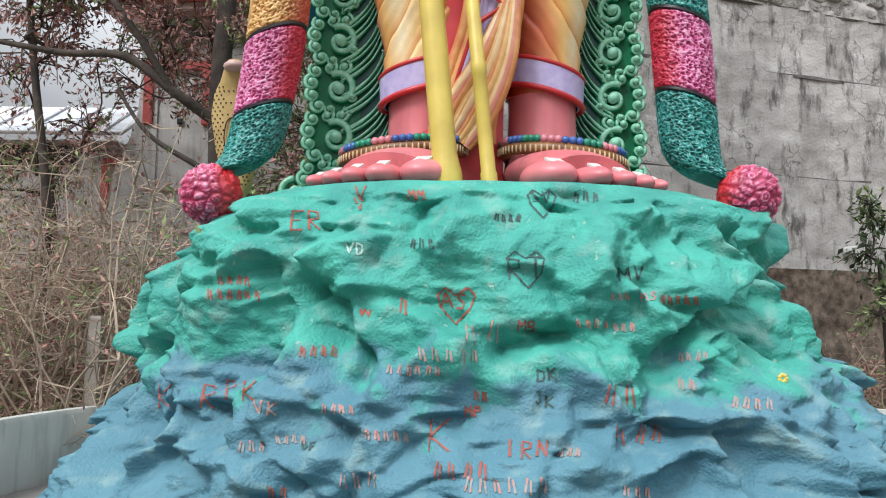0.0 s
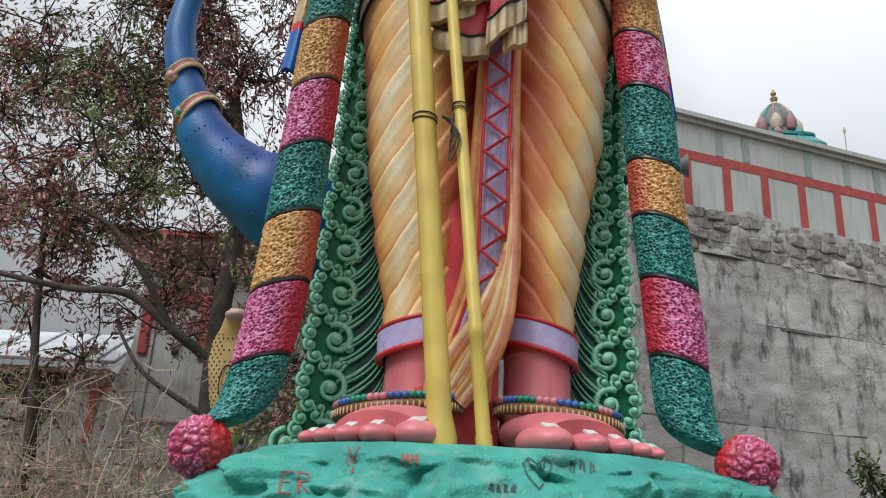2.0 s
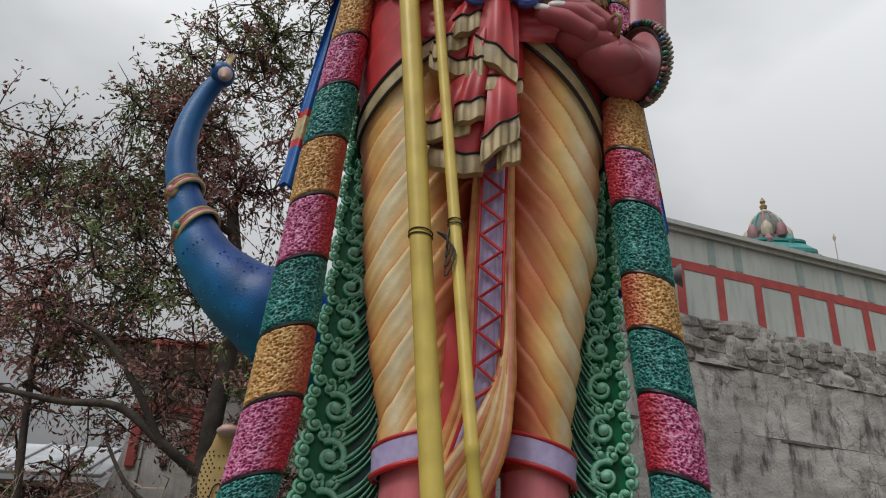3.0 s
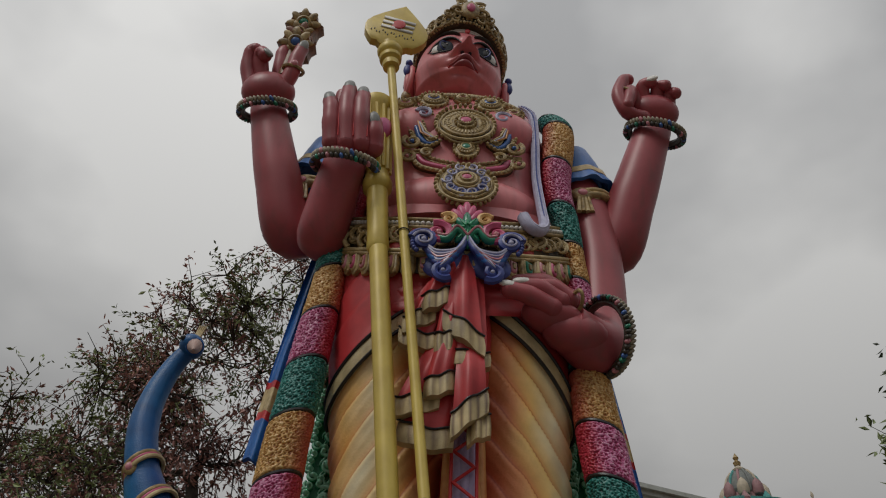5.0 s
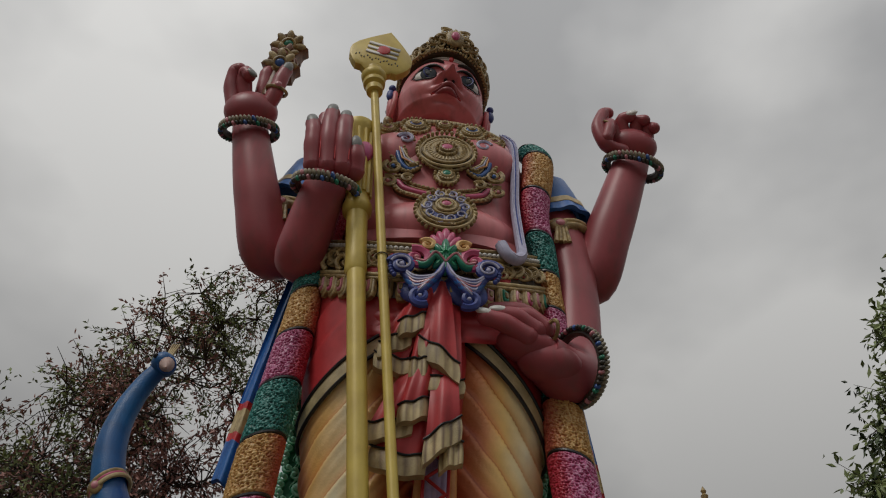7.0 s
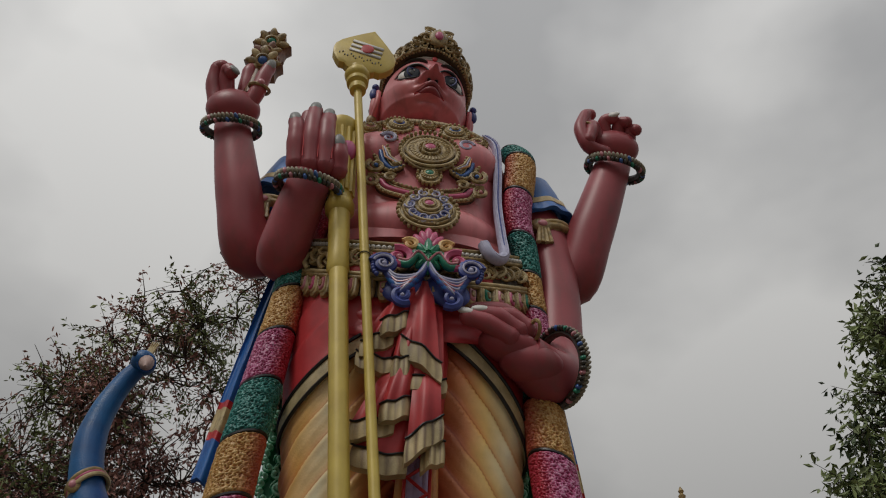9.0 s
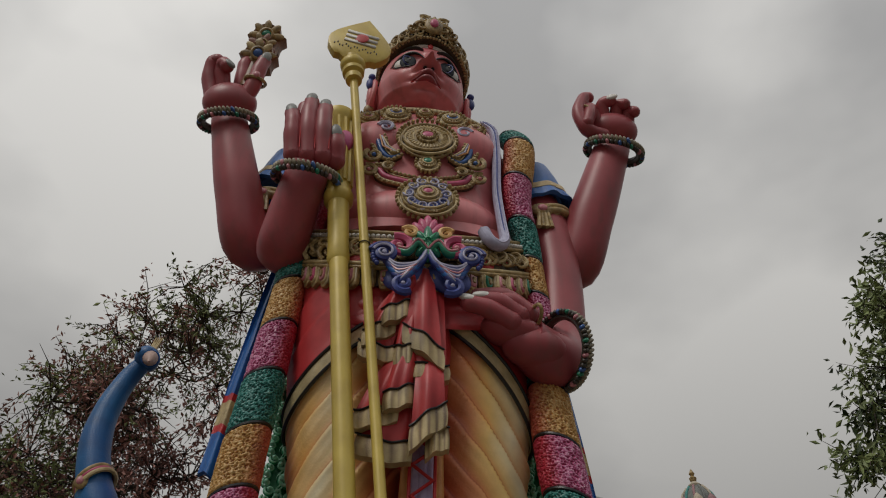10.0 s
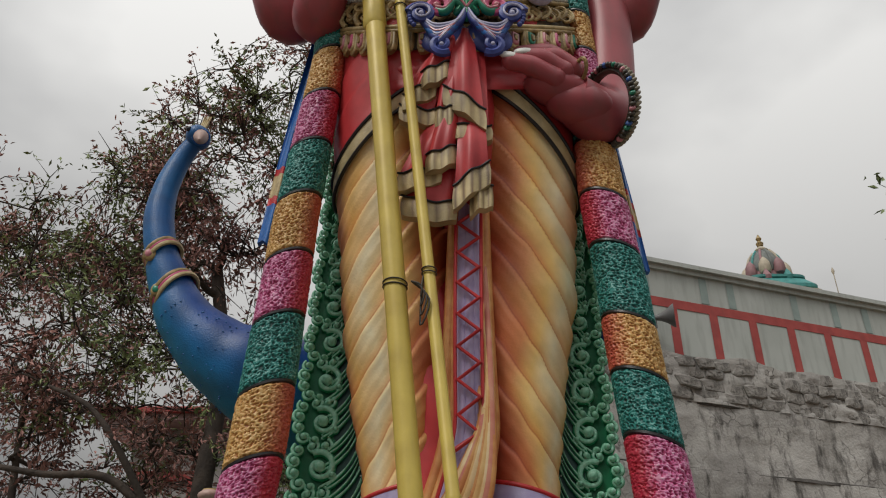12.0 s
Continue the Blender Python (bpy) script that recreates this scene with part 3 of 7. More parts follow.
def leg(rows, side):
    n, m = 120, 260
    rings, uvs = [], []
    for i in range(m + 1):
        z = 3.98 + (10.9 - 3.98) * i / m
        cx, r = table(rows, z)
        ring, uv = [], []
        for j in range(n):
            a = 2 * math.pi * j / n
            x, y = math.cos(a), math.sin(a)
            inner = -x * side
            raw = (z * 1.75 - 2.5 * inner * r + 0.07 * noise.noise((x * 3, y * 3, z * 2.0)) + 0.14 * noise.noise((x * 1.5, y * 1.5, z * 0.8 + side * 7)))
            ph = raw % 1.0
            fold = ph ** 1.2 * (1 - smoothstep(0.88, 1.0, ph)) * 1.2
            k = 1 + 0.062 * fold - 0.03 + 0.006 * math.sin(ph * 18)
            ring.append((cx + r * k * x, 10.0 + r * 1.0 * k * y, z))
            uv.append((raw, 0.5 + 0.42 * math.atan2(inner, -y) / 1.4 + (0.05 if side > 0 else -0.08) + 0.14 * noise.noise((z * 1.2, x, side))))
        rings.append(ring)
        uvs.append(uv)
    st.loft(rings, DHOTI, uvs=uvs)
    cx, r = table(rows, 4.1)
    # lavender hem with red edges; it dips toward the outside
    def hem(z, grow):
        return [(cx + (r + grow) * math.cos(2 * math.pi * j / 48), 10.0 + (r + grow) * math.sin(2 * math.pi * j / 48), z - 0.13 * side * math.cos(2 * math.pi * j / 48)) for j in range(49)]
    st.loft([hem(z, g_)[:48] for z, g_ in ((4.0, 0.0), (4.0, 0.06), (4.32, 0.075), (4.32, 0.0))], LAVENDER, caps=False)
    st.tube(hem(4.0, 0.055), 0.035, LINE_RED, 8)
    st.tube(hem(4.33, 0.065), 0.028, LINE_RED, 8)
    # ankle and foot
    st.loft([[(cx + rr * math.cos(2 * math.pi * j / 32) + dx, 10.0 + dy + rr * 1.05 * math.sin(2 * math.pi * j / 32), z) for j in range(32)] for z, rr, dx, dy in ((2.70, 0.50, 0, -0.1), (3.0, 0.47, 0, -0.06), (3.4, 0.41, 0, 0), (3.8, 0.40, 0, 0), (4.15, 0.41, 0, 0))], SKIN)
    out = side
    pts = fine([(cx - 0.02 * out, 10.25, 2.98), (cx + 0.05 * out, 9.6, 3.02), (cx + 0.2 * out, 9.2, 2.98), (cx + 0.36 * out, 8.8, 2.86)], 5)
    st.tube(pts, [0.42 + 0.16 * math.sin(i / (len(pts) - 1) * 2.4) for i in range(len(pts))], SKIN, 24, flat=0.46, up=(0, 0, 1))
    toes = [(-0.10, 0.27, 0.165, 8.52), (0.30, 0.185, 0.13, 8.50), (0.57, 0.165, 0.12, 8.62), (0.80, 0.145, 0.11, 8.78), (0.99, 0.125, 0.10, 8.96)]
    for dx, rx, rz, y in toes:
        tx = cx + dx * out
        turn = Matrix.Rotation(0.32 * out, 3, "Z")
        st.ball((tx, y, 2.70 + rz * 0.7), (rx, 0.40, rz), SKIN, 20, 12, turn)
        face = turn @ Matrix.Rotation(radians(24), 3, "X")
        st.box((tx + 0.04 * out, y - 0.19, 2.70 + rz * 1.52), (rx * 0.62, 0.15, 0.025), NAIL, face)
    # anklets: a ribbed gold band and a string of beads
    cy = 9.62
    def ankl(k, grow, z):
        a = 2 * math.pi * k
        return Vector((cx + 0.20 * out + (0.70 + grow) * math.cos(a), cy + (0.62 + grow) * math.sin(a), z - 0.07 * out * math.cos(a)))
    st.tube([ankl(i / 40, -0.02, 3.20) for i in range(41)], 0.07, ANKLET, 8)
    for i in range(72):
        st.ball(ankl(i / 72, 0.045, 3.19), (0.013, 0.02, 0.045), BUTTER, 6, 4)
    for i in range(57):
        st.ball(ankl(i / 57, 0.0, 3.30), 0.046, BEAD[(i // 3) % 3], 10, 6)


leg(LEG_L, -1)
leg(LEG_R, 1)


BLUSH = paint("blush_fold", (0.66, 0.30, 0.20), (0.58, 0.18, 0.13), rough=0.5, scale=5)
BUFF = paint("buff_fold", (0.82, 0.66, 0.40), (0.72, 0.48, 0.22), rough=0.5, scale=5)
AMBER = paint("pale_amber_fold", (0.78, 0.52, 0.22), (0.66, 0.36, 0.12), rough=0.5, scale=5)

# body: hips, belly, chest and shoulders
ARM = paint("deep_rose_enamel", (0.40, 0.08, 0.095), (0.28, 0.048, 0.058), rough=0.42, scale=0.9, bump=0.06, dirt=0.3)
BODY = [(10.2, 1.62, 1.12, 10.0), (10.9, 1.76, 1.16, 10.0), (11.5, 1.78, 1.12, 10.0), (12.2, 1.62, 1.02, 9.98), (13.0, 1.52, 1.0, 9.95), (13.8, 1.55, 1.05, 9.95), (14.5, 1.62, 1.05, 10.0), (15.1, 1.5, 0.92, 10.08), (15.45, 1.15, 0.75, 10.12), (15.7, 0.7, 0.6, 10.1), (16.2, 0.55, 0.55, 10.05)]


def body_ring(z, grow=0.0, n=64, soft=0.85):
    rx, ry, cy = table(BODY, z)
    out = []
    for j in range(n):
        a = 2 * math.pi * j / n
        ca, sa = math.cos(a), math.sin(a)
        out.append(Vector((AXIS + (rx + grow) * math.copysign(abs(ca) ** soft, ca), cy + (ry + grow) * math.copysign(abs(sa) ** soft, sa), z)))
    return out


def front(dx, z, grow=0.0):
    """The point of the body's front at a distance dx from its axis."""
    rx, ry, cy = table(BODY, z)
    c = min(0.98, abs(dx) / (rx + grow)) ** (1 / 0.85)
    return Vector((AXIS + dx, cy - (ry + grow) * (math.sqrt(1 - c * c) ** 0.85), z))


st.loft([body_ring(11.7 + (16.2 - 11.7) * i / 40) for i in range(41)], SKIN)
st.ball((AXIS, 9.62, 12.25), (1.50, 0.80, 0.72), SKIN, 40, 20)
for s in (-1, 1):
    st.ball((AXIS + s * 0.72, 9.35, 14.05), (0.72, 0.52, 0.62), SKIN, 28, 16)

# head: one modelled skin, bowed forward and turned a little aside
HC = Vector((AXIS + 0.02, 9.95, 16.64))
HROT = Matrix.Rotation(radians(7), 3, "Z") @ Matrix.Rotation(radians(3), 3, "Y") @ Matrix.Rotation(radians(7), 3, "X")
HEAD = [(-1.02, 0.10, 0.10), (-0.99, 0.36, 0.40), (-0.88, 0.60, 0.68), (-0.62, 0.83, 0.88), (-0.2, 0.91, 0.95), (0.25, 0.87, 0.96), (0.6, 0.78, 0.88), (0.9, 0.55, 0.62), (1.05, 0.25, 0.3), (1.1, 0.05, 0.06)]
BUMPS = [(0, 0.16, 0.085, 0.16, 0.09), (0, -0.04, 0.09, 0.14, 0.15), (0, -0.20, 0.13, 0.10, 0.42), (0.19, -0.24, 0.09, 0.08, 0.22), (-0.19, -0.24, 0.09, 0.08, 0.22),
         (0.40, 0.36, 0.26, 0.08, 0.02), (-0.40, 0.36, 0.26, 0.08, 0.02), (0.40, 0.03, 0.22, 0.15, -0.07), (-0.40, 0.03, 0.22, 0.15, -0.07), (0.50, -0.34, 0.24, 0.22, 0.07), (-0.50, -0.34, 0.24, 0.22, 0.07),
         (0.11, -0.445, 0.15, 0.06, 0.20), (-0.11, -0.445, 0.15, 0.06, 0.20), (0, -0.60, 0.19, 0.07, 0.20), (0, -0.527, 0.27, 0.018, -0.05), (0, -0.80, 0.22, 0.10, 0.12), (0, -0.69, 0.2, 0.035, -0.04)]


def swell(x, z):
    return sum(k * math.exp(-((x - a) / sa) ** 2 - ((z - b) / sb) ** 2) for a, b, sa, sb, k in BUMPS)


def head_point(x, y, z):
    return HC + HROT @ Vector((x, y, z))


def on_head(x, z, grow=0.0):
    w, d = table(HEAD, z)
    k = max(0.0, 1 - (x / w) ** 2)
    return head_point(x, -d * math.sqrt(k) - swell(x, z) - grow, z)


rings = []
for i in range(120):
    z = -1.02 + 2.12 * (0.5 - 0.5 * math.cos(math.pi * i / 119))
    w, d = table(HEAD, z)
    ring = []
    for j in range(200):
        u = 2 * math.pi * j / 200
        a = u - 0.45 * math.cos(u)
        x, y = w * math.cos(a), d * math.sin(a)
        if y < 0:
            y -= swell(x, z) * smoothstep(0, 0.25, -y)
        ring.append(head_point(x, y, z))
    rings.append(ring)
st.loft(rings, SKIN)


# arms
def limb(pts, radii, mat=ARM, n=28, k=8):
    P = fine(pts, k)
    R = [v[0] for v in [table([(i, r) for i, r in enumerate(radii)], j / k) for j in range(len(P))]]
    st.tube(P, R, mat, n)


limb([(-0.75, 10.25, 14.7), (-1.6, 10.1, 13.2), (-2.26, 9.85, 11.95), (-2.62, 9.5, 12.9), (-3.02, 9.22, 14.5)], [0.42, 0.43, 0.42, 0.40, 0.32])
limb([(-0.7, 9.9, 14.5), (-1.35, 9.7, 12.7), (-1.68, 9.32, 11.42), (-1.56, 8.9, 11.8), (-1.36, 8.52, 12.5)], [0.42, 0.41, 0.40, 0.38, 0.33])
limb([(1.9, 10.35, 14.6), (2.6, 10.25, 13.2), (3.12, 9.95, 11.98), (3.5, 9.55, 12.9), (4.03, 9.22, 14.45)], [0.42, 0.43, 0.42, 0.41, 0.33])
limb([(2.2, 10.0, 14.4), (2.68, 9.8, 13.0), (2.78, 9.7, 11.6), (2.66, 9.6, 10.1), (2.46, 9.25, 9.42), (1.98, 8.92, 9.52)], [0.44, 0.40, 0.39, 0.40, 0.42, 0.34])


def hand(palm, size, fingers, r, turn=None, mat=ARM):
    """A palm and jointed fingers, each with or without a painted nail: (joints, nail paint, way the nail faces)."""
    st.ball(palm, size, mat, 28, 16, turn)
    for pts, nail, way in fingers:
        P = fine(pts, 5)
        m = len(P) - 1
        R = [r * (1.06 - 0.22 * i / m - 0.05 * math.sin(i / m * math.pi * (len(pts) - 1)) ** 2) for i in range(m + 1)]
        st.tube(P, R, mat, 16)
        st.ball(P[-1], R[-1], mat, 14, 8)
        st.ball(P[0], R[0], mat, 14, 8)
        if nail:
            d = (P[-1] - P[-2]).normalized()
            w = Vector(way)
            w = (w - d * w.dot(d)).normalized()
            q = Matrix((d.cross(w), w, d)).transposed()
            st.ball(P[-1] + w * (r * 0.52) + d * (r * 0.12), (r * 0.62, r * 0.36, r * 1.05), nail, 14, 8, q)


def bangle(c, ra, axis, bead=0.046, count=44, pale=False):
    """A ring of slanting oval beads, dark below and pale above."""
    q = Vector((0, 0, 1)).rotation_difference(Vector(axis).normalized())
    for i in range(count):
        a = 2 * math.pi * i / count
        u = q @ Vector((math.cos(a), math.sin(a), 0))
        t = q @ Vector((-math.sin(a), math.cos(a), 0))
        w = q @ Vector((0, 0, 1))
        frame_ = Matrix((u, (t + w * 0.5).normalized(), (w - t * 0.5).normalized())).transposed()
        st.ball(Vector(c) + u * ra + w * 0.035, (bead * 1.1, bead * 0.72, bead * 1.5), PALEBEAD if pale or i % 7 else BEAD[i % 3], 10, 6, frame_)
        st.ball(Vector(c) + u * (ra * 1.02) - w * 0.05, (bead, bead * 0.75, bead * 1.1), DARKBEAD if i % 3 else BEAD[(i // 3) % 3], 8, 6, frame_)
    st.ring(c, ra * 0.9, ra * 0.9, 0.06, DARKBEAD, axis, 32, 6)


TOWARD = (0, -1, -0.5)
# raised hand that holds the flower sceptre between thumb and finger
hand((-3.10, 9.22, 15.02), (0.50, 0.36, 0.42), [
    ([(-2.86, 9.15, 14.95), (-2.70, 9.0, 15.35), (-2.64, 8.92, 15.72), (-2.58, 8.9, 16.0)], GREYNAIL, (0.4, -1, -0.3)),
    ([(-2.98, 9.25, 15.2), (-2.96, 9.12, 15.7), (-2.96, 9.05, 16.02), (-2.90, 9.05, 16.2)], None, TOWARD),
    ([(-3.24, 9.2, 15.2), (-3.32, 9.0, 15.62), (-3.30, 8.86, 15.74), (-3.22, 8.84, 15.64)], GREYNAIL, (0, -0.6, 1)),
    ([(-3.42, 9.2, 15.1), (-3.55, 9.08, 15.55), (-3.53, 8.95, 15.88), (-3.44, 8.9, 15.9)], None, TOWARD)], 0.155)
st.ring((-2.68, 9.0, 15.45), 0.19, 0.19, 0.035, GOLD, (0.2, -0.5, 1), 20, 6)
st.ball((-2.64, 8.82, 15.42), (0.07, 0.05, 0.08), BEAD[1], 10, 6)
bangle((-3.03, 9.22, 14.45), 0.50, (-0.08, -0.5, 0.85))
# forward hand: long fingers raised, their backs towards the court
hand((-1.37, 8.50, 12.75), (0.42, 0.28, 0.40), [
    ([(-1.62, 8.38, 12.62), (-1.67, 8.26, 13.0), (-1.69, 8.22, 13.28), (-1.74, 8.26, 13.55)], GREYNAIL, TOWARD),
    ([(-1.39, 8.34, 12.58), (-1.43, 8.20, 13.1), (-1.45, 8.18, 13.5), (-1.45, 8.24, 13.86)], GREYNAIL, TOWARD),
    ([(-1.16, 8.34, 12.58), (-1.19, 8.20, 13.05), (-1.21, 8.18, 13.42), (-1.21, 8.24, 13.72)], GREYNAIL, TOWARD),
    ([(-0.96, 8.42, 12.6), (-0.95, 8.30, 12.82), (-0.97, 8.26, 13.02)], GREYNAIL, TOWARD),
    ([(-1.58, 8.66, 12.9), (-1.60, 8.62, 13.6), (-1.60, 8.58, 14.15)], None, TOWARD)], 0.158)
for x0, x1 in ((-1.52, -1.55), (-1.28, -1.31), (-1.06, -1.08)):
    st.tube([(x0, 8.19, 12.6), (x1, 8.12, 13.1)], 0.010, LINE_RED, 6)
st.ball((-0.86, 8.62, 13.35), (0.16, 0.14, 0.26), PINK_G, 14, 10)
bangle((-1.38, 8.55, 12.28), 0.52, (0.12, -0.45, 0.88))
# raised hand with the joined thumb and finger
hand((4.12, 9.22, 14.98), (0.48, 0.34, 0.36), [
    ([(3.86, 9.1, 14.65), (3.52, 8.95, 14.62), (3.40, 8.9, 15.05), (3.55, 8.9, 15.5), (3.66, 8.92, 15.58)], None, TOWARD),
    ([(3.80, 9.1, 15.0), (3.66, 8.92, 15.2), (3.60, 8.86, 14.95), (3.52, 8.86, 14.7)], None, TOWARD),
    ([(3.98, 9.15, 15.12), (3.92, 8.95, 15.42), (4.06, 8.84, 15.42)], NAIL, (0, -1, 0.1)),
    ([(4.2, 9.15, 15.1), (4.2, 8.95, 15.38), (4.32, 8.84, 15.34)], None, TOWARD),
    ([(4.4, 9.15, 15.05), (4.42, 8.98, 15.26), (4.5, 8.9, 15.2)], None, TOWARD)], 0.135)
st.ring((3.62, 8.92, 15.15), 0.15, 0.15, 0.025, GOLD, (0.5, -0.4, 0.6), 18, 6)
bangle((4.05, 9.22, 14.36), 0.52, (0.2, -0.5, 0.85))
# lowered hand, palm down over the hip
hand((1.78, 8.86, 9.62), (0.46, 0.30, 0.24), [
    ([(1.75, 8.66, 9.62), (1.42, 8.58, 9.78), (1.14, 8.58, 9.86)], NAIL, (0, -0.9, 0.7)),
    ([(1.86, 8.66, 9.74), (1.58, 8.58, 9.90), (1.36, 8.58, 9.93)], NAIL, (0, -0.9, 0.7)),
    ([(1.98, 8.70, 9.82), (1.76, 8.62, 9.95), (1.58, 8.62, 9.95)], NAIL, (0, -0.9, 0.7)),
    ([(2.05, 8.82, 9.9), (1.7, 8.8, 10.2), (1.25, 8.84, 10.22)], None, TOWARD)], 0.15, Matrix.Rotation(0.25, 3, "Y"))
st.ball((2.10, 8.95, 9.40), (0.48, 0.32, 0.30), ARM, 24, 14, Matrix.Rotation(0.2, 3, "Y"))
bangle((2.54, 9.12, 9.52), 0.56, (0.92, 0.4, 0.25), 0.046, 52, True)
st.ring((2.10, 8.62, 9.75), 0.10, 0.17, 0.03, GOLD, (0.8, 0.2, 0.4), 18, 6)

# blue half-sleeves with a cream hem, and gold armlets below them
for s, c in ((-1, Vector((-1.98, 9.98, 13.55))), (1, Vector((2.66, 9.82, 13.40)))):
    turn = Matrix.Rotation(radians(-10 * s), 3, "Y")
    def sleeve(z, r, wave=0.0):
        return [c + turn @ Vector((r * math.cos(a) + wave * math.cos(9 * a) * math.cos(a), r * math.sin(a) + wave * math.cos(9 * a) * math.sin(a), z)) for a in [2 * math.pi * j / 72 for j in range(72)]]
    st.loft([sleeve(0.75, 0.40), sleeve(0.4, 0.46, 0.004), sleeve(0.1, 0.49, 0.010)], BLUE)
    st.loft([sleeve(0.1, 0.50, 0.010), sleeve(0.07, 0.53, 0.010), sleeve(-0.06, 0.54, 0.010), sleeve(-0.08, 0.50, 0.010)], CREAM)
    st.loft([sleeve(-0.06, 0.53, 0.012), sleeve(-0.26, 0.58, 0.03), sleeve(-0.27, 0.50, 0.02), sleeve(-0.1, 0.40)], BLUE)
    low = c + turn @ Vector((-0.02 * s, 0, -0.62))
    st.ring(low, 0.44, 0.44, 0.075, GOLD, turn @ Vector((0, 0, 1)), 32, 8)
    st.ring(low + Vector((0, 0, 0.13)), 0.45, 0.45, 0.04, CREAM, turn @ Vector((0, 0, 1)), 32, 8)
    plate = low + Vector((-0.16, -0.44, 0.0))
    st.ball(plate, (0.20, 0.08, 0.16), GOLD, 18, 8)
    st.ball(plate + Vector((0, -0.06, 0)), (0.09, 0.05, 0.08), BEAD[1], 12, 6)
    for k in range(4):
        st.tube([plate + Vector((-0.06 + 0.05 * k, -0.03, -0.08)), plate + Vector((-0.10 + 0.075 * k, -0.04, -0.46))], [0.03, 0.045], GOLD if k % 2 else CREAM, 6)
    for q in (-1, 1):
        st.ring(plate + Vector((0.22 * q, 0.03, 0.02)), 0.09, 0.09, 0.035, GOLD, (0, 1, 0), 16, 6)


# ornament helpers laid on a front
def scroll(c, r, turns, thick, mat, sx=1, start=0.0, n=30, eye=None, plane=None):
    """A flat scroll in the plane of the front, tapering to its eye."""
    pts, rad = [], []
    for i in range(n + 1):
        t = i / n
        a = start + turns * 2 * math.pi * t
        k = r * (1 - t) ** 0.85 + 0.02
        p = Vector((sx * k * math.cos(a), -0.03 * math.sin(t * math.pi), k * math.sin(a)))
        pts.append(Vector(c) + (plane @ p if plane else p))
        rad.append(thick * (1 - 0.55 * t))
    st.tube(pts, rad, mat, 6)
    if eye:
        st.ball(Vector(c) + Vector((0, -0.03, 0)), r * 0.28, eye, 8, 6)


def rosette(c, r, rings, petals=14, tall=1.0):
    """Stepped discs with raised rims and a beaded edge."""
    c = Vector(c)
    back = Matrix.Rotation(radians(-8), 3, "X")
    for i, (k, mat) in enumerate(rings):
        st.ball(c + Vector((0, -0.03 * i, 0)), (r * k, 0.06, r * k * tall), mat, 32, 6, back)
        st.tube([c + back @ Vector((r * k * math.cos(a), -0.03 * i - 0.02, r * k * tall * math.sin(a))) for a in [2 * math.pi * j / 36 for j in range(37)]], 0.016 + 0.02 * r, GOLD if i % 2 else CREAM, 6)
    for i in range(petals):
        a = 2 * math.pi * i / petals
        st.ball(c + Vector((r * 1.04 * math.cos(a), -0.02, r * tall * 1.04 * math.sin(a))), (2.6 * r / petals, 0.05, 2.6 * r / petals), GOLD if i % 2 else CREAM, 8, 5)
        b = c + back @ Vector((r * 0.56 * math.cos(a), -0.075, r * tall * 0.56 * math.sin(a)))
        st.tube([b, c + back @ Vector((r * 0.72 * math.cos(a), -0.06, r * tall * 0.72 * math.sin(a)))], [0.012, 0.022], CREAM, 5)


def relief(path, width, core, lift=0.05, bead=0.036, n=8):
    """A moulded gold strap on the chest along (side, height), with rims, a coloured core and beaded edges; width tapers from first to last value."""
    P = [(p.x, p.z) for p in fine([(x, 0, z) for x, z in path], n)]
    m = len(P) - 1
    rows, mids, edges = [], [], ([], [])
    for i, (x, z) in enumerate(P):
        a, b = P[max(i - 1, 0)], P[min(i + 1, m)]
        L = math.hypot(b[0] - a[0], b[1] - a[1]) or 1
        nx, nz = -(b[1] - a[1]) / L, (b[0] - a[0]) / L
        w = table(width, i / m)[0]
        rows.append([front(x + nx * w * k, z + nz * w * k, g_) for k, g_ in ((-1.1, -0.03), (-1.0, lift + 0.03), (-0.7, lift), (0, lift), (0.7, lift), (1.0, lift + 0.03), (1.1, -0.03))])
        mids.append((front(x, z, lift + 0.01), w))
        for e, k in zip(edges, (-1, 1)):
            e.append(front(x + nx * w * k, z + nz * w * k, lift + 0.03))
    st.loft(rows, DARKGOLD, caps=False, closed=False)
    st.tube([p for p, w in mids], [max(0.012, w * 0.42) for p, w in mids], core, 8)
    for k in (-0.62, 0.62):
        st.tube([a[0].lerp(e, abs(k)) for a, e in zip(mids, edges[0 if k < 0 else 1])], 0.017, CREAM, 5)
    for e in edges:
        st.tube(e, 0.026, GOLD, 6)
        run = 0.0
        for a, b in zip(e, e[1:]):
            run += (b - a).length
            if run > bead * 1.9:
                st.ball(b + Vector((0, -0.015, 0)), bead, GOLD, 7, 5)
                run = 0.0


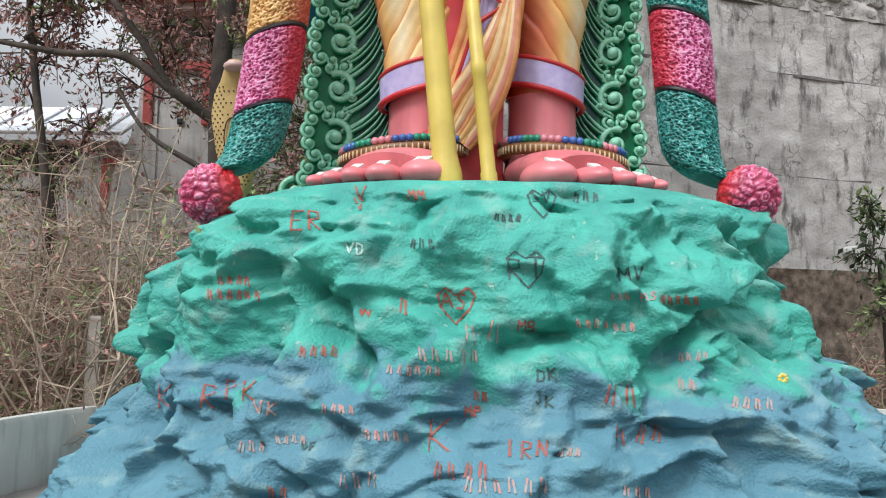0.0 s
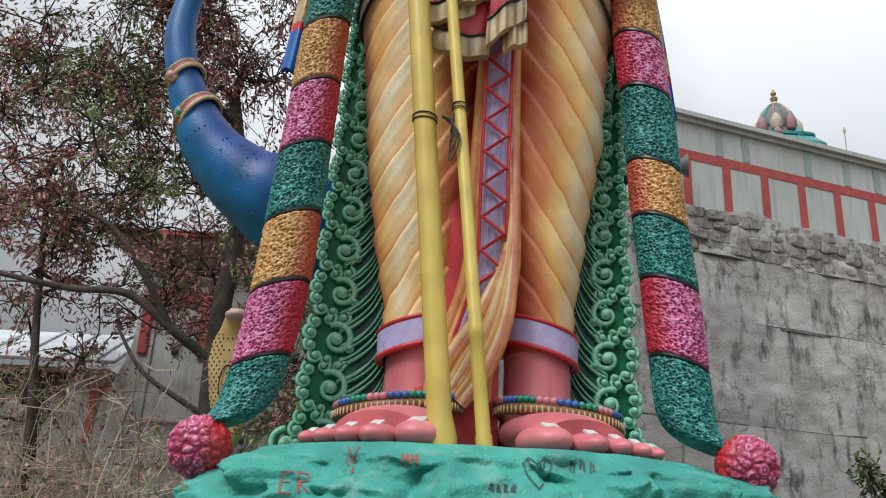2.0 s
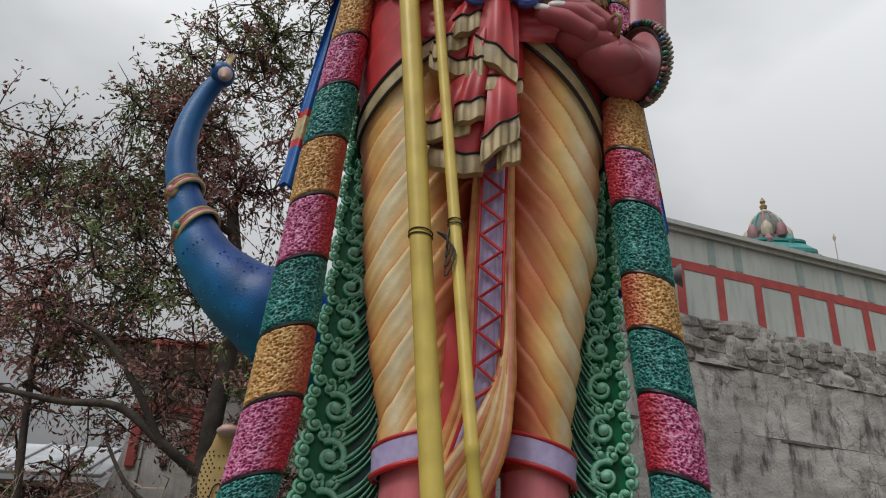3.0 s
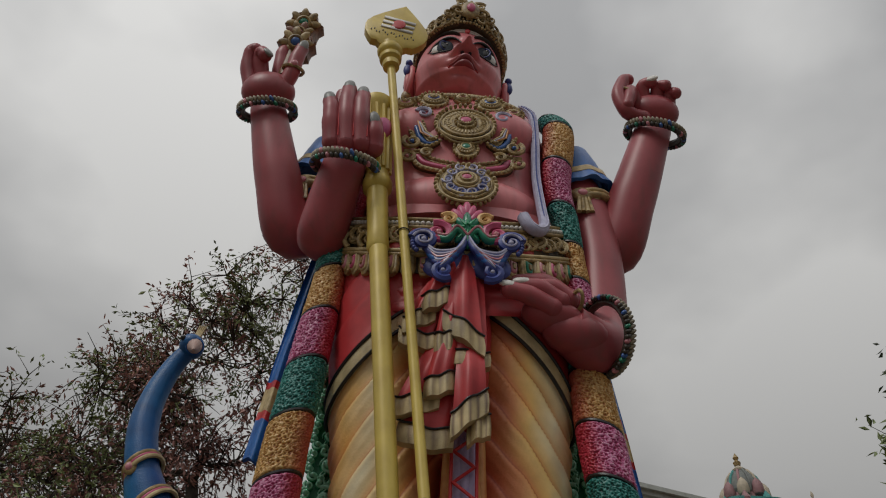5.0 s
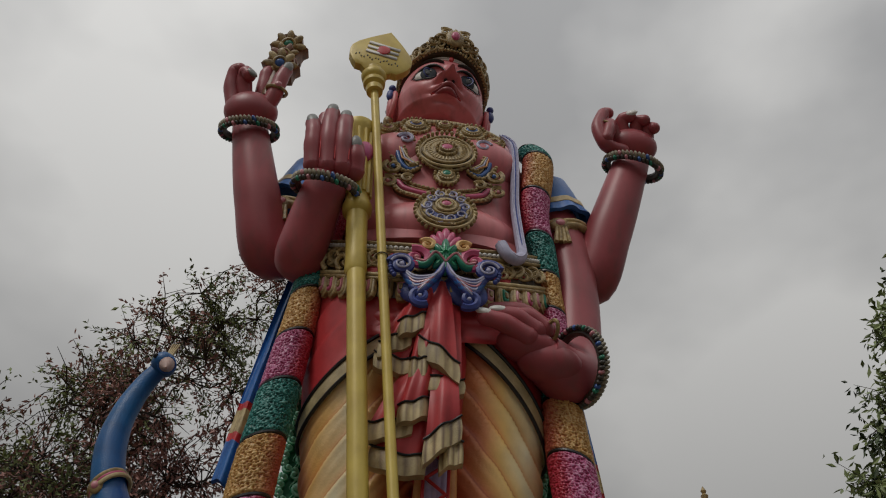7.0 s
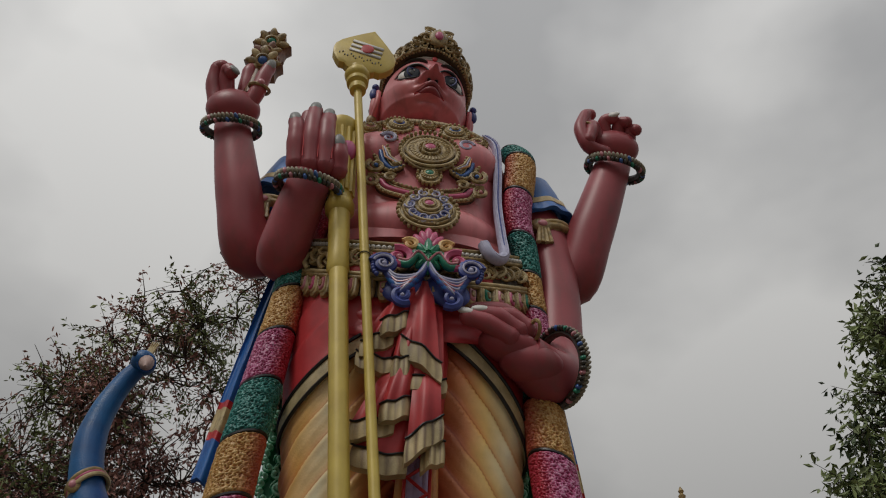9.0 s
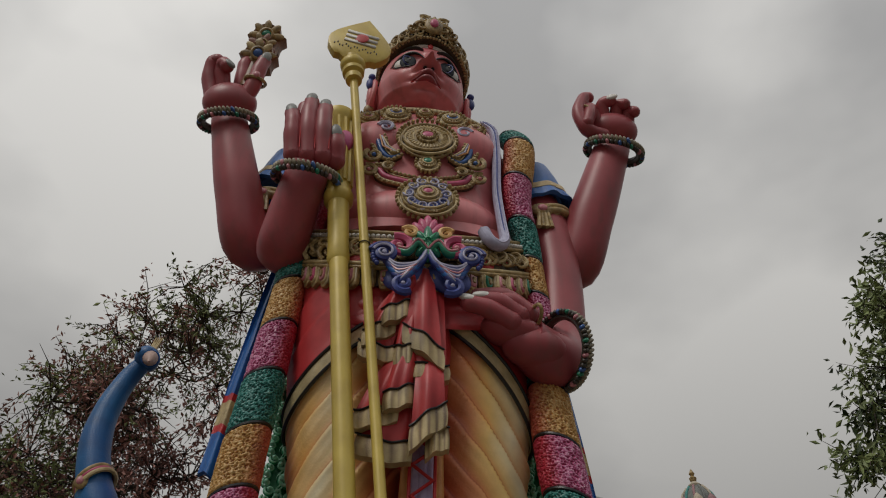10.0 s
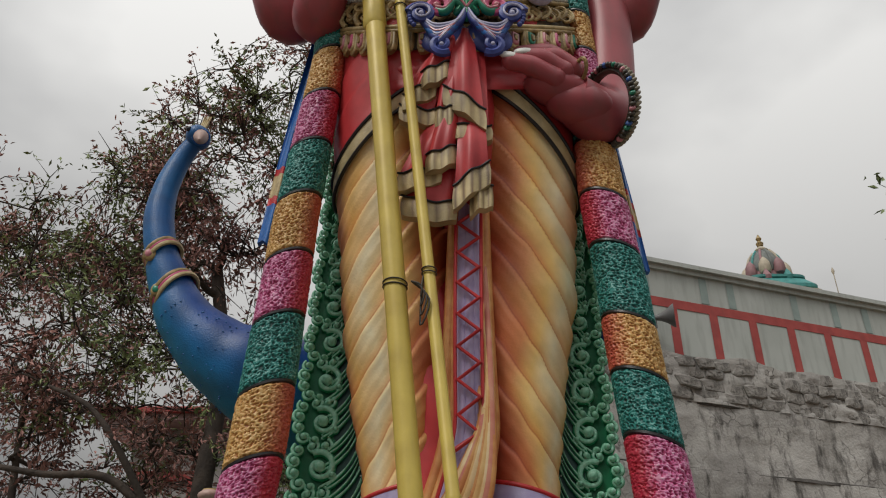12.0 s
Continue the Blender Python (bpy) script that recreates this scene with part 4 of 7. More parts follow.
# face: eyes, brows, lips, marks
for s in (-1, 1):
    c = on_head(s * 0.40, 0.03)
    st.ball(c + HROT @ Vector((0, 0.04, 0)), (0.27, 0.10, 0.21), NAIL, 28, 12, HROT @ Matrix.Rotation(s * 0.30, 3, "Z"))
    st.ball(c + HROT @ Vector((-0.01, -0.062, 0.0)), (0.165, 0.035, 0.185), IRIS, 24, 8, HROT @ Matrix.Rotation(s * 0.30, 3, "Z"))
    st.ring(c + HROT @ Vector((-0.01, -0.09, 0.0)), 0.11, 0.125, 0.014, VIOLET, HROT @ Vector((s * 0.3, 1, 0)), 20, 5)
    st.ball(c + HROT @ Vector((-0.01, -0.09, 0.0)), (0.07, 0.02, 0.085), BLACK, 16, 8, HROT)
    # white dot set on the pupil as its glint
    st.ball(c + HROT @ Vector((0.02, -0.115, 0.05)), (0.016, 0.01, 0.016), NAIL, 8, 5)
    span = [-1 + k / 5 for k in range(11)]
    st.tube([on_head(s * 0.40 + 0.30 * u, 0.03 + 0.225 * (1 - u * u) ** 0.7 - 0.02 * s * u, 0.035) for u in span], [0.012 + 0.026 * (1 - abs(u)) for u in span], BLACK, 8)
    st.tube([on_head(s * 0.40 + 0.28 * u, 0.03 - 0.195 * (1 - u * u) ** 0.7 - 0.02 * s * u, 0.03) for u in span], [0.010 + 0.010 * (1 - abs(u)) for u in span], BLACK, 8)
    st.tube([on_head(s * 0.40 + 0.31 * u, 0.06 + 0.255 * (1 - u * u) ** 0.7, 0.0) for u in span], 0.03, SKIN, 8)
    st.tube([on_head(s * (0.15 + 0.55 * t), 0.36 + 0.14 * math.sin(t * 2.7), 0.012) for t in [k / 8 for k in range(9)]], [0.035, 0.055, 0.062, 0.06, 0.055, 0.046, 0.036, 0.026, 0.012], BLACK, 8, flat=0.6)
    st.ball(on_head(s * 0.075, -0.29, 0.0) + HROT @ Vector((0, 0.02, -0.035)), (0.04, 0.05, 0.022), BLACK, 10, 6, HROT)
lip = [-1 + k / 8 for k in range(17)]
st.tube([on_head(0.30 * u, -0.527 - 0.04 * u * u, 0.004) for u in lip], [0.014] * 17, LINE_RED, 6)
st.tube([on_head(0.28 * u, -0.47 - 0.06 * u * u + 0.012 * math.cos(u * 6), 0.0) for u in lip], [0.012 + 0.050 * (1 - u * u) for u in lip], ARM, 8)
st.tube([on_head(0.22 * u, -0.59 + 0.03 * u * u, 0.0) for u in lip], [0.012 + 0.058 * (1 - u * u) for u in lip], ARM, 8)
for i in range(3):
    st.tube([on_head(0.09 * u * 4, 0.53 + 0.065 * i, 0.006) for u in lip], 0.018, NAIL, 6)
st.ball(on_head(0, 0.56, 0.02), (0.06, 0.025, 0.07), LINE_RED, 12, 6, HROT)
# ears, hair and the crown
for s in (-1, 1):
    st.ball(head_point(s * 0.93, 0.12, -0.22), (0.13, 0.26, 0.42), SKIN, 18, 12, HROT @ Matrix.Rotation(s * 0.5, 3, "Z"))
    st.tube([head_point(s * (0.99 + 0.03 * math.cos(a)), 0.0 + 0.19 * math.cos(a), -0.22 + 0.37 * math.sin(a)) for a in [2 * math.pi * k / 24 for k in range(25)]], 0.055, SKIN, 8)
    st.ball(head_point(s * 1.0, 0.02, -0.66), (0.11, 0.11, 0.15), GOLD, 12, 8)
    for i in range(16):
        st.ball(head_point(s * (0.93 + 0.05 * math.sin(i * 2.1)), 0.34 + 0.10 * (i % 2), 0.5 - 0.13 * i), (0.13, 0.16, 0.12), BLACK, 10, 6)
    st.ball(head_point(s * 1.06, -0.05, 0.05), (0.09, 0.09, 0.17), VIOLET, 12, 8)
    st.ball(head_point(s * 1.05, -0.05, 0.27), 0.08, VIOLET, 10, 6)
st.ball(head_point(0, 0.5, -0.2), (1.03, 0.70, 1.10), BLACK, 32, 18, HROT)
hoop = [2 * math.pi * j / 96 for j in range(96)]


def crown(a, t, grow=0.0):
    """A point of the crown: a goes round it, t from its rim to its top."""
    c, s = math.cos(a), math.sin(a)
    peak = math.exp(-(c / 0.30) ** 2) * (1 if s < 0 else 0)
    z = 0.70 - 0.26 * c * c + t * (0.36 + 0.34 * peak + 0.04 * math.cos(18 * a))
    k = 0.07 + 0.04 * math.sin(t * 2.6) + grow
    return head_point((0.80 + k) * c, (0.88 + k) * s, z)


st.loft([[crown(a, t, g_) for a in hoop] for t, g_ in ((0, -0.06), (0, 0.02), (0.12, 0.05), (0.2, 0.0), (0.8, 0.0), (0.9, 0.03), (1.0, 0.0), (0.98, -0.12), (0.7, -0.3))], DARKGOLD)
st.ball(head_point(0, 0.05, 0.75), (0.76, 0.78, 0.50), DARKGOLD, 32, 16, HROT)
for t, cnt, r in ((0.05, 90, 0.032), (0.17, 70, 0.026), (0.88, 64, 0.034), (1.0, 52, 0.045)):
    for i in range(cnt):
        st.ball(crown(2 * math.pi * i / cnt, t, 0.04), r, GOLD if i % 2 else CREAM, 7, 5)
for row, t, cnt in ((0, 0.34, 34), (1, 0.66, 30)):
    for i in range(cnt):
        a = 2 * math.pi * (i + 0.5 * row) / cnt
        if math.sin(a) < 0.3:
            face = HROT @ Matrix.Rotation(a + math.pi / 2, 3, "Z")
            scroll(crown(a, t, 0.03), 0.105, 1.4, 0.034, GOLD if (i + row) % 3 else CREAM, 1 if i % 2 else -1, 0.7 * i, 18, None, face)
jewel = crown(-math.pi / 2, 0.55, 0.06)
st.ball(jewel, (0.20, 0.08, 0.26), GOLD, 18, 10, HROT)
st.ball(jewel + HROT @ Vector((0, -0.07, 0)), (0.09, 0.05, 0.13), ROSE, 12, 8, HROT)
for s in (-1, 1):
    for k, (dx, dz) in enumerate(((0.24, -0.06), (0.20, 0.20), (0.42, -0.12))):
        scroll(jewel + HROT @ Vector((s * dx, 0.03 + 0.03 * k, dz)), 0.13, 1.4, 0.04, CREAM if k == 1 else GOLD, s, 0.8 * k, 20, None, HROT)

# collar, breast ornament and pendants
for i in range(60):
    u = -1.12 + 2.24 * i / 59
    st.ball(front(u, 15.02 - 0.10 * u * u, 0.05), (0.05, 0.05, 0.07), GOLD if i % 2 else CREAM, 8, 5)
for u, z, r, m in ((-0.98, 14.66, 0.20, BEAD[1]), (-0.47, 14.68, 0.25, VIOLET), (0.06, 14.76, 0.15, BEAD[1]), (0.56, 14.60, 0.25, BEAD[2]), (0.98, 14.44, 0.19, BEAD[1])):
    rosette(front(u, z, 0.05), r, ((1.0, GOLD), (0.72, DARKGOLD), (0.5, m), (0.22, CREAM)), 20, 0.85)
# the shell: nested crescents round a rose boss, with a fan and a drop below
sx, sz = 0.10, 13.86
rosette(front(sx, sz, 0.05), 0.50, ((1.0, DARKGOLD), (0.86, GOLD)), 36, 1.02)
for k in range(5):
    r = 0.46 - 0.07 * k
    st.tube([front(sx + r * math.cos(a), sz - 0.10 + 0.03 * k + r * math.sin(a), 0.12) for a in [radians(-200 + 220 * j / 24) for j in range(25)]], 0.026, CREAM if k % 2 else GOLD, 6)
rosette(front(sx, sz - 0.05, 0.14), 0.17, ((1.0, GOLD), (0.72, ROSE)), 16)
for k in range(5):
    st.tube([front(sx, sz - 0.22, 0.16), front(sx - 0.10 + 0.05 * k, sz - 0.58, 0.10)], [0.02, 0.034], CREAM if k % 2 else GOLD, 6)
rosette(front(sx + 0.01, 13.20, 0.07), 0.20, ((1.0, GOLD), (0.66, CREAM), (0.42, BEAD[0])), 18, 1.1)
for s in (-1, 1):
    o = sx - 0.03
    relief([(o + s * 0.60, 14.10), (o + s * 0.72, 14.32), (o + s * 0.90, 14.10), (o + s * 0.82, 13.80), (o + s * 0.74, 13.52), (o + s * 0.60, 13.36), (o + s * 0.42, 13.44)], [(0, 0.06), (0.35, 0.15), (0.7, 0.11), (1, 0.05)], BEAD[2])
    scroll(front(o + s * 0.70, 14.12, 0.13), 0.13, 1.3, 0.04, THREAD, s, 0.4)
    scroll(front(o + s * 0.88, 13.40, 0.10), 0.15, 1.4, 0.05, GOLD, -s, 2.2, 26, BEAD[2])
    for k in range(3):
        st.tube([front(o + s * (0.80 - 0.03 * k), 13.92 - 0.04 * k, 0.12), front(o + s * (0.74 - 0.05 * k), 13.6, 0.12), front(o + s * (0.58 - 0.06 * k), 13.48 - 0.03 * k, 0.11)], 0.018, (ORANGE, THREAD, CREAM)[k], 5)
    relief([(o, 12.70), (o + s * 0.34, 12.75), (o + s * 0.64, 12.88), (o + s * 0.78, 13.08), (o + s * 0.92, 13.12)], [(0, 0.12), (0.6, 0.13), (1, 0.06)], ROSE)
    scroll(front(o + s * 0.95, 13.06, 0.10), 0.13, 1.4, 0.05, GOLD, s, 1.2, 26, BEAD[1])
    scroll(front(o + s * 0.62, 13.08, 0.10), 0.09, 1.3, 0.04, GOLD, -s, 0.6)
for k in range(7):
    st.tube([front(sx, 12.78, 0.14), front(sx - 0.15 + 0.05 * k, 12.55, 0.18)], [0.02, 0.03], CREAM if k % 2 else GOLD, 6)
mc = front(sx, 12.14, 0.24)
rosette(mc, 0.47, ((1.0, GOLD), (0.86, DARKGOLD), (0.76, VIOLET), (0.46, GOLD), (0.34, CREAM), (0.2, ROSE)), 34)
for k in range(7):
    st.tube([mc + Vector((0, -0.12, -0.10)), mc + Vector((-0.15 + 0.05 * k, -0.10, -0.40))], [0.02, 0.03], CREAM if k % 2 else GOLD, 6)
for i in range(10):
    a = 2 * math.pi * i / 10
    scroll(mc + Vector((0.30 * math.cos(a), -0.11, 0.30 * math.sin(a))), 0.07, 1.2, 0.02, THREAD, 1 if i % 2 else -1, a)

# sacred thread: a smooth pale cord that hooks up at the belt
P = [front(1.18, 15.0, 0.08), front(1.36, 14.62, 0.12), front(1.36, 13.8, 0.14), front(1.32, 12.9, 0.16), front(1.34, 12.0, 0.20), front(1.33, 11.45, 0.26), front(1.21, 11.22, 0.30), front(1.07, 11.27, 0.30), front(0.98, 11.48, 0.28)]
st.tube(fine(P, 6), [0.08 + 0.02 * smoothstep(20, 44, i) for i in range(6 * (len(P) - 1) + 1)], THREAD, 14)
for k in range(3):
    st.tube([p + Vector((-0.05 + 0.05 * k, -0.075, 0.0)) for p in fine(P, 6)], 0.016, VIOLET if k == 1 else THREAD, 5)


# belt: it sits lower in front
def belt(z, grow, n=72):
    out = []
    for p in body_ring(z, grow, n):
        p.z += 0.88 * (p.y - 8.9) - 0.26
        out.append(p)
    return out


st.loft([belt(9.9 + 1.3 * i / 20, 0.06 + 0.02 * math.sin(i * 1.3)) for i in range(21)], RED)
st.loft([belt(z, g_, 96) for z, g_ in ((10.62, 0.05), (10.64, 0.12), (10.96, 0.14), (10.98, 0.19), (11.08, 0.20), (11.10, 0.15), (11.56, 0.13), (11.58, 0.20), (11.74, 0.19), (11.74, 0.02))], DARKGOLD, caps=False)
for z, g_, m in ((10.99, 0.19, GOLD), (11.07, 0.19, CREAM), (11.57, 0.19, GOLD), (11.74, 0.19, GOLD)):
    ring = belt(z, g_, 96)
    st.tube(ring + [ring[0]], 0.034, m, 8)
for p in belt(11.655, 0.21, 150):
    st.ball(p, 0.04, NAIL, 7, 5)
for i, p in enumerate(belt(11.33, 0.15, 60)):
    if p.y < 10.2:
        s = 1 if i % 2 else -1
        scroll(p + Vector((0, 0, 0.05 * s)), 0.155, 1.5, 0.042, CREAM if i % 3 == 0 else GOLD, s, 0.5 + 1.57 * s, 26)
        scroll(p + Vector((0.10 * s, -0.01, -0.11 * s)), 0.075, 1.2, 0.03, GOLD, -s, 0.4)
        st.tube([p + Vector((-0.16, -0.02, -0.13 * s)), p + Vector((0, -0.03, -0.02 * s)), p + Vector((0.16, -0.02, 0.12 * s))], [0.02, 0.035, 0.015], GOLD, 6)
for i, p in enumerate(belt(10.78, 0.14, 46)):
    if p.y < 10.3:
        out = Vector((p.x - AXIS, p.y - 10.0, 0)).normalized()
        q = Vector((0, -1, 0)).rotation_difference(out).to_matrix()
        for k, m, d in ((1.0, GOLD, 0.0), (0.72, CREAM, 0.03), (0.55, BEAD[i % 2] if i % 4 else ROSE, 0.06), (0.28, GOLD, 0.08)):
            arch = [(-1, 0.9), (-1, -0.5), (-0.75, -0.95), (0, -1.08), (0.75, -0.95), (1, -0.5), (1, 0.9)]
            st.loft([[p + out * (d + y) + q @ Vector((0.108 * k * g_ * u, 0, 0.20 * k * g_ * v)) for u, v in arch] for y, g_ in ((-0.03, 1.0), (0.03, 1.0), (0.045, 0.88))], m)
# buckle: green bud with pink leaves over a spread blue bow
bc = front(0.0, 10.90, 0.0) + Vector((0.1, -0.34, 0.0))


def bv(p):
    return bc + Vector((p[0] * 0.76, p[1], p[2]))


for a, r in ((90, 0.24), (50, 0.18), (130, 0.18), (10, 0.16), (170, 0.16), (270, 0.22), (230, 0.16), (310, 0.16)):
    d = Vector((math.cos(radians(a)), 0, math.sin(radians(a))))
    st.ball(bv(d * 0.15), (0.075, 0.08, r), BEAD[0], 12, 8, Matrix.Rotation(radians(90 - a), 3, "Y"))
    st.tube([bv(d * 0.06 + Vector((0, -0.085, 0))), bv(d * 0.27 + Vector((0, -0.07, 0)))], [0.02, 0.008], SCROLL, 5)
for dx in (-0.16, -0.08, 0, 0.08, 0.16):
    st.ball(bv((dx, 0.04, 0.46 - abs(dx) * 0.9)), (0.075, 0.08, 0.20), ROSE, 12, 8, Matrix.Rotation(dx * 3.4, 3, "Y"))
for s in (-1, 1):
    scroll(bv((s * 0.56, 0.02, -0.06)), 0.19, 1.3, 0.075, ROSE, s, 1.2, 26, BEAD[1])
    scroll(bv((s * 0.36, 0.0, 0.22)), 0.10, 1.3, 0.05, AMBER, s, 0.6)
    st.tube(fine([bv((0, -0.02, -0.2)), bv((s * 0.2, -0.08, -0.06)), bv((s * 0.38, -0.04, -0.22)), bv((s * 0.55, 0, -0.16))], 5), [0.05] * 8 + [0.06] * 8, BEAD[0], 8)
    st.tube(fine([bv((0, -0.08, -0.16)), bv((s * 0.2, -0.13, -0.02)), bv((s * 0.38, -0.09, -0.18)), bv((s * 0.58, -0.05, -0.12))], 5), 0.02, BEAD[1], 6)
    st.ball(bv((s * 0.40, 0.16, -0.52)), (0.36, 0.10, 0.28), VIOLET, 20, 10, Matrix.Rotation(s * 0.5, 3, "Y"))
    for k in range(6):
        w = 0.085 * k
        P = fine([bv((s * (0.03 + 0.02 * k), -0.02, -0.20 - w * 0.5)), bv((s * (0.20 + 0.04 * k), -0.08, -0.50 - w * 0.55)), bv((s * (0.52 + 0.015 * (5 - k)), -0.02, -0.50 - w * 0.75)), bv((s * (0.88 - 0.075 * k), 0.03, -0.24 - w * 1.15))], 6)
        st.tube(P, [0.056] * len(P), VIOLET if k not in (2, 4) else BLUE, 8)
        st.tube([p + Vector((0, -0.05, 0.02)) for p in P], [0.02] * len(P), (THREAD, THREAD, BEAD[1], THREAD, BEAD[1], THREAD)[k], 6)
    scroll(bv((s * 0.84, 0.0, -0.24)), 0.17, 1.5, 0.065, VIOLET, s, 0.3, 28, THREAD)
    scroll(bv((s * 0.84, -0.05, -0.24)), 0.14, 1.4, 0.022, THREAD, s, 0.3, 28)
    for i in range(8):
        a = -0.9 + i * 0.28
        st.ball(bv((s * (0.84 + 0.21 * math.cos(a)), 0.0, -0.26 + 0.21 * math.sin(a))), 0.04, VIOLET, 8, 5)
    scroll(bv((s * 0.46, -0.04, -0.86)), 0.13, 1.4, 0.06, VIOLET, s, 4.0, 24, THREAD)

# red hip wrap over the thighs with a cream border that dips outward
STRIPED = ramped("brushed_cream_border", [(0.0, (0.10, 0.06, 0.05)), (0.3, (0.34, 0.24, 0.13)), (0.6, (0.62, 0.49, 0.25)), (1.0, (0.70, 0.58, 0.34))], wrap=True, bump=0.4, grain=60, mottle=0.4)


def wrap_edge(side, x):
    inner = 0.5 - 0.5 * x * side
    return 8.43 + 1.85 * inner if side < 0 else 8.37 + 2.05 * inner


for rows, side in ((LEG_L, -1), (LEG_R, 1)):
    rings = []
    m = 40
    for i in range(m + 1):
        ring = []
        for j in range(96):
            a = 2 * math.pi * j / 96
            x, y = math.cos(a), math.sin(a)
            z0 = wrap_edge(side, x)
            z = z0 + (11.15 - z0) * i / m
            cx, r = table(rows, z)
            ph = (z * 1.5 + side * x * 1.7 + 0.2 * noise.noise((x, z, side))) % 1.0
            k = 1.045 + 0.035 * ph * (1 - smoothstep(0.85, 1.0, ph)) * smoothstep(0.1, 0.4, i / m)
            ring.append((cx + r * k * x, 10.0 + r * k * y, z))
        rings.append(ring)
    st.loft(rings, RED, caps=False)
    lip_rows, uv_rows = [], []
    for dz, g_ in ((0.0, 1.03), (0.015, 1.085), (0.15, 1.095), (0.29, 1.085), (0.30, 1.04)):
        row, uv = [], []
        for j in range(144):
            a = 2 * math.pi * j / 144
            x, y = math.cos(a), math.sin(a)
            z = wrap_edge(side, x) + dz
            cx, r = table(rows, z)
            row.append((cx + r * g_ * x, 10.0 + r * g_ * y, z))
            uv.append((0.72 + 0.28 * noise.noise((j * 0.8, dz * 2, side)), 0.5))
        lip_rows.append(row)
        uv_rows.append(uv)
    st.loft(lip_rows, STRIPED, caps=False, uvs=uv_rows)
    for k in (0, 4):
        row = [Vector(p) for p in lip_rows[k]]
        st.tube([Vector((p.x + (p.x - table(rows, p.z)[0]) * 0.05, p.y + (p.y - 10.0) * 0.05, p.z)) for p in row + row[:1]], 0.028, BLACK, 7)


# front pleats: red tongues that end in folded cream borders
def pleat(x0, x1, z0, z1, y, w0, w1, end, lean=0.0, curl=0.0):
    """A red tongue from the waist to a cream-bordered fold; curl bows the fold outward."""
    n, cols = 14, 15
    def row(t, below=0.0, grow=1.0):
        cx, z, w = x0 + (x1 - x0) * t, z0 + (z1 - z0) * t - below, (w0 + (w1 - w0) * t) * grow
        b = 0.11 * math.sin(t * 2.4) + 0.02 * (grow - 1) * 10
        out = []
        for k in range(cols):
            u = -1 + 2 * k / (cols - 1)
            v = -0.09 * math.cos(u * 1.45) + 0.028 * math.sin(u * 5.5 + x1 * 9) * t
            out.append(Vector((cx + u * w / 2, y - b + v, z + lean * u * w / 2 * t - curl * (1 - u * u) * t)))
        return out + [p + Vector((0, 0.12, 0)) for p in reversed(out)]
    st.loft([row(i / n) for i in range(n + 1)], RED)
    rows, uvs = [], []
    for i in range(7):
        t = i / 6
        rows.append(row(1.0, end * t, 1.06 + 0.10 * math.sin(t * 2.6)))
        uvs.append([(0.08 + 0.8 * abs(math.sin(k * 2.1 + x1 * 7)) * (0.5 + 0.5 * t), 0.5) for k in range(2 * cols)])
    st.loft(rows, STRIPED, uvs=uvs)
    st.tube(row(1.0, 0.01, 1.14)[:cols], 0.015, BLACK, 6)


PY = 8.74
for spec in ((0.36, 0.12, 10.5, 9.80, PY - 0.04, 0.22, 0.36, 0.30, 0.45, 0.05), (0.24, -0.10, 10.3, 9.50, PY + 0.06, 0.24, 0.40, 0.28, 0.5, 0.04), (0.20, -0.12, 10.0, 9.22, PY + 0.12, 0.30, 0.44, 0.26, -0.2, 0.08),
             (0.52, 0.50, 10.5, 9.22, PY - 0.06, 0.24, 0.50, 0.34, -0.75, 0.0), (0.40, 0.26, 10.2, 9.08, PY + 0.0, 0.26, 0.26, 0.32, 0.1, 0.02), (0.60, 0.50, 10.3, 8.88, PY + 0.05, 0.40, 0.64, 0.24, -0.12, 0.08),
             (0.34, 0.20, 9.2, 8.42, PY + 0.0, 0.26, 0.36, 0.30, 0.4, 0.05), (0.30, -0.08, 9.1, 8.18, PY + 0.10, 0.4, 0.50, 0.28, 0.2, 0.05), (0.60, 0.58, 9.0, 8.02, PY - 0.02, 0.34, 0.42, 0.36, 0.8, 0.0),
             (0.30, 0.04, 8.9, 7.80, PY + 0.18, 0.5, 0.62, 0.30, -0.15, 0.10), (0.62, 0.70, 8.9, 7.82, PY + 0.06, 0.22, 0.26, 0.32, 0.4, 0.0)):
    pleat(*spec)
st.loft([[Vector((AXIS + w * math.cos(a), 9.05 + 0.3 * math.sin(a), z)) for a in [2 * math.pi * j / 24 for j in range(24)]] for z, w in ((7.9, 0.34), (8.6, 0.42), (9.4, 0.48), (10.3, 0.42), (10.9, 0.3))], RED)

# central sash: lavender strip with a red zigzag between amber folds, sweeping aside at its foot
def sash_mid(t):
    z = 7.95 - 4.6 * t
    x = 0.55 - 0.03 * math.sin(t * 3) - 0.38 * smoothstep(0.62, 1.0, t)
    return Vector((x, 9.10 + 0.25 * t, z))


for k in range(7):
    off = -0.24 + 0.085 * k
    P = [sash_mid(i / 30) + Vector((off * (0.75 + 0.5 * i / 30), 0.03 * (k % 2) + 0.05 * abs(k - 3), 0)) for i in range(31)]
    st.tube(P, [0.075] * 31, ORANGE if k not in (2, 3, 4) else LAVENDER, 8)
zig = []
for i in range(17):
    p = sash_mid(i / 16 * 0.72)
    zig.append(p + Vector((0.13 * (1 if i % 2 else -1), -0.10, 0)))
st.tube(zig, 0.032, LINE_RED, 8)
for s in (-1, 1):
    st.tube([sash_mid(i / 30 * 0.9) + Vector((s * 0.16, -0.075, 0)) for i in range(31)], 0.022, LINE_RED, 6)
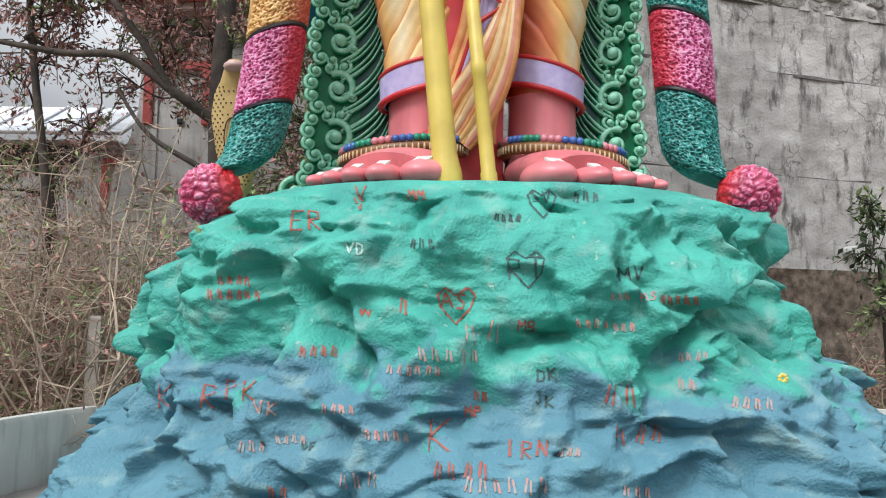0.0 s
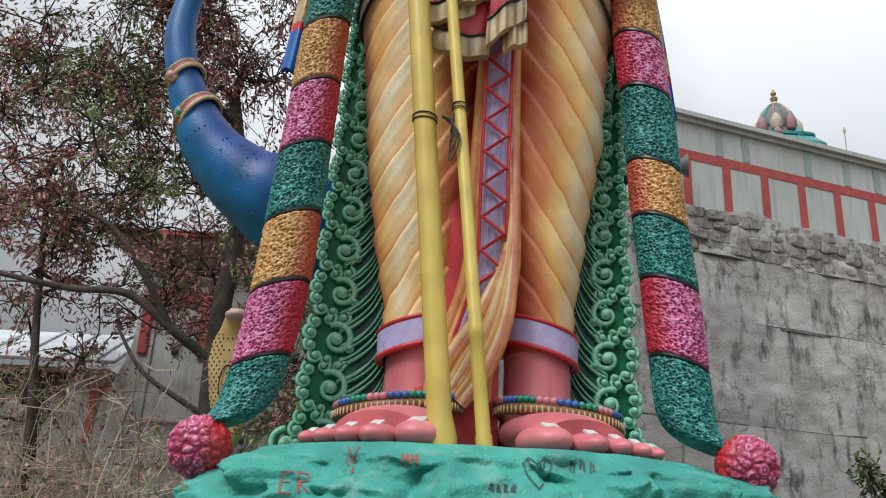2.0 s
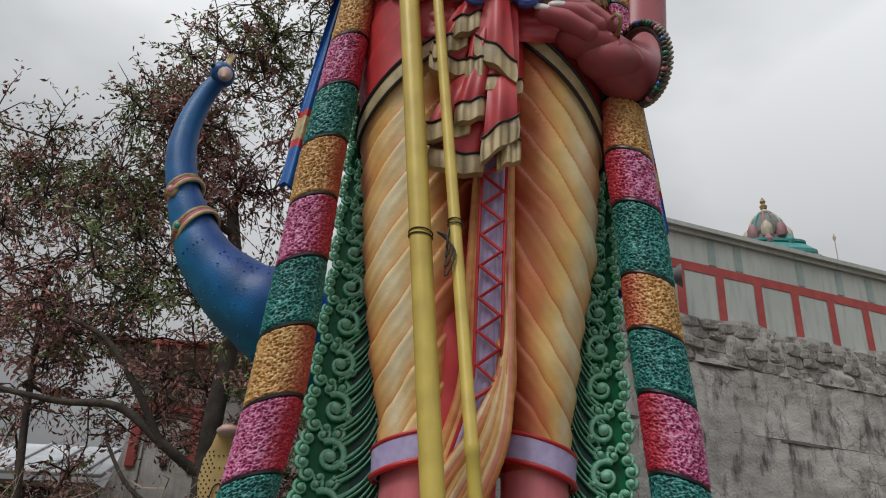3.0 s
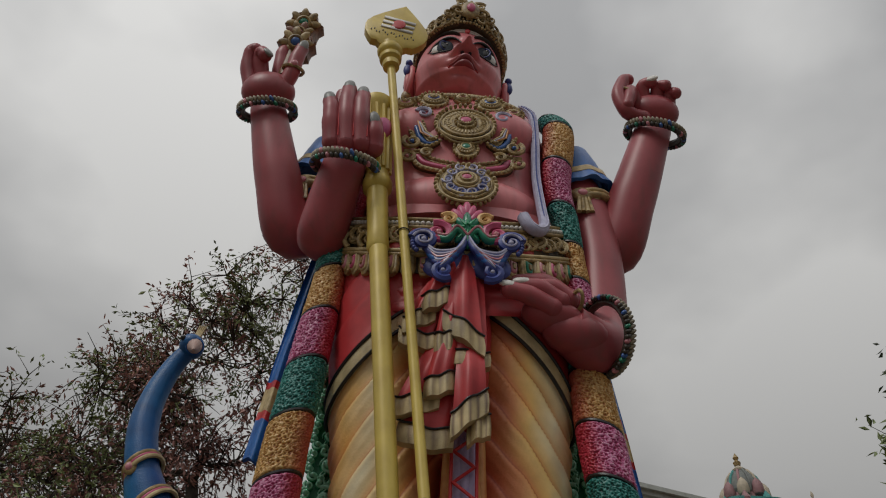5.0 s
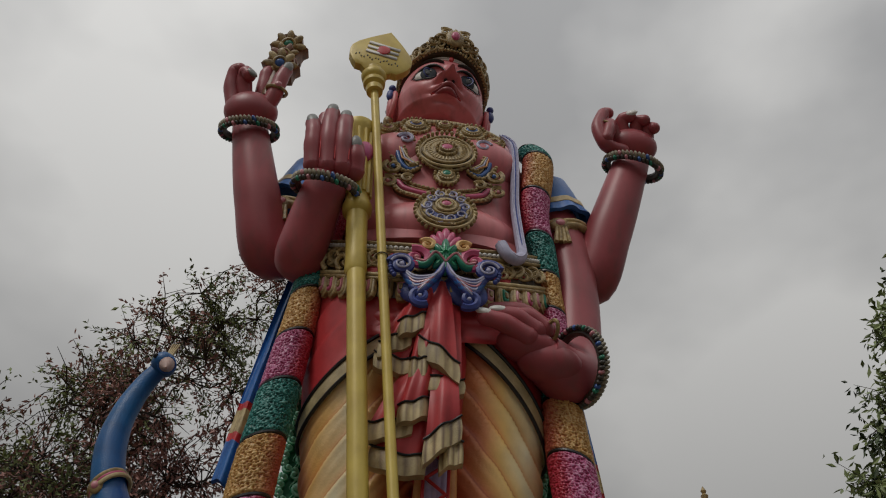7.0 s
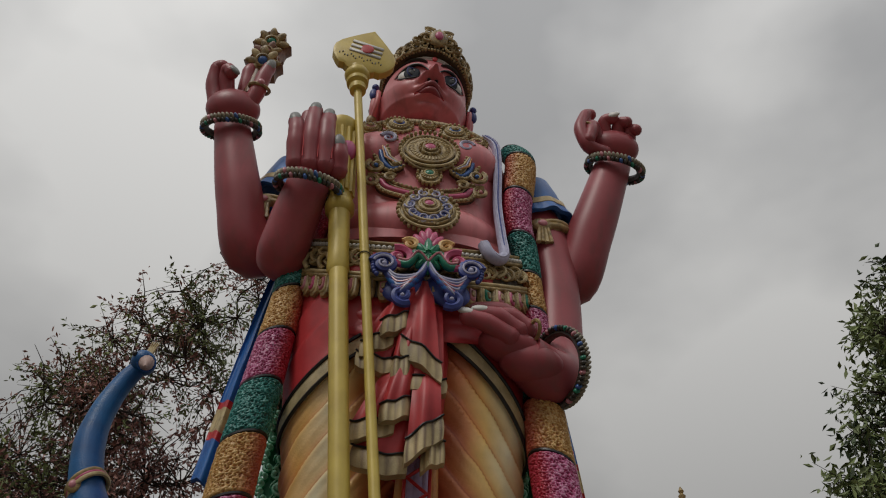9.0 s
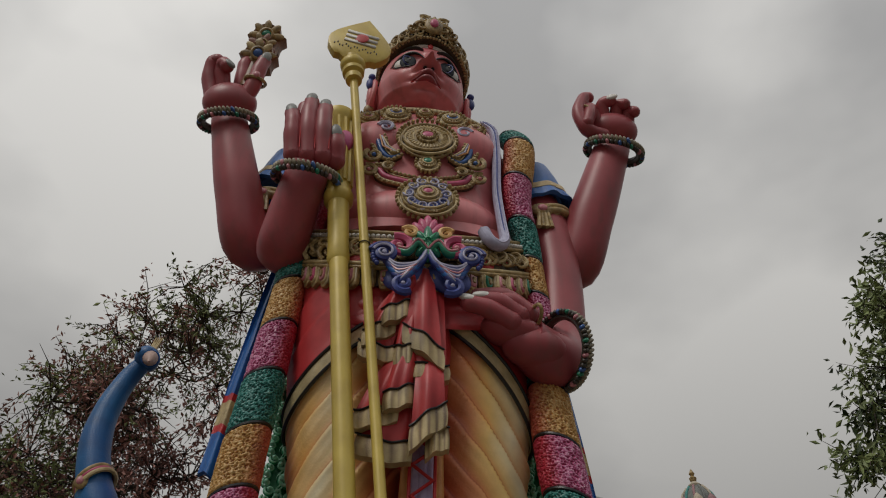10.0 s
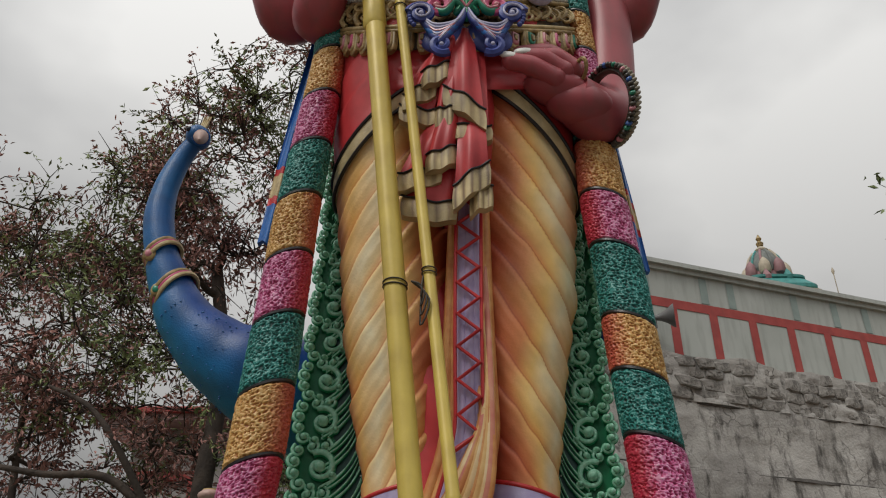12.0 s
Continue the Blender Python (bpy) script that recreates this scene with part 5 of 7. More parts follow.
for k in range(26):
    t = k / 25
    P = fine([(0.76 - 0.16 * t, 9.30 - 0.05 * math.sin(k), 7.2 - 2.2 * t), (0.78 - 0.14 * t, 9.20, 5.4 - 0.5 * t), (0.74 - 0.40 * t, 9.16 + 0.035 * (k % 2), 4.30 - 0.05 * t), (0.52 - 0.50 * t, 9.24 + 0.04 * (k % 2), 3.62 + 0.16 * t), (0.26 - 0.34 * t, 9.34, 3.26 + 0.26 * t)], 7)
    st.tube(P, [0.022 + 0.034 * math.sin(3.0 * i / len(P)) + 0.006 * (k % 3) for i in range(len(P))], (ORANGE, AMBER, BLUSH, AMBER, BUFF)[k % 5], 8)

# darker inner cloth between the legs
rings = []
for i in range(60):
    z = 2.72 + 6.38 * i / 59
    rings.append([Vector((0.12 + u * 0.55, 9.62 - 0.10 * math.cos(u * 2) + 0.05 * math.sin(z * 4.4 + u * 5), z)) for u in [-1 + k / 8 for k in range(17)]] + [Vector((0.67, 10.1, z)), Vector((-0.43, 10.1, z))])
st.loft(rings, RED)

# flower sceptre in the raised hand: three square blossoms, one above the other
st.tube([(-2.85, 9.1, 15.3), (-2.78, 9.12, 16.2)], [0.13, 0.17], ANKLET, 10)
ROSY = paint("dusty_rose_paint", (0.42, 0.24, 0.22), (0.30, 0.17, 0.13), rough=0.5, scale=9)
for c, r, heart, petal, turn_ in ((Vector((-2.73, 9.05, 16.30)), 0.34, BEAD[2], CREAM, 0.2), (Vector((-2.72, 9.10, 16.70)), 0.29, BEAD[1], ROSY, 0.6), (Vector((-2.69, 9.15, 17.14)), 0.35, BEAD[0], GOLD, 0.2)):
    tilt = Matrix.Rotation(radians(28), 3, "X") @ Matrix.Rotation(radians(14), 3, "Y")
    star = [(r * (1.12 if j % 6 == 0 else 1.0 if j % 3 == 0 else 0.86), 2 * math.pi * j / 24 + turn_) for j in range(24)]
    st.loft([[c + tilt @ Vector((q * k * math.cos(a), y, q * k * math.sin(a))) for q, a in star] for y, k in ((0.24, 0.95), (-0.12, 1.0), (-0.16, 0.93))], ANKLET)
    for j in range(8):
        a = 2 * math.pi * j / 8 + turn_
        st.ball(c + tilt @ Vector((r * 0.62 * math.cos(a), -0.17, r * 0.62 * math.sin(a))), (r * 0.40, 0.028, r * 0.22), petal if j % 2 else GOLD, 14, 6, tilt @ Matrix.Rotation(-a, 3, "Y"))
    st.ring(c + tilt @ Vector((0, -0.22, 0)), r * 0.36, r * 0.36, 0.032, GOLD, tilt @ Vector((0, 1, 0)), 20, 6)
    st.ball(c + tilt @ Vector((0, -0.21, 0)), (r * 0.30, 0.05, r * 0.30), heart, 14, 6, tilt)
st.thing("statue", "giant painted four-armed deity statue in cream and red drapery", "statue", sharp=50)

# ---- staff and spear ----
staff = holder("staff", "thick gold-painted staff with a fluted head, leaning on the statue", "staff", (0.02, 8.4, 2.70))


def rel(o, p):
    return Vector(p) - Vector(o.location)


A, B = Vector((0.02, 8.4, 2.70)), Vector((-0.78, 8.72, 11.0))
f = Form()
f.tube([rel(staff, A + (B - A) * t) for t in (0, 0.012, 0.03, 0.04, 0.3, 0.6, 1.0)], [0.16, 0.165, 0.14, 0.128, 0.128, 0.132, 0.14], BRASS, 24)
f.thing("shaft", parent=staff)
f = Form()
C = Vector((-1.02, 8.78, 14.2))
f.tube([rel(staff, B + (C - B) * t) for t in (-0.12, -0.1, 0.0, 0.28, 0.30, 0.34, 0.36, 0.40, 0.92, 0.94, 1.0, 1.0)], [0.14, 0.17, 0.16, 0.17, 0.23, 0.24, 0.22, 0.19, 0.24, 0.29, 0.29, 0.2], BRASS, 28)
f.thing("fluted_head", parent=staff)
for k in range(12):
    a = 2 * math.pi * k / 12
    f = Form()
    f.tube([rel(staff, B + (C - B) * t + Vector((math.cos(a), math.sin(a), 0)) * r) for t, r in ((0.42, 0.19), (0.66, 0.215), (0.92, 0.24))], 0.042, BRASS, 6)
    f.thing("flute", parent=staff)
spear = holder("spear", "slim gold-painted spear with a broad leaf-shaped blade", "spear", (0.45, 8.4, 2.70))
A2, B2 = Vector((0.45, 8.4, 2.70)), Vector((-0.83, 8.62, 15.2))
f = Form()
f.tube([rel(spear, A2 + (B2 - A2) * t) for t in (0, 0.01, 0.012, 0.09, 0.092, 0.1, 0.102, 0.5, 1.0)], [0.085, 0.085, 0.075, 0.072, 0.082, 0.082, 0.072, 0.068, 0.075], BRASS, 18)
f.thing("shaft", parent=spear)

# ---- garlands ----
def garland(name, path, cuts, colours, ball, radii, tilt, label):
    root = holder(name, label, "garland", path[0])
    P = fine(path, 8)
    n = 160

    def at_z(z):
        for a, b in zip(P, P[1:]):
            if (a.z - z) * (b.z - z) <= 0 and a.z != b.z:
                return a + (b - a) * ((z - a.z) / (b.z - a.z))
        return P[0] if abs(z - P[0].z) < abs(z - P[-1].z) else P[-1]

    for (z0, z1), col in zip(zip(cuts, cuts[1:]), colours):
        f = Form()
        rings, uvs = [], []
        m = max(14, int(abs(z1 - z0) / 0.0088))
        for i in range(m + 1):
            z = z0 + (z1 - z0) * i / m
            c = at_z(z)
            r0 = table(radii, z)[0]
            ring, uv = [], []
            for j in range(n):
                a = 2 * math.pi * j / n
                u = Vector((math.cos(a), math.sin(a), 0))
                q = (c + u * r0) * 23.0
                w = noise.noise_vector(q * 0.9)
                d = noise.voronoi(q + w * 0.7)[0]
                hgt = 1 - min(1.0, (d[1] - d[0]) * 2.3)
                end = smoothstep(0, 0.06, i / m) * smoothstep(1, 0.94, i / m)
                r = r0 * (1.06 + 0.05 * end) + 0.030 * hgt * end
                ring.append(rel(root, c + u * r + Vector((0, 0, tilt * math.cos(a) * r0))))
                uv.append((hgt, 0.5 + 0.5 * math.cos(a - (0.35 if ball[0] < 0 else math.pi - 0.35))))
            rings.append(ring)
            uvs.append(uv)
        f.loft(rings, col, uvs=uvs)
        f.thing("flower_segment", parent=root, sharp=0)
        c = at_z(z1)
        r0 = table(radii, z1)[0]
        f = Form()
        f.tube([rel(root, c + Vector((math.cos(a), math.sin(a), tilt * math.cos(a))) * (r0 * 1.10)) for a in [2 * math.pi * j / 28 for j in range(29)]], 0.028, BLACK, 6)
        f.thing("cord", parent=root, label="black binding cord")
    f = Form()
    rings, uvs = [], []
    n, m = 96, 64
    br = 0.315
    for i in range(m + 1):
        b = math.pi * (0.01 + 0.98 * i / m) - math.pi / 2
        ring, uv = [], []
        for j in range(n):
            a = 2 * math.pi * j / n
            u = Vector((math.cos(b) * math.cos(a), math.cos(b) * math.sin(a), math.sin(b)))
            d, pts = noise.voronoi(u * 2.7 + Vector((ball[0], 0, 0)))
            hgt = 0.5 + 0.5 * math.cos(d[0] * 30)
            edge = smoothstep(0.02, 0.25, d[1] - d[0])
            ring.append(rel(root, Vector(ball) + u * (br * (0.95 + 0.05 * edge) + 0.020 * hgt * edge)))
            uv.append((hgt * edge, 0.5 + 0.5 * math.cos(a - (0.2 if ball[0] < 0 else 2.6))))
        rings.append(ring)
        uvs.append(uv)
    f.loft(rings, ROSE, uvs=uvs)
    f.thing("rose_ball", parent=root, sharp=0, label="ball of red and pink roses")
    return root


T, P_, G_ = TEAL_G, PINK_G, GOLD_G
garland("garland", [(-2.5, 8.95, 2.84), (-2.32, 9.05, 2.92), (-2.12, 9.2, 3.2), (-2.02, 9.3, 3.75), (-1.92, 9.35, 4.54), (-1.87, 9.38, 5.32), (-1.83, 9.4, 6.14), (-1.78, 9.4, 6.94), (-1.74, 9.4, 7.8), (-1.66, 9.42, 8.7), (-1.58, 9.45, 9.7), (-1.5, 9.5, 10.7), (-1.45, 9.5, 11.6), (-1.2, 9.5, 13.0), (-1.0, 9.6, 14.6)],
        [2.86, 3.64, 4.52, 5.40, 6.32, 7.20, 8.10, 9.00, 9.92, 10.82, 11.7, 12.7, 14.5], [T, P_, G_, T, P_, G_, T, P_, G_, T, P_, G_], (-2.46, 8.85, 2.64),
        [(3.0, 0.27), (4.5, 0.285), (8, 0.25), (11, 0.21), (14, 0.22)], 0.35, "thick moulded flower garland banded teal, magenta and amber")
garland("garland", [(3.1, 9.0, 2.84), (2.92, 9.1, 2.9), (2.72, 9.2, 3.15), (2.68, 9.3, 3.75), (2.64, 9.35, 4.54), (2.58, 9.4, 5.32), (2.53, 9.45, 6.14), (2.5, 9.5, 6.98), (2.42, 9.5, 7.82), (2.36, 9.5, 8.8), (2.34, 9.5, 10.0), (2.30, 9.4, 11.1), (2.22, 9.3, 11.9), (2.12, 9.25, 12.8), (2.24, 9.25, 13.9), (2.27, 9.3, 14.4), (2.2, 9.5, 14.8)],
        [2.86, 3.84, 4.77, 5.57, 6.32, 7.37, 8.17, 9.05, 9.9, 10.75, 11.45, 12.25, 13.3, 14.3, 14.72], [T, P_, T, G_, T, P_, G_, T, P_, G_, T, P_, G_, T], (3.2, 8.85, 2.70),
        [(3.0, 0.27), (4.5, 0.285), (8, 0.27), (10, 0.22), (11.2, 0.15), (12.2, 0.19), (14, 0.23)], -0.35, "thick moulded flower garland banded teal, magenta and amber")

# spear head: a broad leaf with a ringed socket
f = Form()
tip = Matrix.Rotation(radians(9), 3, "Y") @ Matrix.Rotation(radians(8), 3, "Z")
BC = Vector((-0.88, 8.62, 15.72))
half = [(0.10, 0.0), (0.22, 0.02), (0.30, 0.10), (0.40, 0.10), (0.48, 0.20), (0.575, 0.36), (0.61, 0.52), (0.60, 0.66), (0.52, 0.84), (0.36, 1.05), (0.18, 1.26), (0.05, 1.40)]
outline = half + [(0.0, 1.46)] + [(-w, z) for w, z in reversed(half)]
rings = []
for y, k in ((0.10, 0.93), (0.075, 1.0), (-0.075, 1.0), (-0.10, 0.93)):
    rings.append([rel(spear, BC + tip @ Vector((w * k, y, 0.6 + (z - 0.6) * k))) for w, z in outline])
f.loft(rings, BRASS)
blade = f.thing("blade", parent=spear, label="flat gold leaf blade", sharp=35)
f = Form()
for i in range(3):
    c = BC + tip @ Vector((0, -0.108, 0.56 + 0.15 * i))
    f.box(rel(spear, c), (0.62, 0.012, 0.085), NAIL, tip)
f.ball(rel(spear, BC + tip @ Vector((0.0, -0.115, 0.71))), (0.14, 0.02, 0.15), LINE_RED, 18, 6)
for i in range(16):
    f.box(rel(spear, BC + tip @ Vector((-0.46 + 0.055 * i, -0.105, 0.36 + 0.05 * math.sin(i * 1.9)))), (0.018, 0.008, 0.05), BLACK, tip)
f.thing("painted_mark", parent=blade, label="white stripes with a red dot", sharp=0)
f = Form()
up_ = (B2 - A2).normalized()
f.tube([rel(spear, B2 + up_ * z) for z in (-0.08, -0.06, 0.06, 0.10, 0.16, 0.24, 0.28, 0.34, 0.46, 0.50, 0.56, 0.66, 0.72, 0.76)], [0.08, 0.15, 0.16, 0.11, 0.20, 0.21, 0.15, 0.22, 0.24, 0.22, 0.16, 0.17, 0.12, 0.10], BRASS, 28)
f.thing("socket", parent=spear, label="ringed gold socket")
# wire that ties staff and spear together
tie = holder("wire_tie", "twisted dark wire binding staff and spear", "wire", (-0.2, 8.55, 6.4))
for a, z, r in ((A + (B - A) * ((6.36 - A.z) / (B.z - A.z)), 6.36, 0.14), (A2 + (B2 - A2) * ((6.5 - A2.z) / (B2.z - A2.z)), 6.5, 0.085)):
    for k in range(2):
        f = Form()
        f.ring(rel(tie, a + Vector((0, 0, 0.05 * k))), r, r, 0.009, WIRE, (0.05, 0.08 * k, 1), 24, 5)
        f.thing("loop", parent=tie, sharp=0)
f = Form()
for k in range(5):
    f.tube(fine([rel(tie, (-0.14, 8.42, 6.38)), rel(tie, (-0.05 + 0.03 * k, 8.36, 6.32 - 0.05 * k)), rel(tie, (-0.03, 8.40, 6.30 - 0.12 * k)), rel(tie, (0.0, 8.46, 6.5))], 4), 0.012, WIRE, 5)
f.thing("knot", parent=tie, sharp=0)
f = Form()
a = A2 + (B2 - A2) * ((10.86 - A2.z) / (B2.z - A2.z))
f.ring(rel(tie, a), 0.085, 0.085, 0.01, WIRE, (0, 0.1, 1), 20, 5)
f.thing("loop", parent=tie, sharp=0)

# ---- carved green panels behind the legs ----
def scroll_mesh(name, r, turns, thick):
    f = Form()
    pts, rad = [], []
    for i in range(35):
        t = i / 34
        a = math.pi * 0.5 - turns * 2 * math.pi * t
        k = r * (1 - t) ** 0.8
        pts.append(Vector((k * math.cos(a), -0.05 * t, k * math.sin(a))))
        rad.append(thick * (1 - 0.45 * t))
    f.tube(pts, rad, SCROLL, 8)
    # mint strip on the front, a highlight painted along the scroll
    f.tube([p + Vector((0, -0.75 * q, 0)) for p, q in zip(pts, rad)], [q * 0.72 for q in rad], SCROLL_TIP, 6)
    f.ball(pts[-1] + Vector((0, -0.02, 0)), thick * 1.3, SCROLL_TIP, 10, 6)
    return f.mesh(name)


def rib_mesh(name, start):
    """A long thin plume of unit width and height, from the inner edge down and outward."""
    f = Form()
    pts = fine([(0, 0, 0), (-0.10, -0.02, -0.30), (-0.32, -0.03, -0.62), (-0.66, -0.03, -0.86), (-1.0, -0.02, -1.0)], 6)
    pts = pts[start:]
    m = len(pts) - 1
    rad = [0.009 + 0.024 * (i / m) ** 0.8 for i in range(m + 1)]
    f.tube(pts, rad, SCROLL, 7)
    # mint highlight painted along the plume's front and upper side
    f.tube([p + Vector((0, -0.6 * q, 0.35 * q)) for p, q in zip(pts, rad)], [q * 0.75 for q in rad], SCROLL_TIP, 6)
    f.ball(pts[-1], (0.05, 0.03, 0.036), SCROLL_TIP, 8, 6)
    return f.mesh(name)


BIG, SMALL = scroll_mesh("big_scroll", 0.20, 1.35, 0.058), scroll_mesh("small_scroll", 0.088, 1.25, 0.034)
RIBS = [rib_mesh("rib", k) for k in (0, 5, 2)]


def panel(side, edge, inner, label):
    root = holder("carved_panel", label, "carved panel", (AXIS, 10.4, 2.66), group="carved panels beside the legs")
    f, pl = Form(), Form()
    rings, plume = [], []
    for i in range(160):
        z = 2.66 + 7.6 * i / 159
        xo = table(edge, z)[0] + side * 0.03 * abs(math.sin(z * 9.3))
        xi = table(inner, z)[0]
        xm = xi + (xo - xi) * (0.46 + 0.05 * math.sin(z * 11))
        prof = [(xo, 0.12), (xo, -0.09), (xo - side * 0.04, -0.12), ((xo + xi) / 2, -0.12), (xi, -0.08), (xi, 0.12)]
        rings.append([rel(root, (x, 10.4 + y, z)) for x, y in prof])
        plume.append([rel(root, (x, 10.4 + y, z)) for x, y in ((xm, -0.10), (xm, -0.126), (xi, -0.13), (xi - side * 0.01, -0.09))])
    f.loft(rings, PANEL)
    f.thing("backing", parent=root, sharp=35)
    pl.loft(plume, PLUME)
    pl.thing("plume_ground", parent=root, label="dark teal ground of the plumes", sharp=35)

    def put(mesh, name, x, z, s, flip, turn=0.0, wide=None):
        ob = new(name, mesh)
        ob.parent = root
        ob.matrix_basis = Matrix.Translation(rel(root, (x, 10.26, z))) @ Matrix.Rotation(turn, 4, "Y") @ Matrix.Diagonal((flip * (wide or s), 1.0, s, 1))

    z = 2.95
    while z < 9.9:
        xo, xi = table(edge, z)[0], table(inner, z)[0]
        w = abs(xo - xi)
        s = 0.62 + 0.42 * min(w, 1.0)
        if w > 0.3:
            put(BIG, "scroll", xo - side * 0.30 * s, z, s, -side, 0.5 * side)
            put(SMALL, "scroll", xo - side * 0.36 * s, z + 0.27 * s, s, -side, 0.2)
            put(SMALL, "scroll", xo - side * 0.19 * s, z + 0.26 * s, s, -side, 0.1)
            put(SMALL, "scroll", xo - side * 0.47 * s, z - 0.10 * s, s * 0.8, side, 0.4)
        for q, (dx, dz, k, tn) in enumerate(((0.02, 0.22, 1.0, 0.5), (-0.02, 0.08, 1.1, 0.2), (-0.01, -0.07, 1.1, -0.3), (0.06, -0.20, 1.05, 0.8), (0.20, -0.24, 0.8, 1.1))):
            put(SMALL, "scroll", xo - side * dx * s, z + dz * s, s * k, side, tn * side)
        z += 0.58 * s
    z, k = 2.75, 0
    while z < 9.0:
        xi, xo = table(inner, z + 0.5)[0], table(edge, z)[0]
        w = abs(xo - xi)
        if w > 0.25:
            put(RIBS[k % 3], "rib", xi + side * 0.015, z + 0.72, 0.72 + 0.05 * (k % 3), -side, 0.0, w * (0.60 if k % 2 else 0.50))
        z += 0.072
        k += 1
    f = Form()
    for i in range(110):
        zz = 2.9 + 6.6 * i / 109
        f.ball(rel(root, (table(inner, zz)[0] + side * (0.03 + 0.03 * (i % 3)), 10.25, zz)), 0.013, NAIL, 6, 4)
    f.thing("bead_string", parent=root, sharp=0)
    put(BIG, "scroll", table(edge, 2.7)[0] + side * 0.12, 2.86, 0.9, side)
    return root


panel(-1, [(2.66, -1.72), (3.2, -1.66), (5.35, -1.58), (6.6, -1.52), (8.4, -1.48), (10.3, -1.46)], [(2.66, -0.65), (3.9, -0.62), (5.5, -0.80), (7.3, -0.95), (8.9, -1.2), (10.3, -1.25)], "tall green painted relief panel of scrolls and plumes")
panel(1, [(2.66, 2.42), (3.2, 2.36), (5.4, 2.30), (6.4, 2.28), (8.66, 2.34), (10.3, 2.30)], [(2.66, 1.55), (3.9, 1.5), (5.5, 1.65), (7.3, 1.9), (8.9, 2.0), (10.3, 2.1)], "tall green painted relief panel of scrolls and plumes")

# blue shawl ends hanging behind the arms
def shawl(pts, width, label):
    f = Form()
    P = fine(pts, 10)
    m = len(P) - 1
    for z0, z1, mat in ((0, 0.74, BLUE), (0.74, 0.77, LINE_RED), (0.77, 0.84, CREAM), (0.84, 0.87, LINE_RED), (0.87, 1.0, BLUE)):
        rings = []
        for i in range(int(z0 * m), int(z1 * m) + 1):
            t = i / m
            w = width * (0.55 + 0.45 * t)
            row = []
            for j in range(28):
                u = -1 + 2 * j / 27 if j < 28 else 0
                row.append(P[i] + Vector((u * w, 0.09 * math.sin(u * 7 + t * 2) - 0.10 * (1 - u * u), 0.08 * math.sin(u * 5) * t)))
            row += [p + Vector((0, 0.10, 0)) for p in reversed(row)]
            rings.append(row)
        f.loft(rings, mat)
    return f.thing("shawl", label, "shawl", sharp=50)


shawl([(-1.5, 10.4, 13.6), (-1.74, 10.4, 12.0), (-1.93, 10.45, 10.6), (-2.08, 10.5, 9.3), (-2.18, 10.5, 8.1)], 0.34, "blue painted shawl end with a gold and red border")
shawl([(2.4, 10.5, 13.4), (2.65, 10.5, 11.5), (2.74, 10.5, 10.0), (2.84, 10.5, 8.8), (2.90, 10.5, 7.75)], 0.28, "blue painted shawl end with a gold and red border")
shawl([(2.3, 10.7, 9.6), (2.35, 10.7, 8.5), (2.4, 10.7, 7.4), (2.4, 10.7, 6.6)], 0.22, "dark blue cloth end behind the garland")

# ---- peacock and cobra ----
# teal on the left and underside, dark blue on the right and back
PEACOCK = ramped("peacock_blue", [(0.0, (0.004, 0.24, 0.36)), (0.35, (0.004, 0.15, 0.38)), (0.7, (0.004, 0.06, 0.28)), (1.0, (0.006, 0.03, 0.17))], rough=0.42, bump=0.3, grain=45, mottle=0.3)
BEAK = paint("pale_beak", (0.55, 0.38, 0.33), rough=0.5)
f = Form()
P = fine([(-3.64, 10.45, 9.95), (-3.84, 10.5, 9.62), (-3.98, 10.5, 9.1), (-4.0, 10.5, 8.55), (-3.86, 10.5, 7.95), (-3.66, 10.55, 7.45), (-3.35, 10.6, 6.9), (-2.82, 10.7, 6.42), (-2.3, 10.85, 6.18), (-1.3, 11.3, 5.8), (-0.4, 11.7, 5.4)], 6)
R0 = [(0, 0.13), (6, 0.155), (12, 0.185), (18, 0.22), (24, 0.235), (30, 0.30), (36, 0.40), (42, 0.54), (48, 0.70), (54, 0.80), (60, 0.6)]
rings, uvs = [], []
for i, p in enumerate(P):
    t = (P[min(i + 1, len(P) - 1)] - P[max(i - 1, 0)]).normalized()
    u, v = t.cross(Vector((0, 1, 0))).normalized(), Vector((0, 1, 0))
    r = table(R0, i)[0]
    rings.append([p + u * (r * math.cos(a)) + v * (r * math.sin(a)) for a in [2 * math.pi * j / 36 for j in range(36)]])
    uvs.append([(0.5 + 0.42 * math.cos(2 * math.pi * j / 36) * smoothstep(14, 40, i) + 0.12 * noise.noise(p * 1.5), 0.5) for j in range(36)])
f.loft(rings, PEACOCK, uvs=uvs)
f.ball((-3.60, 10.40, 9.98), (0.19, 0.23, 0.18), PEACOCK, 20, 12)
f.tube([(-3.52, 10.28, 9.90), (-3.46, 10.10, 9.74), (-3.44, 10.02, 9.64)], [0.12, 0.085, 0.02], BEAK, 12)
f.ring((-3.52, 10.28, 9.90), 0.125, 0.125, 0.02, BLUE, (0.4, -1, -0.5), 20, 6)
for k in range(4):
    f.tube([(-3.60 + 0.02 * k, 10.4, 10.08), (-3.57 + 0.035 * k, 10.44, 10.42)], [0.03, 0.012], CREAM, 6)
f.ball((-3.70, 10.21, 10.0), 0.045, BLACK, 8, 6)
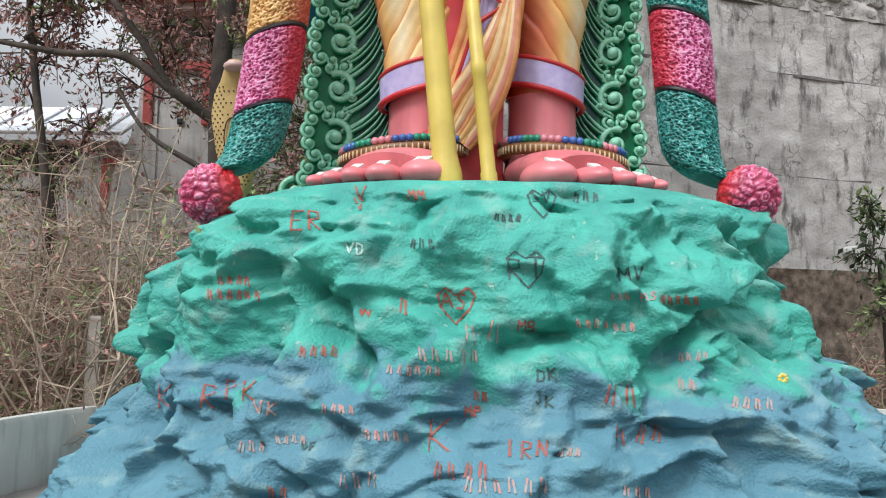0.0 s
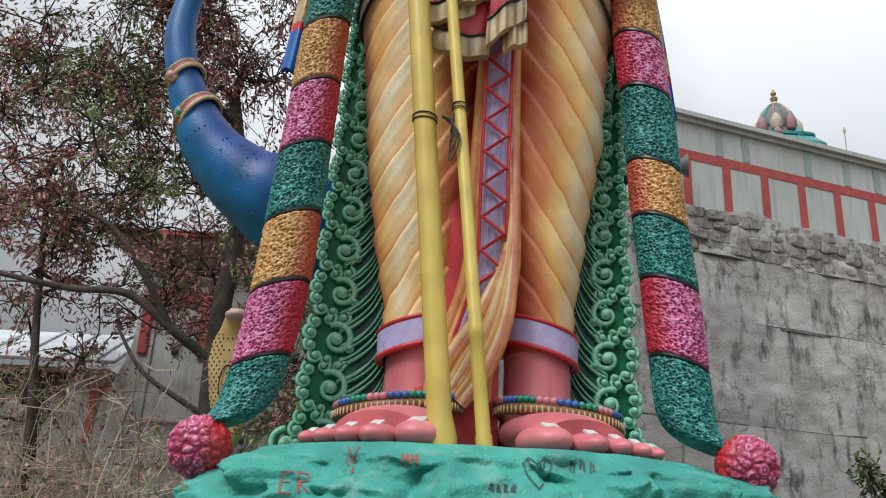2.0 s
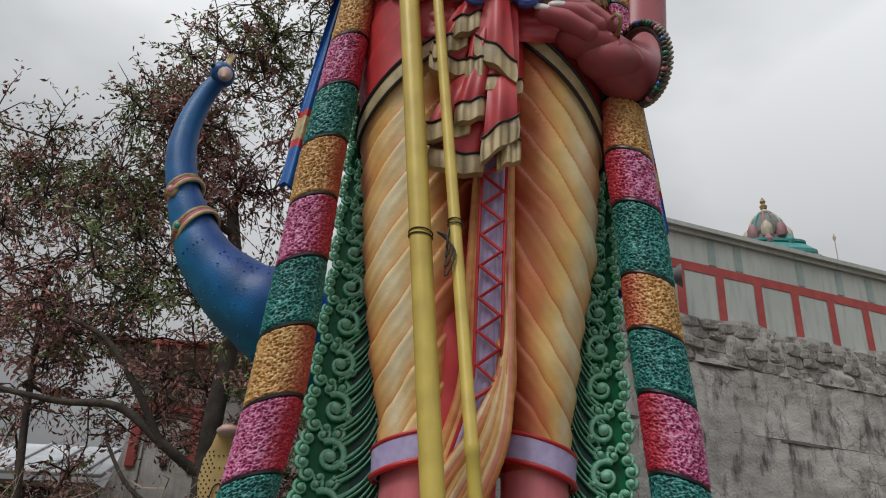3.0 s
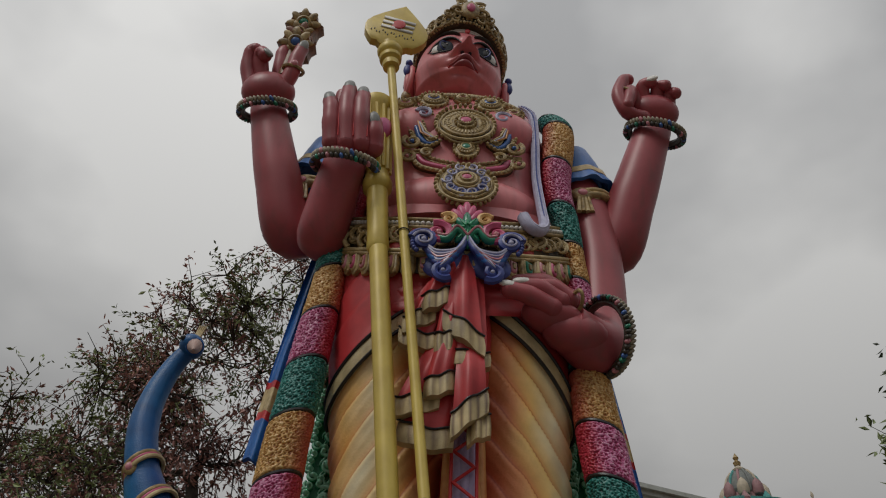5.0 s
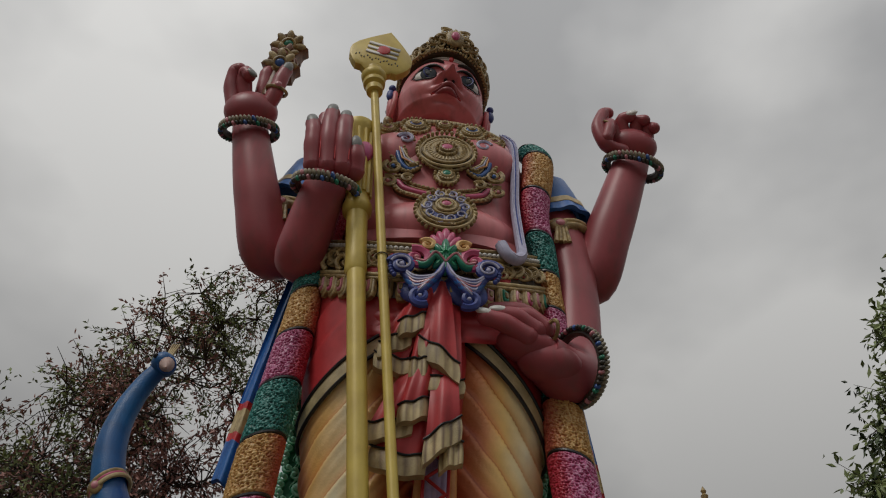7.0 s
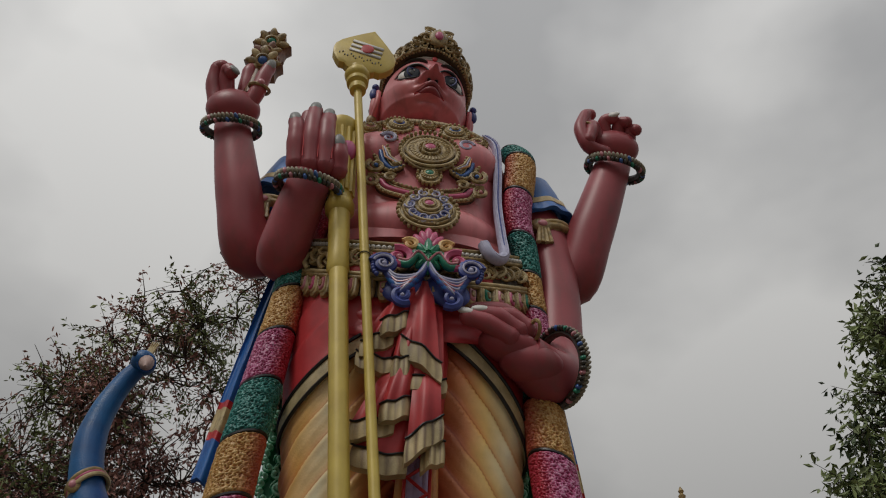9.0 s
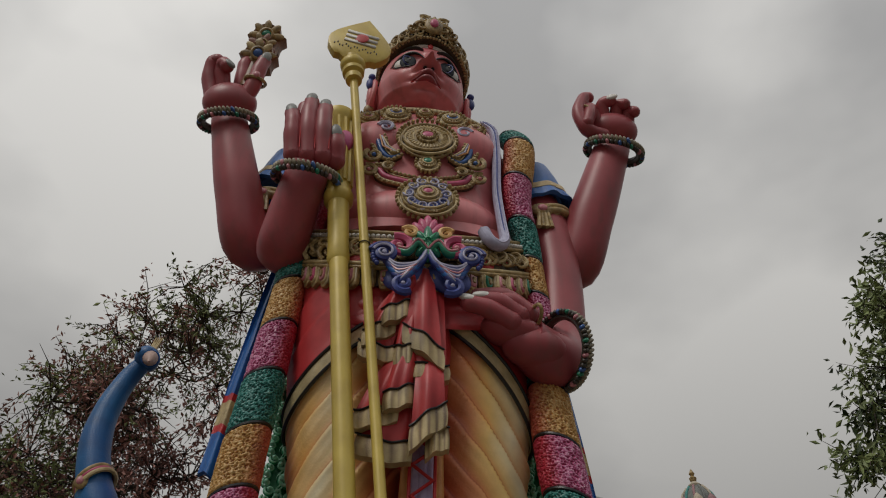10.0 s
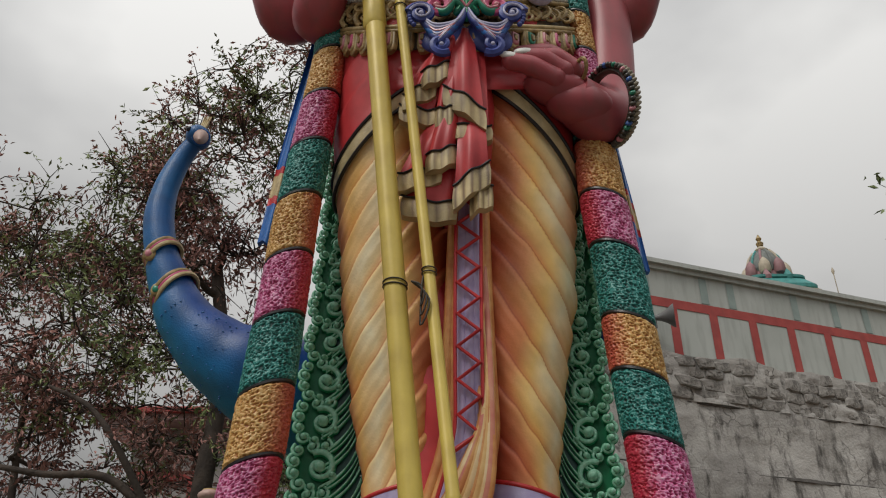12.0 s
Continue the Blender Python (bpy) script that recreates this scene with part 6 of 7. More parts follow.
for i, tilt, heart in ((24, 0.55, BEAD[1]), (31, 0.65, BEAD[0])):
    d = (P[i + 1] - P[i - 1]).normalized() + Vector((0, -0.25, tilt * 0.2))
    d = (d + Vector((tilt * 0.75, 0, 0))).normalized()
    rr = table(R0, i)[0] * 1.10
    for off, th, m in ((0.0, 0.032, GOLD), (-0.05, 0.022, ROSE), (-0.10, 0.032, CREAM)):
        f.ring(P[i] - d * off, rr * 1.04, rr, th, m, d, 36, 6)
    c = P[i] + d * 0.18 + Vector((-rr * 0.75, -rr * 0.72, 0))
    f.ball(c, (0.10, 0.05, 0.11), GOLD, 12, 8)
    f.ball(c + Vector((-0.01, -0.035, 0)), (0.055, 0.035, 0.06), heart, 10, 6)
rng = random.Random(14)
for i in range(70):
    a, q = rng.uniform(2.6, 5.4), rng.uniform(34, 50)
    p, r = P[int(q)], table(R0, q)[0]
    t = (P[int(q) + 1] - P[int(q) - 1]).normalized()
    f.ball(p + t.cross(Vector((0, 1, 0))).normalized() * (r * math.cos(a)) + Vector((0, r * math.sin(a), 0)), (0.013, 0.008, 0.013), PEACOCK, 6, 4)
for x in (-1.5, -0.7):
    f.tube([(x, 11.3, 5.3), (x + 0.1, 11.2, 4.0), (x, 11.1, 2.66)], [0.3, 0.17, 0.2], GOLD, 12)
f.thing("peacock_statue", "painted blue peacock sculpture with a curved neck and gold collars", "statue", sharp=60)

SNAKE = paint("ochre_snake", (0.50, 0.36, 0.14), (0.40, 0.27, 0.10), rough=0.5, scale=3, speck=(0.06, 0.04, 0.02))
f = Form()
rows = [(2.3, 0.16, 0.16, 0.0), (2.9, 0.15, 0.15, 0.0), (3.25, 0.20, 0.14, 0.02), (3.6, 0.28, 0.12, 0.0), (3.95, 0.33, 0.11, -0.02), (4.2, 0.30, 0.12, -0.04), (4.38, 0.20, 0.14, -0.10), (4.5, 0.15, 0.15, -0.16), (4.58, 0.10, 0.10, -0.2)]
f.loft([[Vector((-2.70 + (0.04 if z > 3 else 0) + rx * math.cos(a), 10.2 + dy + ry * math.sin(a), z)) for a in [2 * math.pi * j / 28 for j in range(28)]] for z, rx, ry, dy in [(2.3 + 2.28 * i / 30, *table(rows, 2.3 + 2.28 * i / 30)) for i in range(31)]], SNAKE)
f.ball((-2.66, 10.0, 4.5), (0.15, 0.2, 0.08), BEAK, 14, 8)
for i in range(26):
    for j in range(9):
        z = 3.1 + 0.047 * i
        rx, ry, dy = table(rows, z)
        u = -0.92 + 1.84 * (j + 0.5 * (i % 2)) / 9
        if abs(u) > 0.42 or i % 3 == 0:
            f.ball((-2.66 + rx * u, 10.2 + dy - ry * math.sqrt(max(0.02, 1 - u * u)), z), (0.013, 0.012, 0.013), BLACK, 5, 3)
for s in (-1, 1):
    f.tube(fine([(-2.66 + s * 0.03, 10.06, 3.35), (-2.66 + s * 0.13, 10.06, 3.6), (-2.66 + s * 0.11, 10.06, 3.85), (-2.66 + s * 0.03, 10.07, 3.9), (-2.66 + s * 0.02, 10.07, 3.75)], 4), 0.008, BLACK, 5)
cobra = f.thing("cobra_statue", "ochre painted cobra sculpture with a spread dotted hood", "statue", sharp=60)
cobra.location = (0.13, 0, -0.16)


# ---- buildings behind ----
ROUGH = paint("grey_stone_wall", (0.50, 0.49, 0.47), (0.36, 0.35, 0.33), rough=0.92, scale=1.8, bump=0.7, grain=20, dirt=0.4)
SHEET = paint("white_sheet_roof", (0.58, 0.60, 0.62), (0.44, 0.46, 0.48), rough=0.55, scale=1.5, dirt=0.2)
PINKROOF = paint("faded_pink_plaster", (0.52, 0.36, 0.35), (0.40, 0.29, 0.28), rough=0.85, scale=1.5, dirt=0.3)
DARK = paint("dull_black", (0.02, 0.02, 0.022), rough=0.8)
house = holder("hill_building", "grey stone building with red painted frames and a pale roof", "building", (-5.5, 22, 0))


def hbox(name, c, s, mat, label="", turn=None):
    f = Form()
    f.box(rel(house, c), s, mat, turn)
    ob = f.thing(name, parent=house, smooth=False, label=label)
    md = ob.modifiers.new("bevel", "BEVEL")
    md.width, md.segments = 0.03, 2
    return ob


hbox("wall", (-3.9, 22.0, 3.8), (6.9, 4.0, 9.4), ROUGH)
f = Form()
f.loft([[rel(house, p) for p in ((-7.36 - d, 19.95, z), (-6.9, 19.95, z), (-6.9, 22, z), (-7.36 - d, 22, z))] for z, d in ((-0.9, 0.9), (3.0, 0.75), (4.6, 0.5), (5.6, 0.15), (6.2, 0.0), (8.2, -0.1))], ROUGH)
f.thing("buttress", parent=house, sharp=30)
hbox("roof", (-4.2, 21.8, 8.62), (7.8, 4.9, 0.28), PINKROOF, "faded pink roof slab")
hbox("roof_edge", (-4.2, 19.3, 8.72), (7.9, 0.12, 0.16), OXIDE, "red painted roof edge")
for c, s in (((-7.12, 19.93, 6.6), (0.24, 0.10, 1.5)), ((-5.72, 19.93, 6.6), (0.24, 0.10, 1.5)), ((-6.42, 19.93, 7.3), (1.64, 0.11, 0.24))):
    hbox("painted_frame", c, s, OXIDE, "red oxide window surround")
hbox("opening", (-6.35, 19.97, 5.95), (0.16, 0.08, 0.14), DARK)
hbox("lower_wall", (-12.6, 22.2, 2.2), (9.4, 4.0, 6.6), ROUGH)
# black sheet standing in for the dark region under the tree
hbox("shade_sheet", (-10.2, 20.16, 5.1), (2.6, 0.10, 0.5), DARK, "black sheet standing in for the shade under the tree")
hbox("sheet_roof", (-11.6, 20.7, 6.1), (8.0, 2.4, 0.10), SHEET, "white metal sheet roof", Matrix.Rotation(radians(27), 3, "X"))
for k in range(9):
    hbox("roof_rib", (-15.2 + 0.9 * k, 20.65, 6.17), (0.06, 2.4, 0.06), SHEET, "", Matrix.Rotation(radians(27), 3, "X"))
for c, s in (((-8.16, 20.16, 4.35), (0.2, 0.1, 1.2)), ((-7.92, 20.15, 4.98), (0.6, 0.11, 0.18))):
    hbox("painted_frame", c, s, OXIDE)
for z in (1.2, 2.2, 3.3, 4.3):
    hbox("string_course", (-5.2, 19.97, z), (4.2, 0.08, 0.10), PINKROOF)

# temple tower above the parapet
TEALP = paint("tower_teal", (0.06, 0.30, 0.28), rough=0.6, mottle=0.3)
PINKP = paint("tower_pink", (0.36, 0.19, 0.20), rough=0.6, mottle=0.3)
IVORY = paint("tower_ivory", (0.55, 0.48, 0.36), rough=0.6, mottle=0.3)
TOWERGREY = paint("tower_grey", (0.20, 0.22, 0.20), (0.13, 0.14, 0.14), rough=0.7, mottle=0.4)
tower = holder("temple_tower", "small painted temple tower with a ribbed dome and finial", "tower", (18.55, 42.5, 0))


def tpart(name, rows, mat, n=24, sq=1.0, at=(0, 0)):
    f = Form()
    f.loft([[Vector((at[0] + r * math.copysign(abs(math.cos(a)) ** sq, math.cos(a)), at[1] + r * math.copysign(abs(math.sin(a)) ** sq, math.sin(a)), z)) for a in [2 * math.pi * (j + 0.5) / n for j in range(n)]] for r, z in rows], mat)
    return f.thing(name, parent=tower, sharp=30)


tpart("tower_body", [(2.6, 0), (2.6, 23.0)], IVORY, 24, 0.3)
tpart("cornice", [(2.2, 23.0), (2.4, 23.2), (2.4, 23.4), (1.9, 23.9)], TEALP, 24, 0.3)
tpart("cornice", [(1.8, 23.9), (1.95, 24.0), (1.95, 24.15), (1.4, 24.3)], TEALP, 24, 0.4)
tpart("drum", [(1.25, 24.3), (1.15, 24.85)], PINKP, 16)
tpart("dome", [(1.12, 24.85), (1.24, 25.05), (1.2, 25.4), (0.98, 25.9), (0.66, 26.3), (0.32, 26.5)], TOWERGREY, 32)
tpart("dome_cap", [(0.45, 26.45), (0.48, 26.55), (0.25, 26.75), (0.12, 26.85)], IVORY, 16)
tpart("finial", [(0.2, 26.85), (0.26, 27.05), (0.1, 27.2), (0.2, 27.35), (0.03, 27.65)], GOLD, 12)
for k in range(12):
    a = 2 * math.pi * k / 12
    f = Form()
    f.tube([Vector((r * math.cos(a), r * math.sin(a), z)) for r, z in ((1.13, 24.85), (1.26, 25.1), (1.2, 25.45), (0.97, 25.95), (0.62, 26.35))], 0.09, (PINKP, TOWERGREY, IVORY, TEALP)[k % 4], 8)
    f.thing("dome_rib", parent=tower)
for k in range(8):
    a = 2 * math.pi * (k + 0.5) / 8
    tpart("niche", [(0.32, 24.6), (0.4, 24.8), (0.36, 25.2), (0.2, 25.45), (0.05, 25.6)], (PINKP, IVORY)[k % 2], 12, 1.0, (1.24 * math.cos(a), 1.24 * math.sin(a)))
    tpart("corner_knob", [(0.3, 23.9), (0.36, 24.1), (0.2, 24.35), (0.04, 24.6)], (TEALP, PINKP)[k % 2], 10, 1.0, (1.8 * math.cos(a), 1.8 * math.sin(a)))
tower.scale = (0.85, 0.85, 1)
rod = Form()
rod.tube([(22.4, 42.5, 0), (22.4, 42.5, 25.2)], 0.03, IVORY, 6)
rod.tube([(22.4, 42.5, 25.0), (22.4, 42.5, 25.2), (22.4, 42.5, 25.45)], [0.03, 0.1, 0.02], IVORY, 8)
rod.thing("lightning_rod", "thin metal rod with a small bulb on top", "rod")

# loudspeaker horn and a drain stub on the great wall
horn = holder("loudspeaker_horn", "grey horn loudspeaker mounted at the parapet", "loudspeaker", on_wall(-3.05, 10.45, 0.1))
HORN = paint("grey_horn", (0.16, 0.16, 0.16), rough=0.5)
f = Form()
d = (OUT * 0.6 + ALONG * 0.8).normalized()
f.tube([d * t for t in (-0.35, -0.1, 0.0, 0.12, 0.26, 0.40, 0.44)], [0.09, 0.09, 0.06, 0.09, 0.16, 0.27, 0.285], HORN, 24, caps=False)
f.thing("bell", parent=horn)
f = Form()
f.tube([d * -0.5, d * -0.34], 0.11, HORN, 16)
f.thing("driver", parent=horn)
f = Form()
f.tube([Vector((0, 0, -0.05)), Vector((0, 0, -0.25)), OUT * -0.4 + Vector((0, 0, -0.25))], 0.025, HORN, 8)
f.thing("bracket", parent=horn)
f = Form()
c = on_wall(1.30, 2.98, 0.05)
f.tube([c, c + OUT * 0.35], 0.13, WHITEWASH, 16)
f.thing("drain_pipe_stub", "short white drain pipe jutting from the wall", "pipe")

# concrete fence post
f = Form()
rows = [(0.095, -0.85), (0.09, 1.29), (0.075, 1.33)]
f.loft([[Vector((-5.18 + sx * r + 0.03 * (z + 0.8), 12.6 + sy * r, z)) for sx, sy in ((-1, -1), (1, -1), (1, 1), (-1, 1))] for r, z in rows], paint("weathered_concrete", (0.42, 0.38, 0.33), (0.32, 0.29, 0.25), rough=0.9, scale=3, dirt=0.3))
f.thing("fence_post", "leaning weathered concrete fence post behind the low wall", "post", smooth=False)


# ---- trees and scrub ----
BARK = paint("grey_brown_bark", (0.085, 0.066, 0.053), (0.04, 0.032, 0.027), rough=0.95, scale=4, bump=0.9, grain=18)
TWIG = paint("dry_twig", (0.46, 0.37, 0.28), (0.30, 0.23, 0.17), rough=0.95, scale=3, island=0.35)
LEAF = [paint("leaf_green", (0.25, 0.30, 0.115), (0.15, 0.20, 0.075), rough=0.6, scale=0.8, island=0.45),
        paint("leaf_russet", (0.40, 0.205, 0.17), (0.28, 0.14, 0.12), rough=0.65, scale=0.8, island=0.45),
        paint("leaf_dark", (0.055, 0.085, 0.028), (0.03, 0.05, 0.018), rough=0.55, scale=0.8, island=0.4)]
for m in LEAF:
    m.node_tree.nodes["Principled BSDF"].inputs["Transmission Weight"].default_value = 0.0


def leaf_quads(f, p, d, n, size, mat, rng, droop=0.5):
    """n narrow leaves round p, mostly hanging along d."""
    for _ in range(n):
        a = Vector((rng.gauss(0, 1), rng.gauss(0, 1), rng.gauss(0, 1) - droop)).normalized()
        a = (a + d * 0.5).normalized()
        s = a.cross(Vector((rng.gauss(0, 1), rng.gauss(0, 1), rng.gauss(0, 1)))).normalized()
        L = size * rng.uniform(0.6, 1.3)
        w = L * rng.uniform(0.14, 0.22)
        o = p + Vector((rng.gauss(0, 1), rng.gauss(0, 1), rng.gauss(0, 1))) * size * 0.5
        b = len(f.v)
        up = a.cross(s) * w * 0.5
        f.v.extend((tuple(o), tuple(o + a * L * 0.5 + s * w + up), tuple(o + a * L), tuple(o + a * L * 0.5 - s * w + up)))
        f.face((b, b + 1, b + 2), mat)
        f.face((b, b + 2, b + 3), mat)


def tree(name, label, trunk, targets, seed, leaf, per, leaves, mats, spread=1.0, thick=0.22, thin=0.35):
    """Limbs reach from the nearest wood to each target; twigs and leaves gather there."""
    rng = random.Random(seed)
    root = holder(name, label, "tree", trunk[0])
    wood, crown = Form(), Form()
    P = fine(trunk, 6)
    wood.tube([rel(root, p) for p in P], [thick * (1 - 0.55 * i / (len(P) - 1)) for i in range(len(P))], BARK, 10)
    nodes = [(p, thick * (1 - 0.55 * i / (len(P) - 1))) for i, p in enumerate(P)][4:]
    targets = sorted((Vector(t) for t in targets), key=lambda t: (t - P[-1]).length)
    ends = []
    for t in targets:
        best = min(nodes, key=lambda n: (n[0] - t).length + 0.35 * max(0, n[0].z - t.z))
        a, r = best[0], min(best[1] * 0.72, 0.13)
        L = (t - a).length
        m1 = a.lerp(t, 0.35) + Vector((rng.gauss(0, 1), rng.gauss(0, 1), rng.gauss(0.4, 0.8))) * L * 0.12
        m2 = a.lerp(t, 0.7) + Vector((rng.gauss(0, 1), rng.gauss(0, 1), rng.gauss(0.2, 0.8))) * L * 0.12
        Q = fine([a, m1, m2, t], 4)
        rr = [max(0.018, r * (1 - 0.75 * i / (len(Q) - 1))) for i in range(len(Q))]
        wood.tube([rel(root, p) for p in Q], rr, BARK, 7)
        nodes += list(zip(Q, rr))[3:]
        ends.append(t)
    for t in ends:
        mix = noise.noise(t * 0.35 + Vector((seed, 0, 0)))
        for _ in range(per):
            d = Vector((rng.gauss(0, 1), rng.gauss(0, 1), rng.gauss(0.1, 0.7))).normalized()
            L = rng.uniform(0.4, 1.25) * spread
            q = [t, t + d * L * 0.5 + Vector((0, 0, 0.12 * L)), t + d * L + Vector((0, 0, -0.10 * L))]
            side = t + d * L * 0.6 + Vector((rng.gauss(0, 1), rng.gauss(0, 1), rng.gauss(0, 1))) * 0.3 * spread
            wood.tube([rel(root, p) for p in q], [0.016, 0.011, 0.005], BARK, 4)
            wood.tube([rel(root, q[1]), rel(root, side)], [0.009, 0.004], BARK, 3)
            mat = mats[0] if rng.random() < 0.5 + mix * 1.4 else mats[1]
            if rng.random() > thin * 0.5:
                for k in (0.45, 0.75, 1.0):
                    leaf_quads(crown, rel(root, t + d * L * k), d, leaves, leaf, mat, rng)
                leaf_quads(crown, rel(root, side), d, leaves, leaf, mat, rng)
    wood.thing("trunk", parent=root, sharp=60)
    crown.thing("crown", parent=root, smooth=False, kind="stuff")
    return root


def cloud(points, n, jitter, seed):
    rng = random.Random(seed)
    return [Vector(p) + Vector((rng.gauss(0, jitter), rng.gauss(0, jitter), rng.gauss(0, jitter))) for p in points for _ in range(n)]


main = [(-3.3, 14, 15.2), (-4.0, 14, 13.6), (-4.7, 14, 13.0), (-3.7, 14, 12.6), (-3.6, 13.6, 11.3), (-3.9, 14, 9.6), (-4.3, 13.6, 7.7), (-5.1, 14, 10.3), (-4.1, 14, 10.4), (-5.6, 14, 11.4), (-3.0, 14.5, 8.2), (-2.6, 14.4, 6.4), (-5.6, 14, 9.0), (-4.9, 14, 6.6), (-5.6, 13.6, 7.4), (-3.1, 14.4, 4.9), (-2.4, 14.6, 3.9)]
tree("tree", "tall thin-leaved tree with russet and green foliage", [(-3.5, 14.2, -0.6), (-3.7, 14.0, 2.5), (-3.75, 13.8, 5.1), (-3.7, 13.9, 7.4), (-4.1, 14, 9.6)], cloud(main, 4, 0.6, 3), 5, 0.13, 13, 7, (LEAF[0], LEAF[1]), 1.0, 0.24)
left = [(-7.3, 14.6, 10.1), (-8.3, 14.4, 9.9), (-8.0, 14, 8.9), (-6.8, 14.2, 9.6), (-6.2, 14.4, 10.6), (-6.0, 14, 8.4), (-6.9, 14, 7.4), (-7.0, 14.2, 6.5), (-8.6, 14.5, 7.5), (-9.2, 14.5, 9.8), (-9.8, 14.5, 8.4), (-9.3, 14.5, 6.5), (-5.7, 14.4, 7.2), (-8.0, 14.2, 6.2), (-5.2, 14.2, 11.0), (-6.6, 14.2, 10.9), (-8.8, 14.4, 10.6)]
tree("tree", "spreading tree with dull green and brown dry leaves", [(-6.9, 14.6, 0.2), (-6.8, 14.4, 3.0), (-7.1, 14.3, 5.6), (-7.4, 14.3, 8.2)], cloud(left, 4, 0.48, 8), 9, 0.135, 11, 6, (LEAF[0], LEAF[1]), 1.0, 0.10)
far = [(-6.0, 18, 6.3), (-7.5, 18, 7.4), (-9.0, 18, 6.0), (-10.5, 18, 7.2), (-8.2, 17.6, 5.0), (-11.5, 18, 5.2), (-12.4, 18, 8.0), (-4.8, 18.4, 7.8), (-9.6, 18, 8.4), (-10.2, 17.6, 4.4), (-3.2, 18.6, 6.8)]
tree("tree", "olive and brown tree standing before the hill building", [(-8.6, 18.2, 1.0), (-8.4, 18.1, 3.5), (-8.8, 18, 5.5)], cloud(far, 3, 0.6, 18), 19, 0.15, 11, 6, (LEAF[0], LEAF[1]), 1.0, 0.12)
# a long crooked limb that crosses in front of the building
limb_root = holder("fallen_limb", "dark crooked bare limb crossing before the building", "branch", (-3.8, 13.6, 4.7))
f = Form()
f.tube([rel(limb_root, p) for p in fine([(-3.75, 13.8, 4.5), (-4.4, 13.5, 4.95), (-5.2, 13.4, 5.5), (-6.2, 13.4, 5.55), (-7.4, 13.4, 5.75), (-8.4, 13.5, 5.9)], 6)], [0.095 - 0.0022 * i for i in range(31)], BARK, 9)
f.tube([rel(limb_root, p) for p in fine([(-4.4, 13.5, 4.9), (-5.0, 13.2, 5.9), (-5.6, 13.2, 6.6), (-6.4, 13.3, 7.0)], 6)], [0.07 - 0.002 * i for i in range(19)], BARK, 8)
f.tube([rel(limb_root, p) for p in fine([(-3.0, 13.4, 3.2), (-3.9, 13.2, 3.7), (-4.7, 13.2, 4.2), (-5.2, 13.2, 4.9)], 6)], [0.06 - 0.002 * i for i in range(19)], BARK, 8)
f.thing("limb", parent=limb_root, sharp=60)
right = [(9.75, 10.2, 13.2), (8.95, 10.2, 12.0), (8.35, 10, 11.4), (8.85, 10, 11.0), (8.15, 10, 10.2), (8.85, 10.3, 10.2), (7.55, 10, 9.5), (7.95, 10, 9.1), (8.55, 10, 9.0), (7.25, 10, 8.4), (7.95, 10, 8.2), (8.85, 10.5, 8.0), (9.65, 10.5, 11.8), (9.45, 10.5, 9.4), (8.65, 10.2, 7.0)]
tree("tree", "slender tree with dark green drooping leaf sprays", [(9.4, 10.6, -0.8), (9.3, 10.5, 3.0), (9.2, 10.5, 6.0), (9.1, 10.5, 9.0), (9.3, 10.4, 12.0)], cloud(right, 1, 0.12, 4), 12, 0.17, 20, 7, (LEAF[2], LEAF[0]), 0.62, 0.16)
tree("tree", "small green sapling against the weathered wall", [(7.6, 14.4, -0.8), (7.4, 14.2, 1.0), (7.2, 14.0, 2.4)], [(6.95, 13.8, 3.3), (6.9, 13.8, 2.5), (7.2, 14, 3.0), (7.4, 14, 2.0), (7.1, 13.8, 1.5)], 14, 0.17, 7, 4, (LEAF[0], LEAF[2]), 0.4, 0.06)


def scrub(name, label, area, count, tall, seed, leafy):
    """A thicket of dry stems with side twigs and a few dead leaves."""
    rng = random.Random(seed)
    f = Form()
    for _ in range(count):
        x, y = rng.uniform(area[0], area[1]), rng.uniform(area[2], area[3])
        z = height(x, y) - 0.05
        H = rng.uniform(tall[0], tall[1])
        lean = Vector((rng.gauss(0, 0.35), rng.gauss(0, 0.3), 1)).normalized()
        p, pts = Vector((x, y, z)), []
        for i in range(6):
            pts.append(p.copy())
            p = p + (lean + Vector((rng.gauss(0, 0.28), rng.gauss(0, 0.28), 0))) * (H / 5)
        r = rng.uniform(0.011, 0.036)
        f.tube(pts, [r * (1 - 0.75 * i / 5) for i in range(6)], TWIG, 4)
        for i in range(1, 6):
            for _k in range(rng.randint(2, 3)):
                d = Vector((rng.gauss(0, 1), rng.gauss(0, 1), rng.gauss(0.35, 0.6))).normalized()
                L = rng.uniform(0.3, 1.0) * H / 3.5
                q = pts[i] + d * L
                mid = pts[i] + d * L * 0.5 + Vector((rng.gauss(0, 0.06), rng.gauss(0, 0.06), rng.gauss(0, 0.06)))
                f.tube([pts[i], mid, q], [r * 0.42, r * 0.3, 0.003], TWIG, 3)
                for _m in range(2):
                    q2 = mid + Vector((rng.gauss(0, 1), rng.gauss(0, 1), rng.gauss(0.1, 0.8))) * L * 0.35
                    f.tube([mid, q2], [r * 0.22, 0.002], TWIG, 3)
                    if rng.random() < leafy:
                        leaf_quads(f, q2, d, 2, 0.12, LEAF[rng.choice((0, 1, 1))], rng)
    return f.thing(name, label, "scrub", kind="stuff", smooth=False)


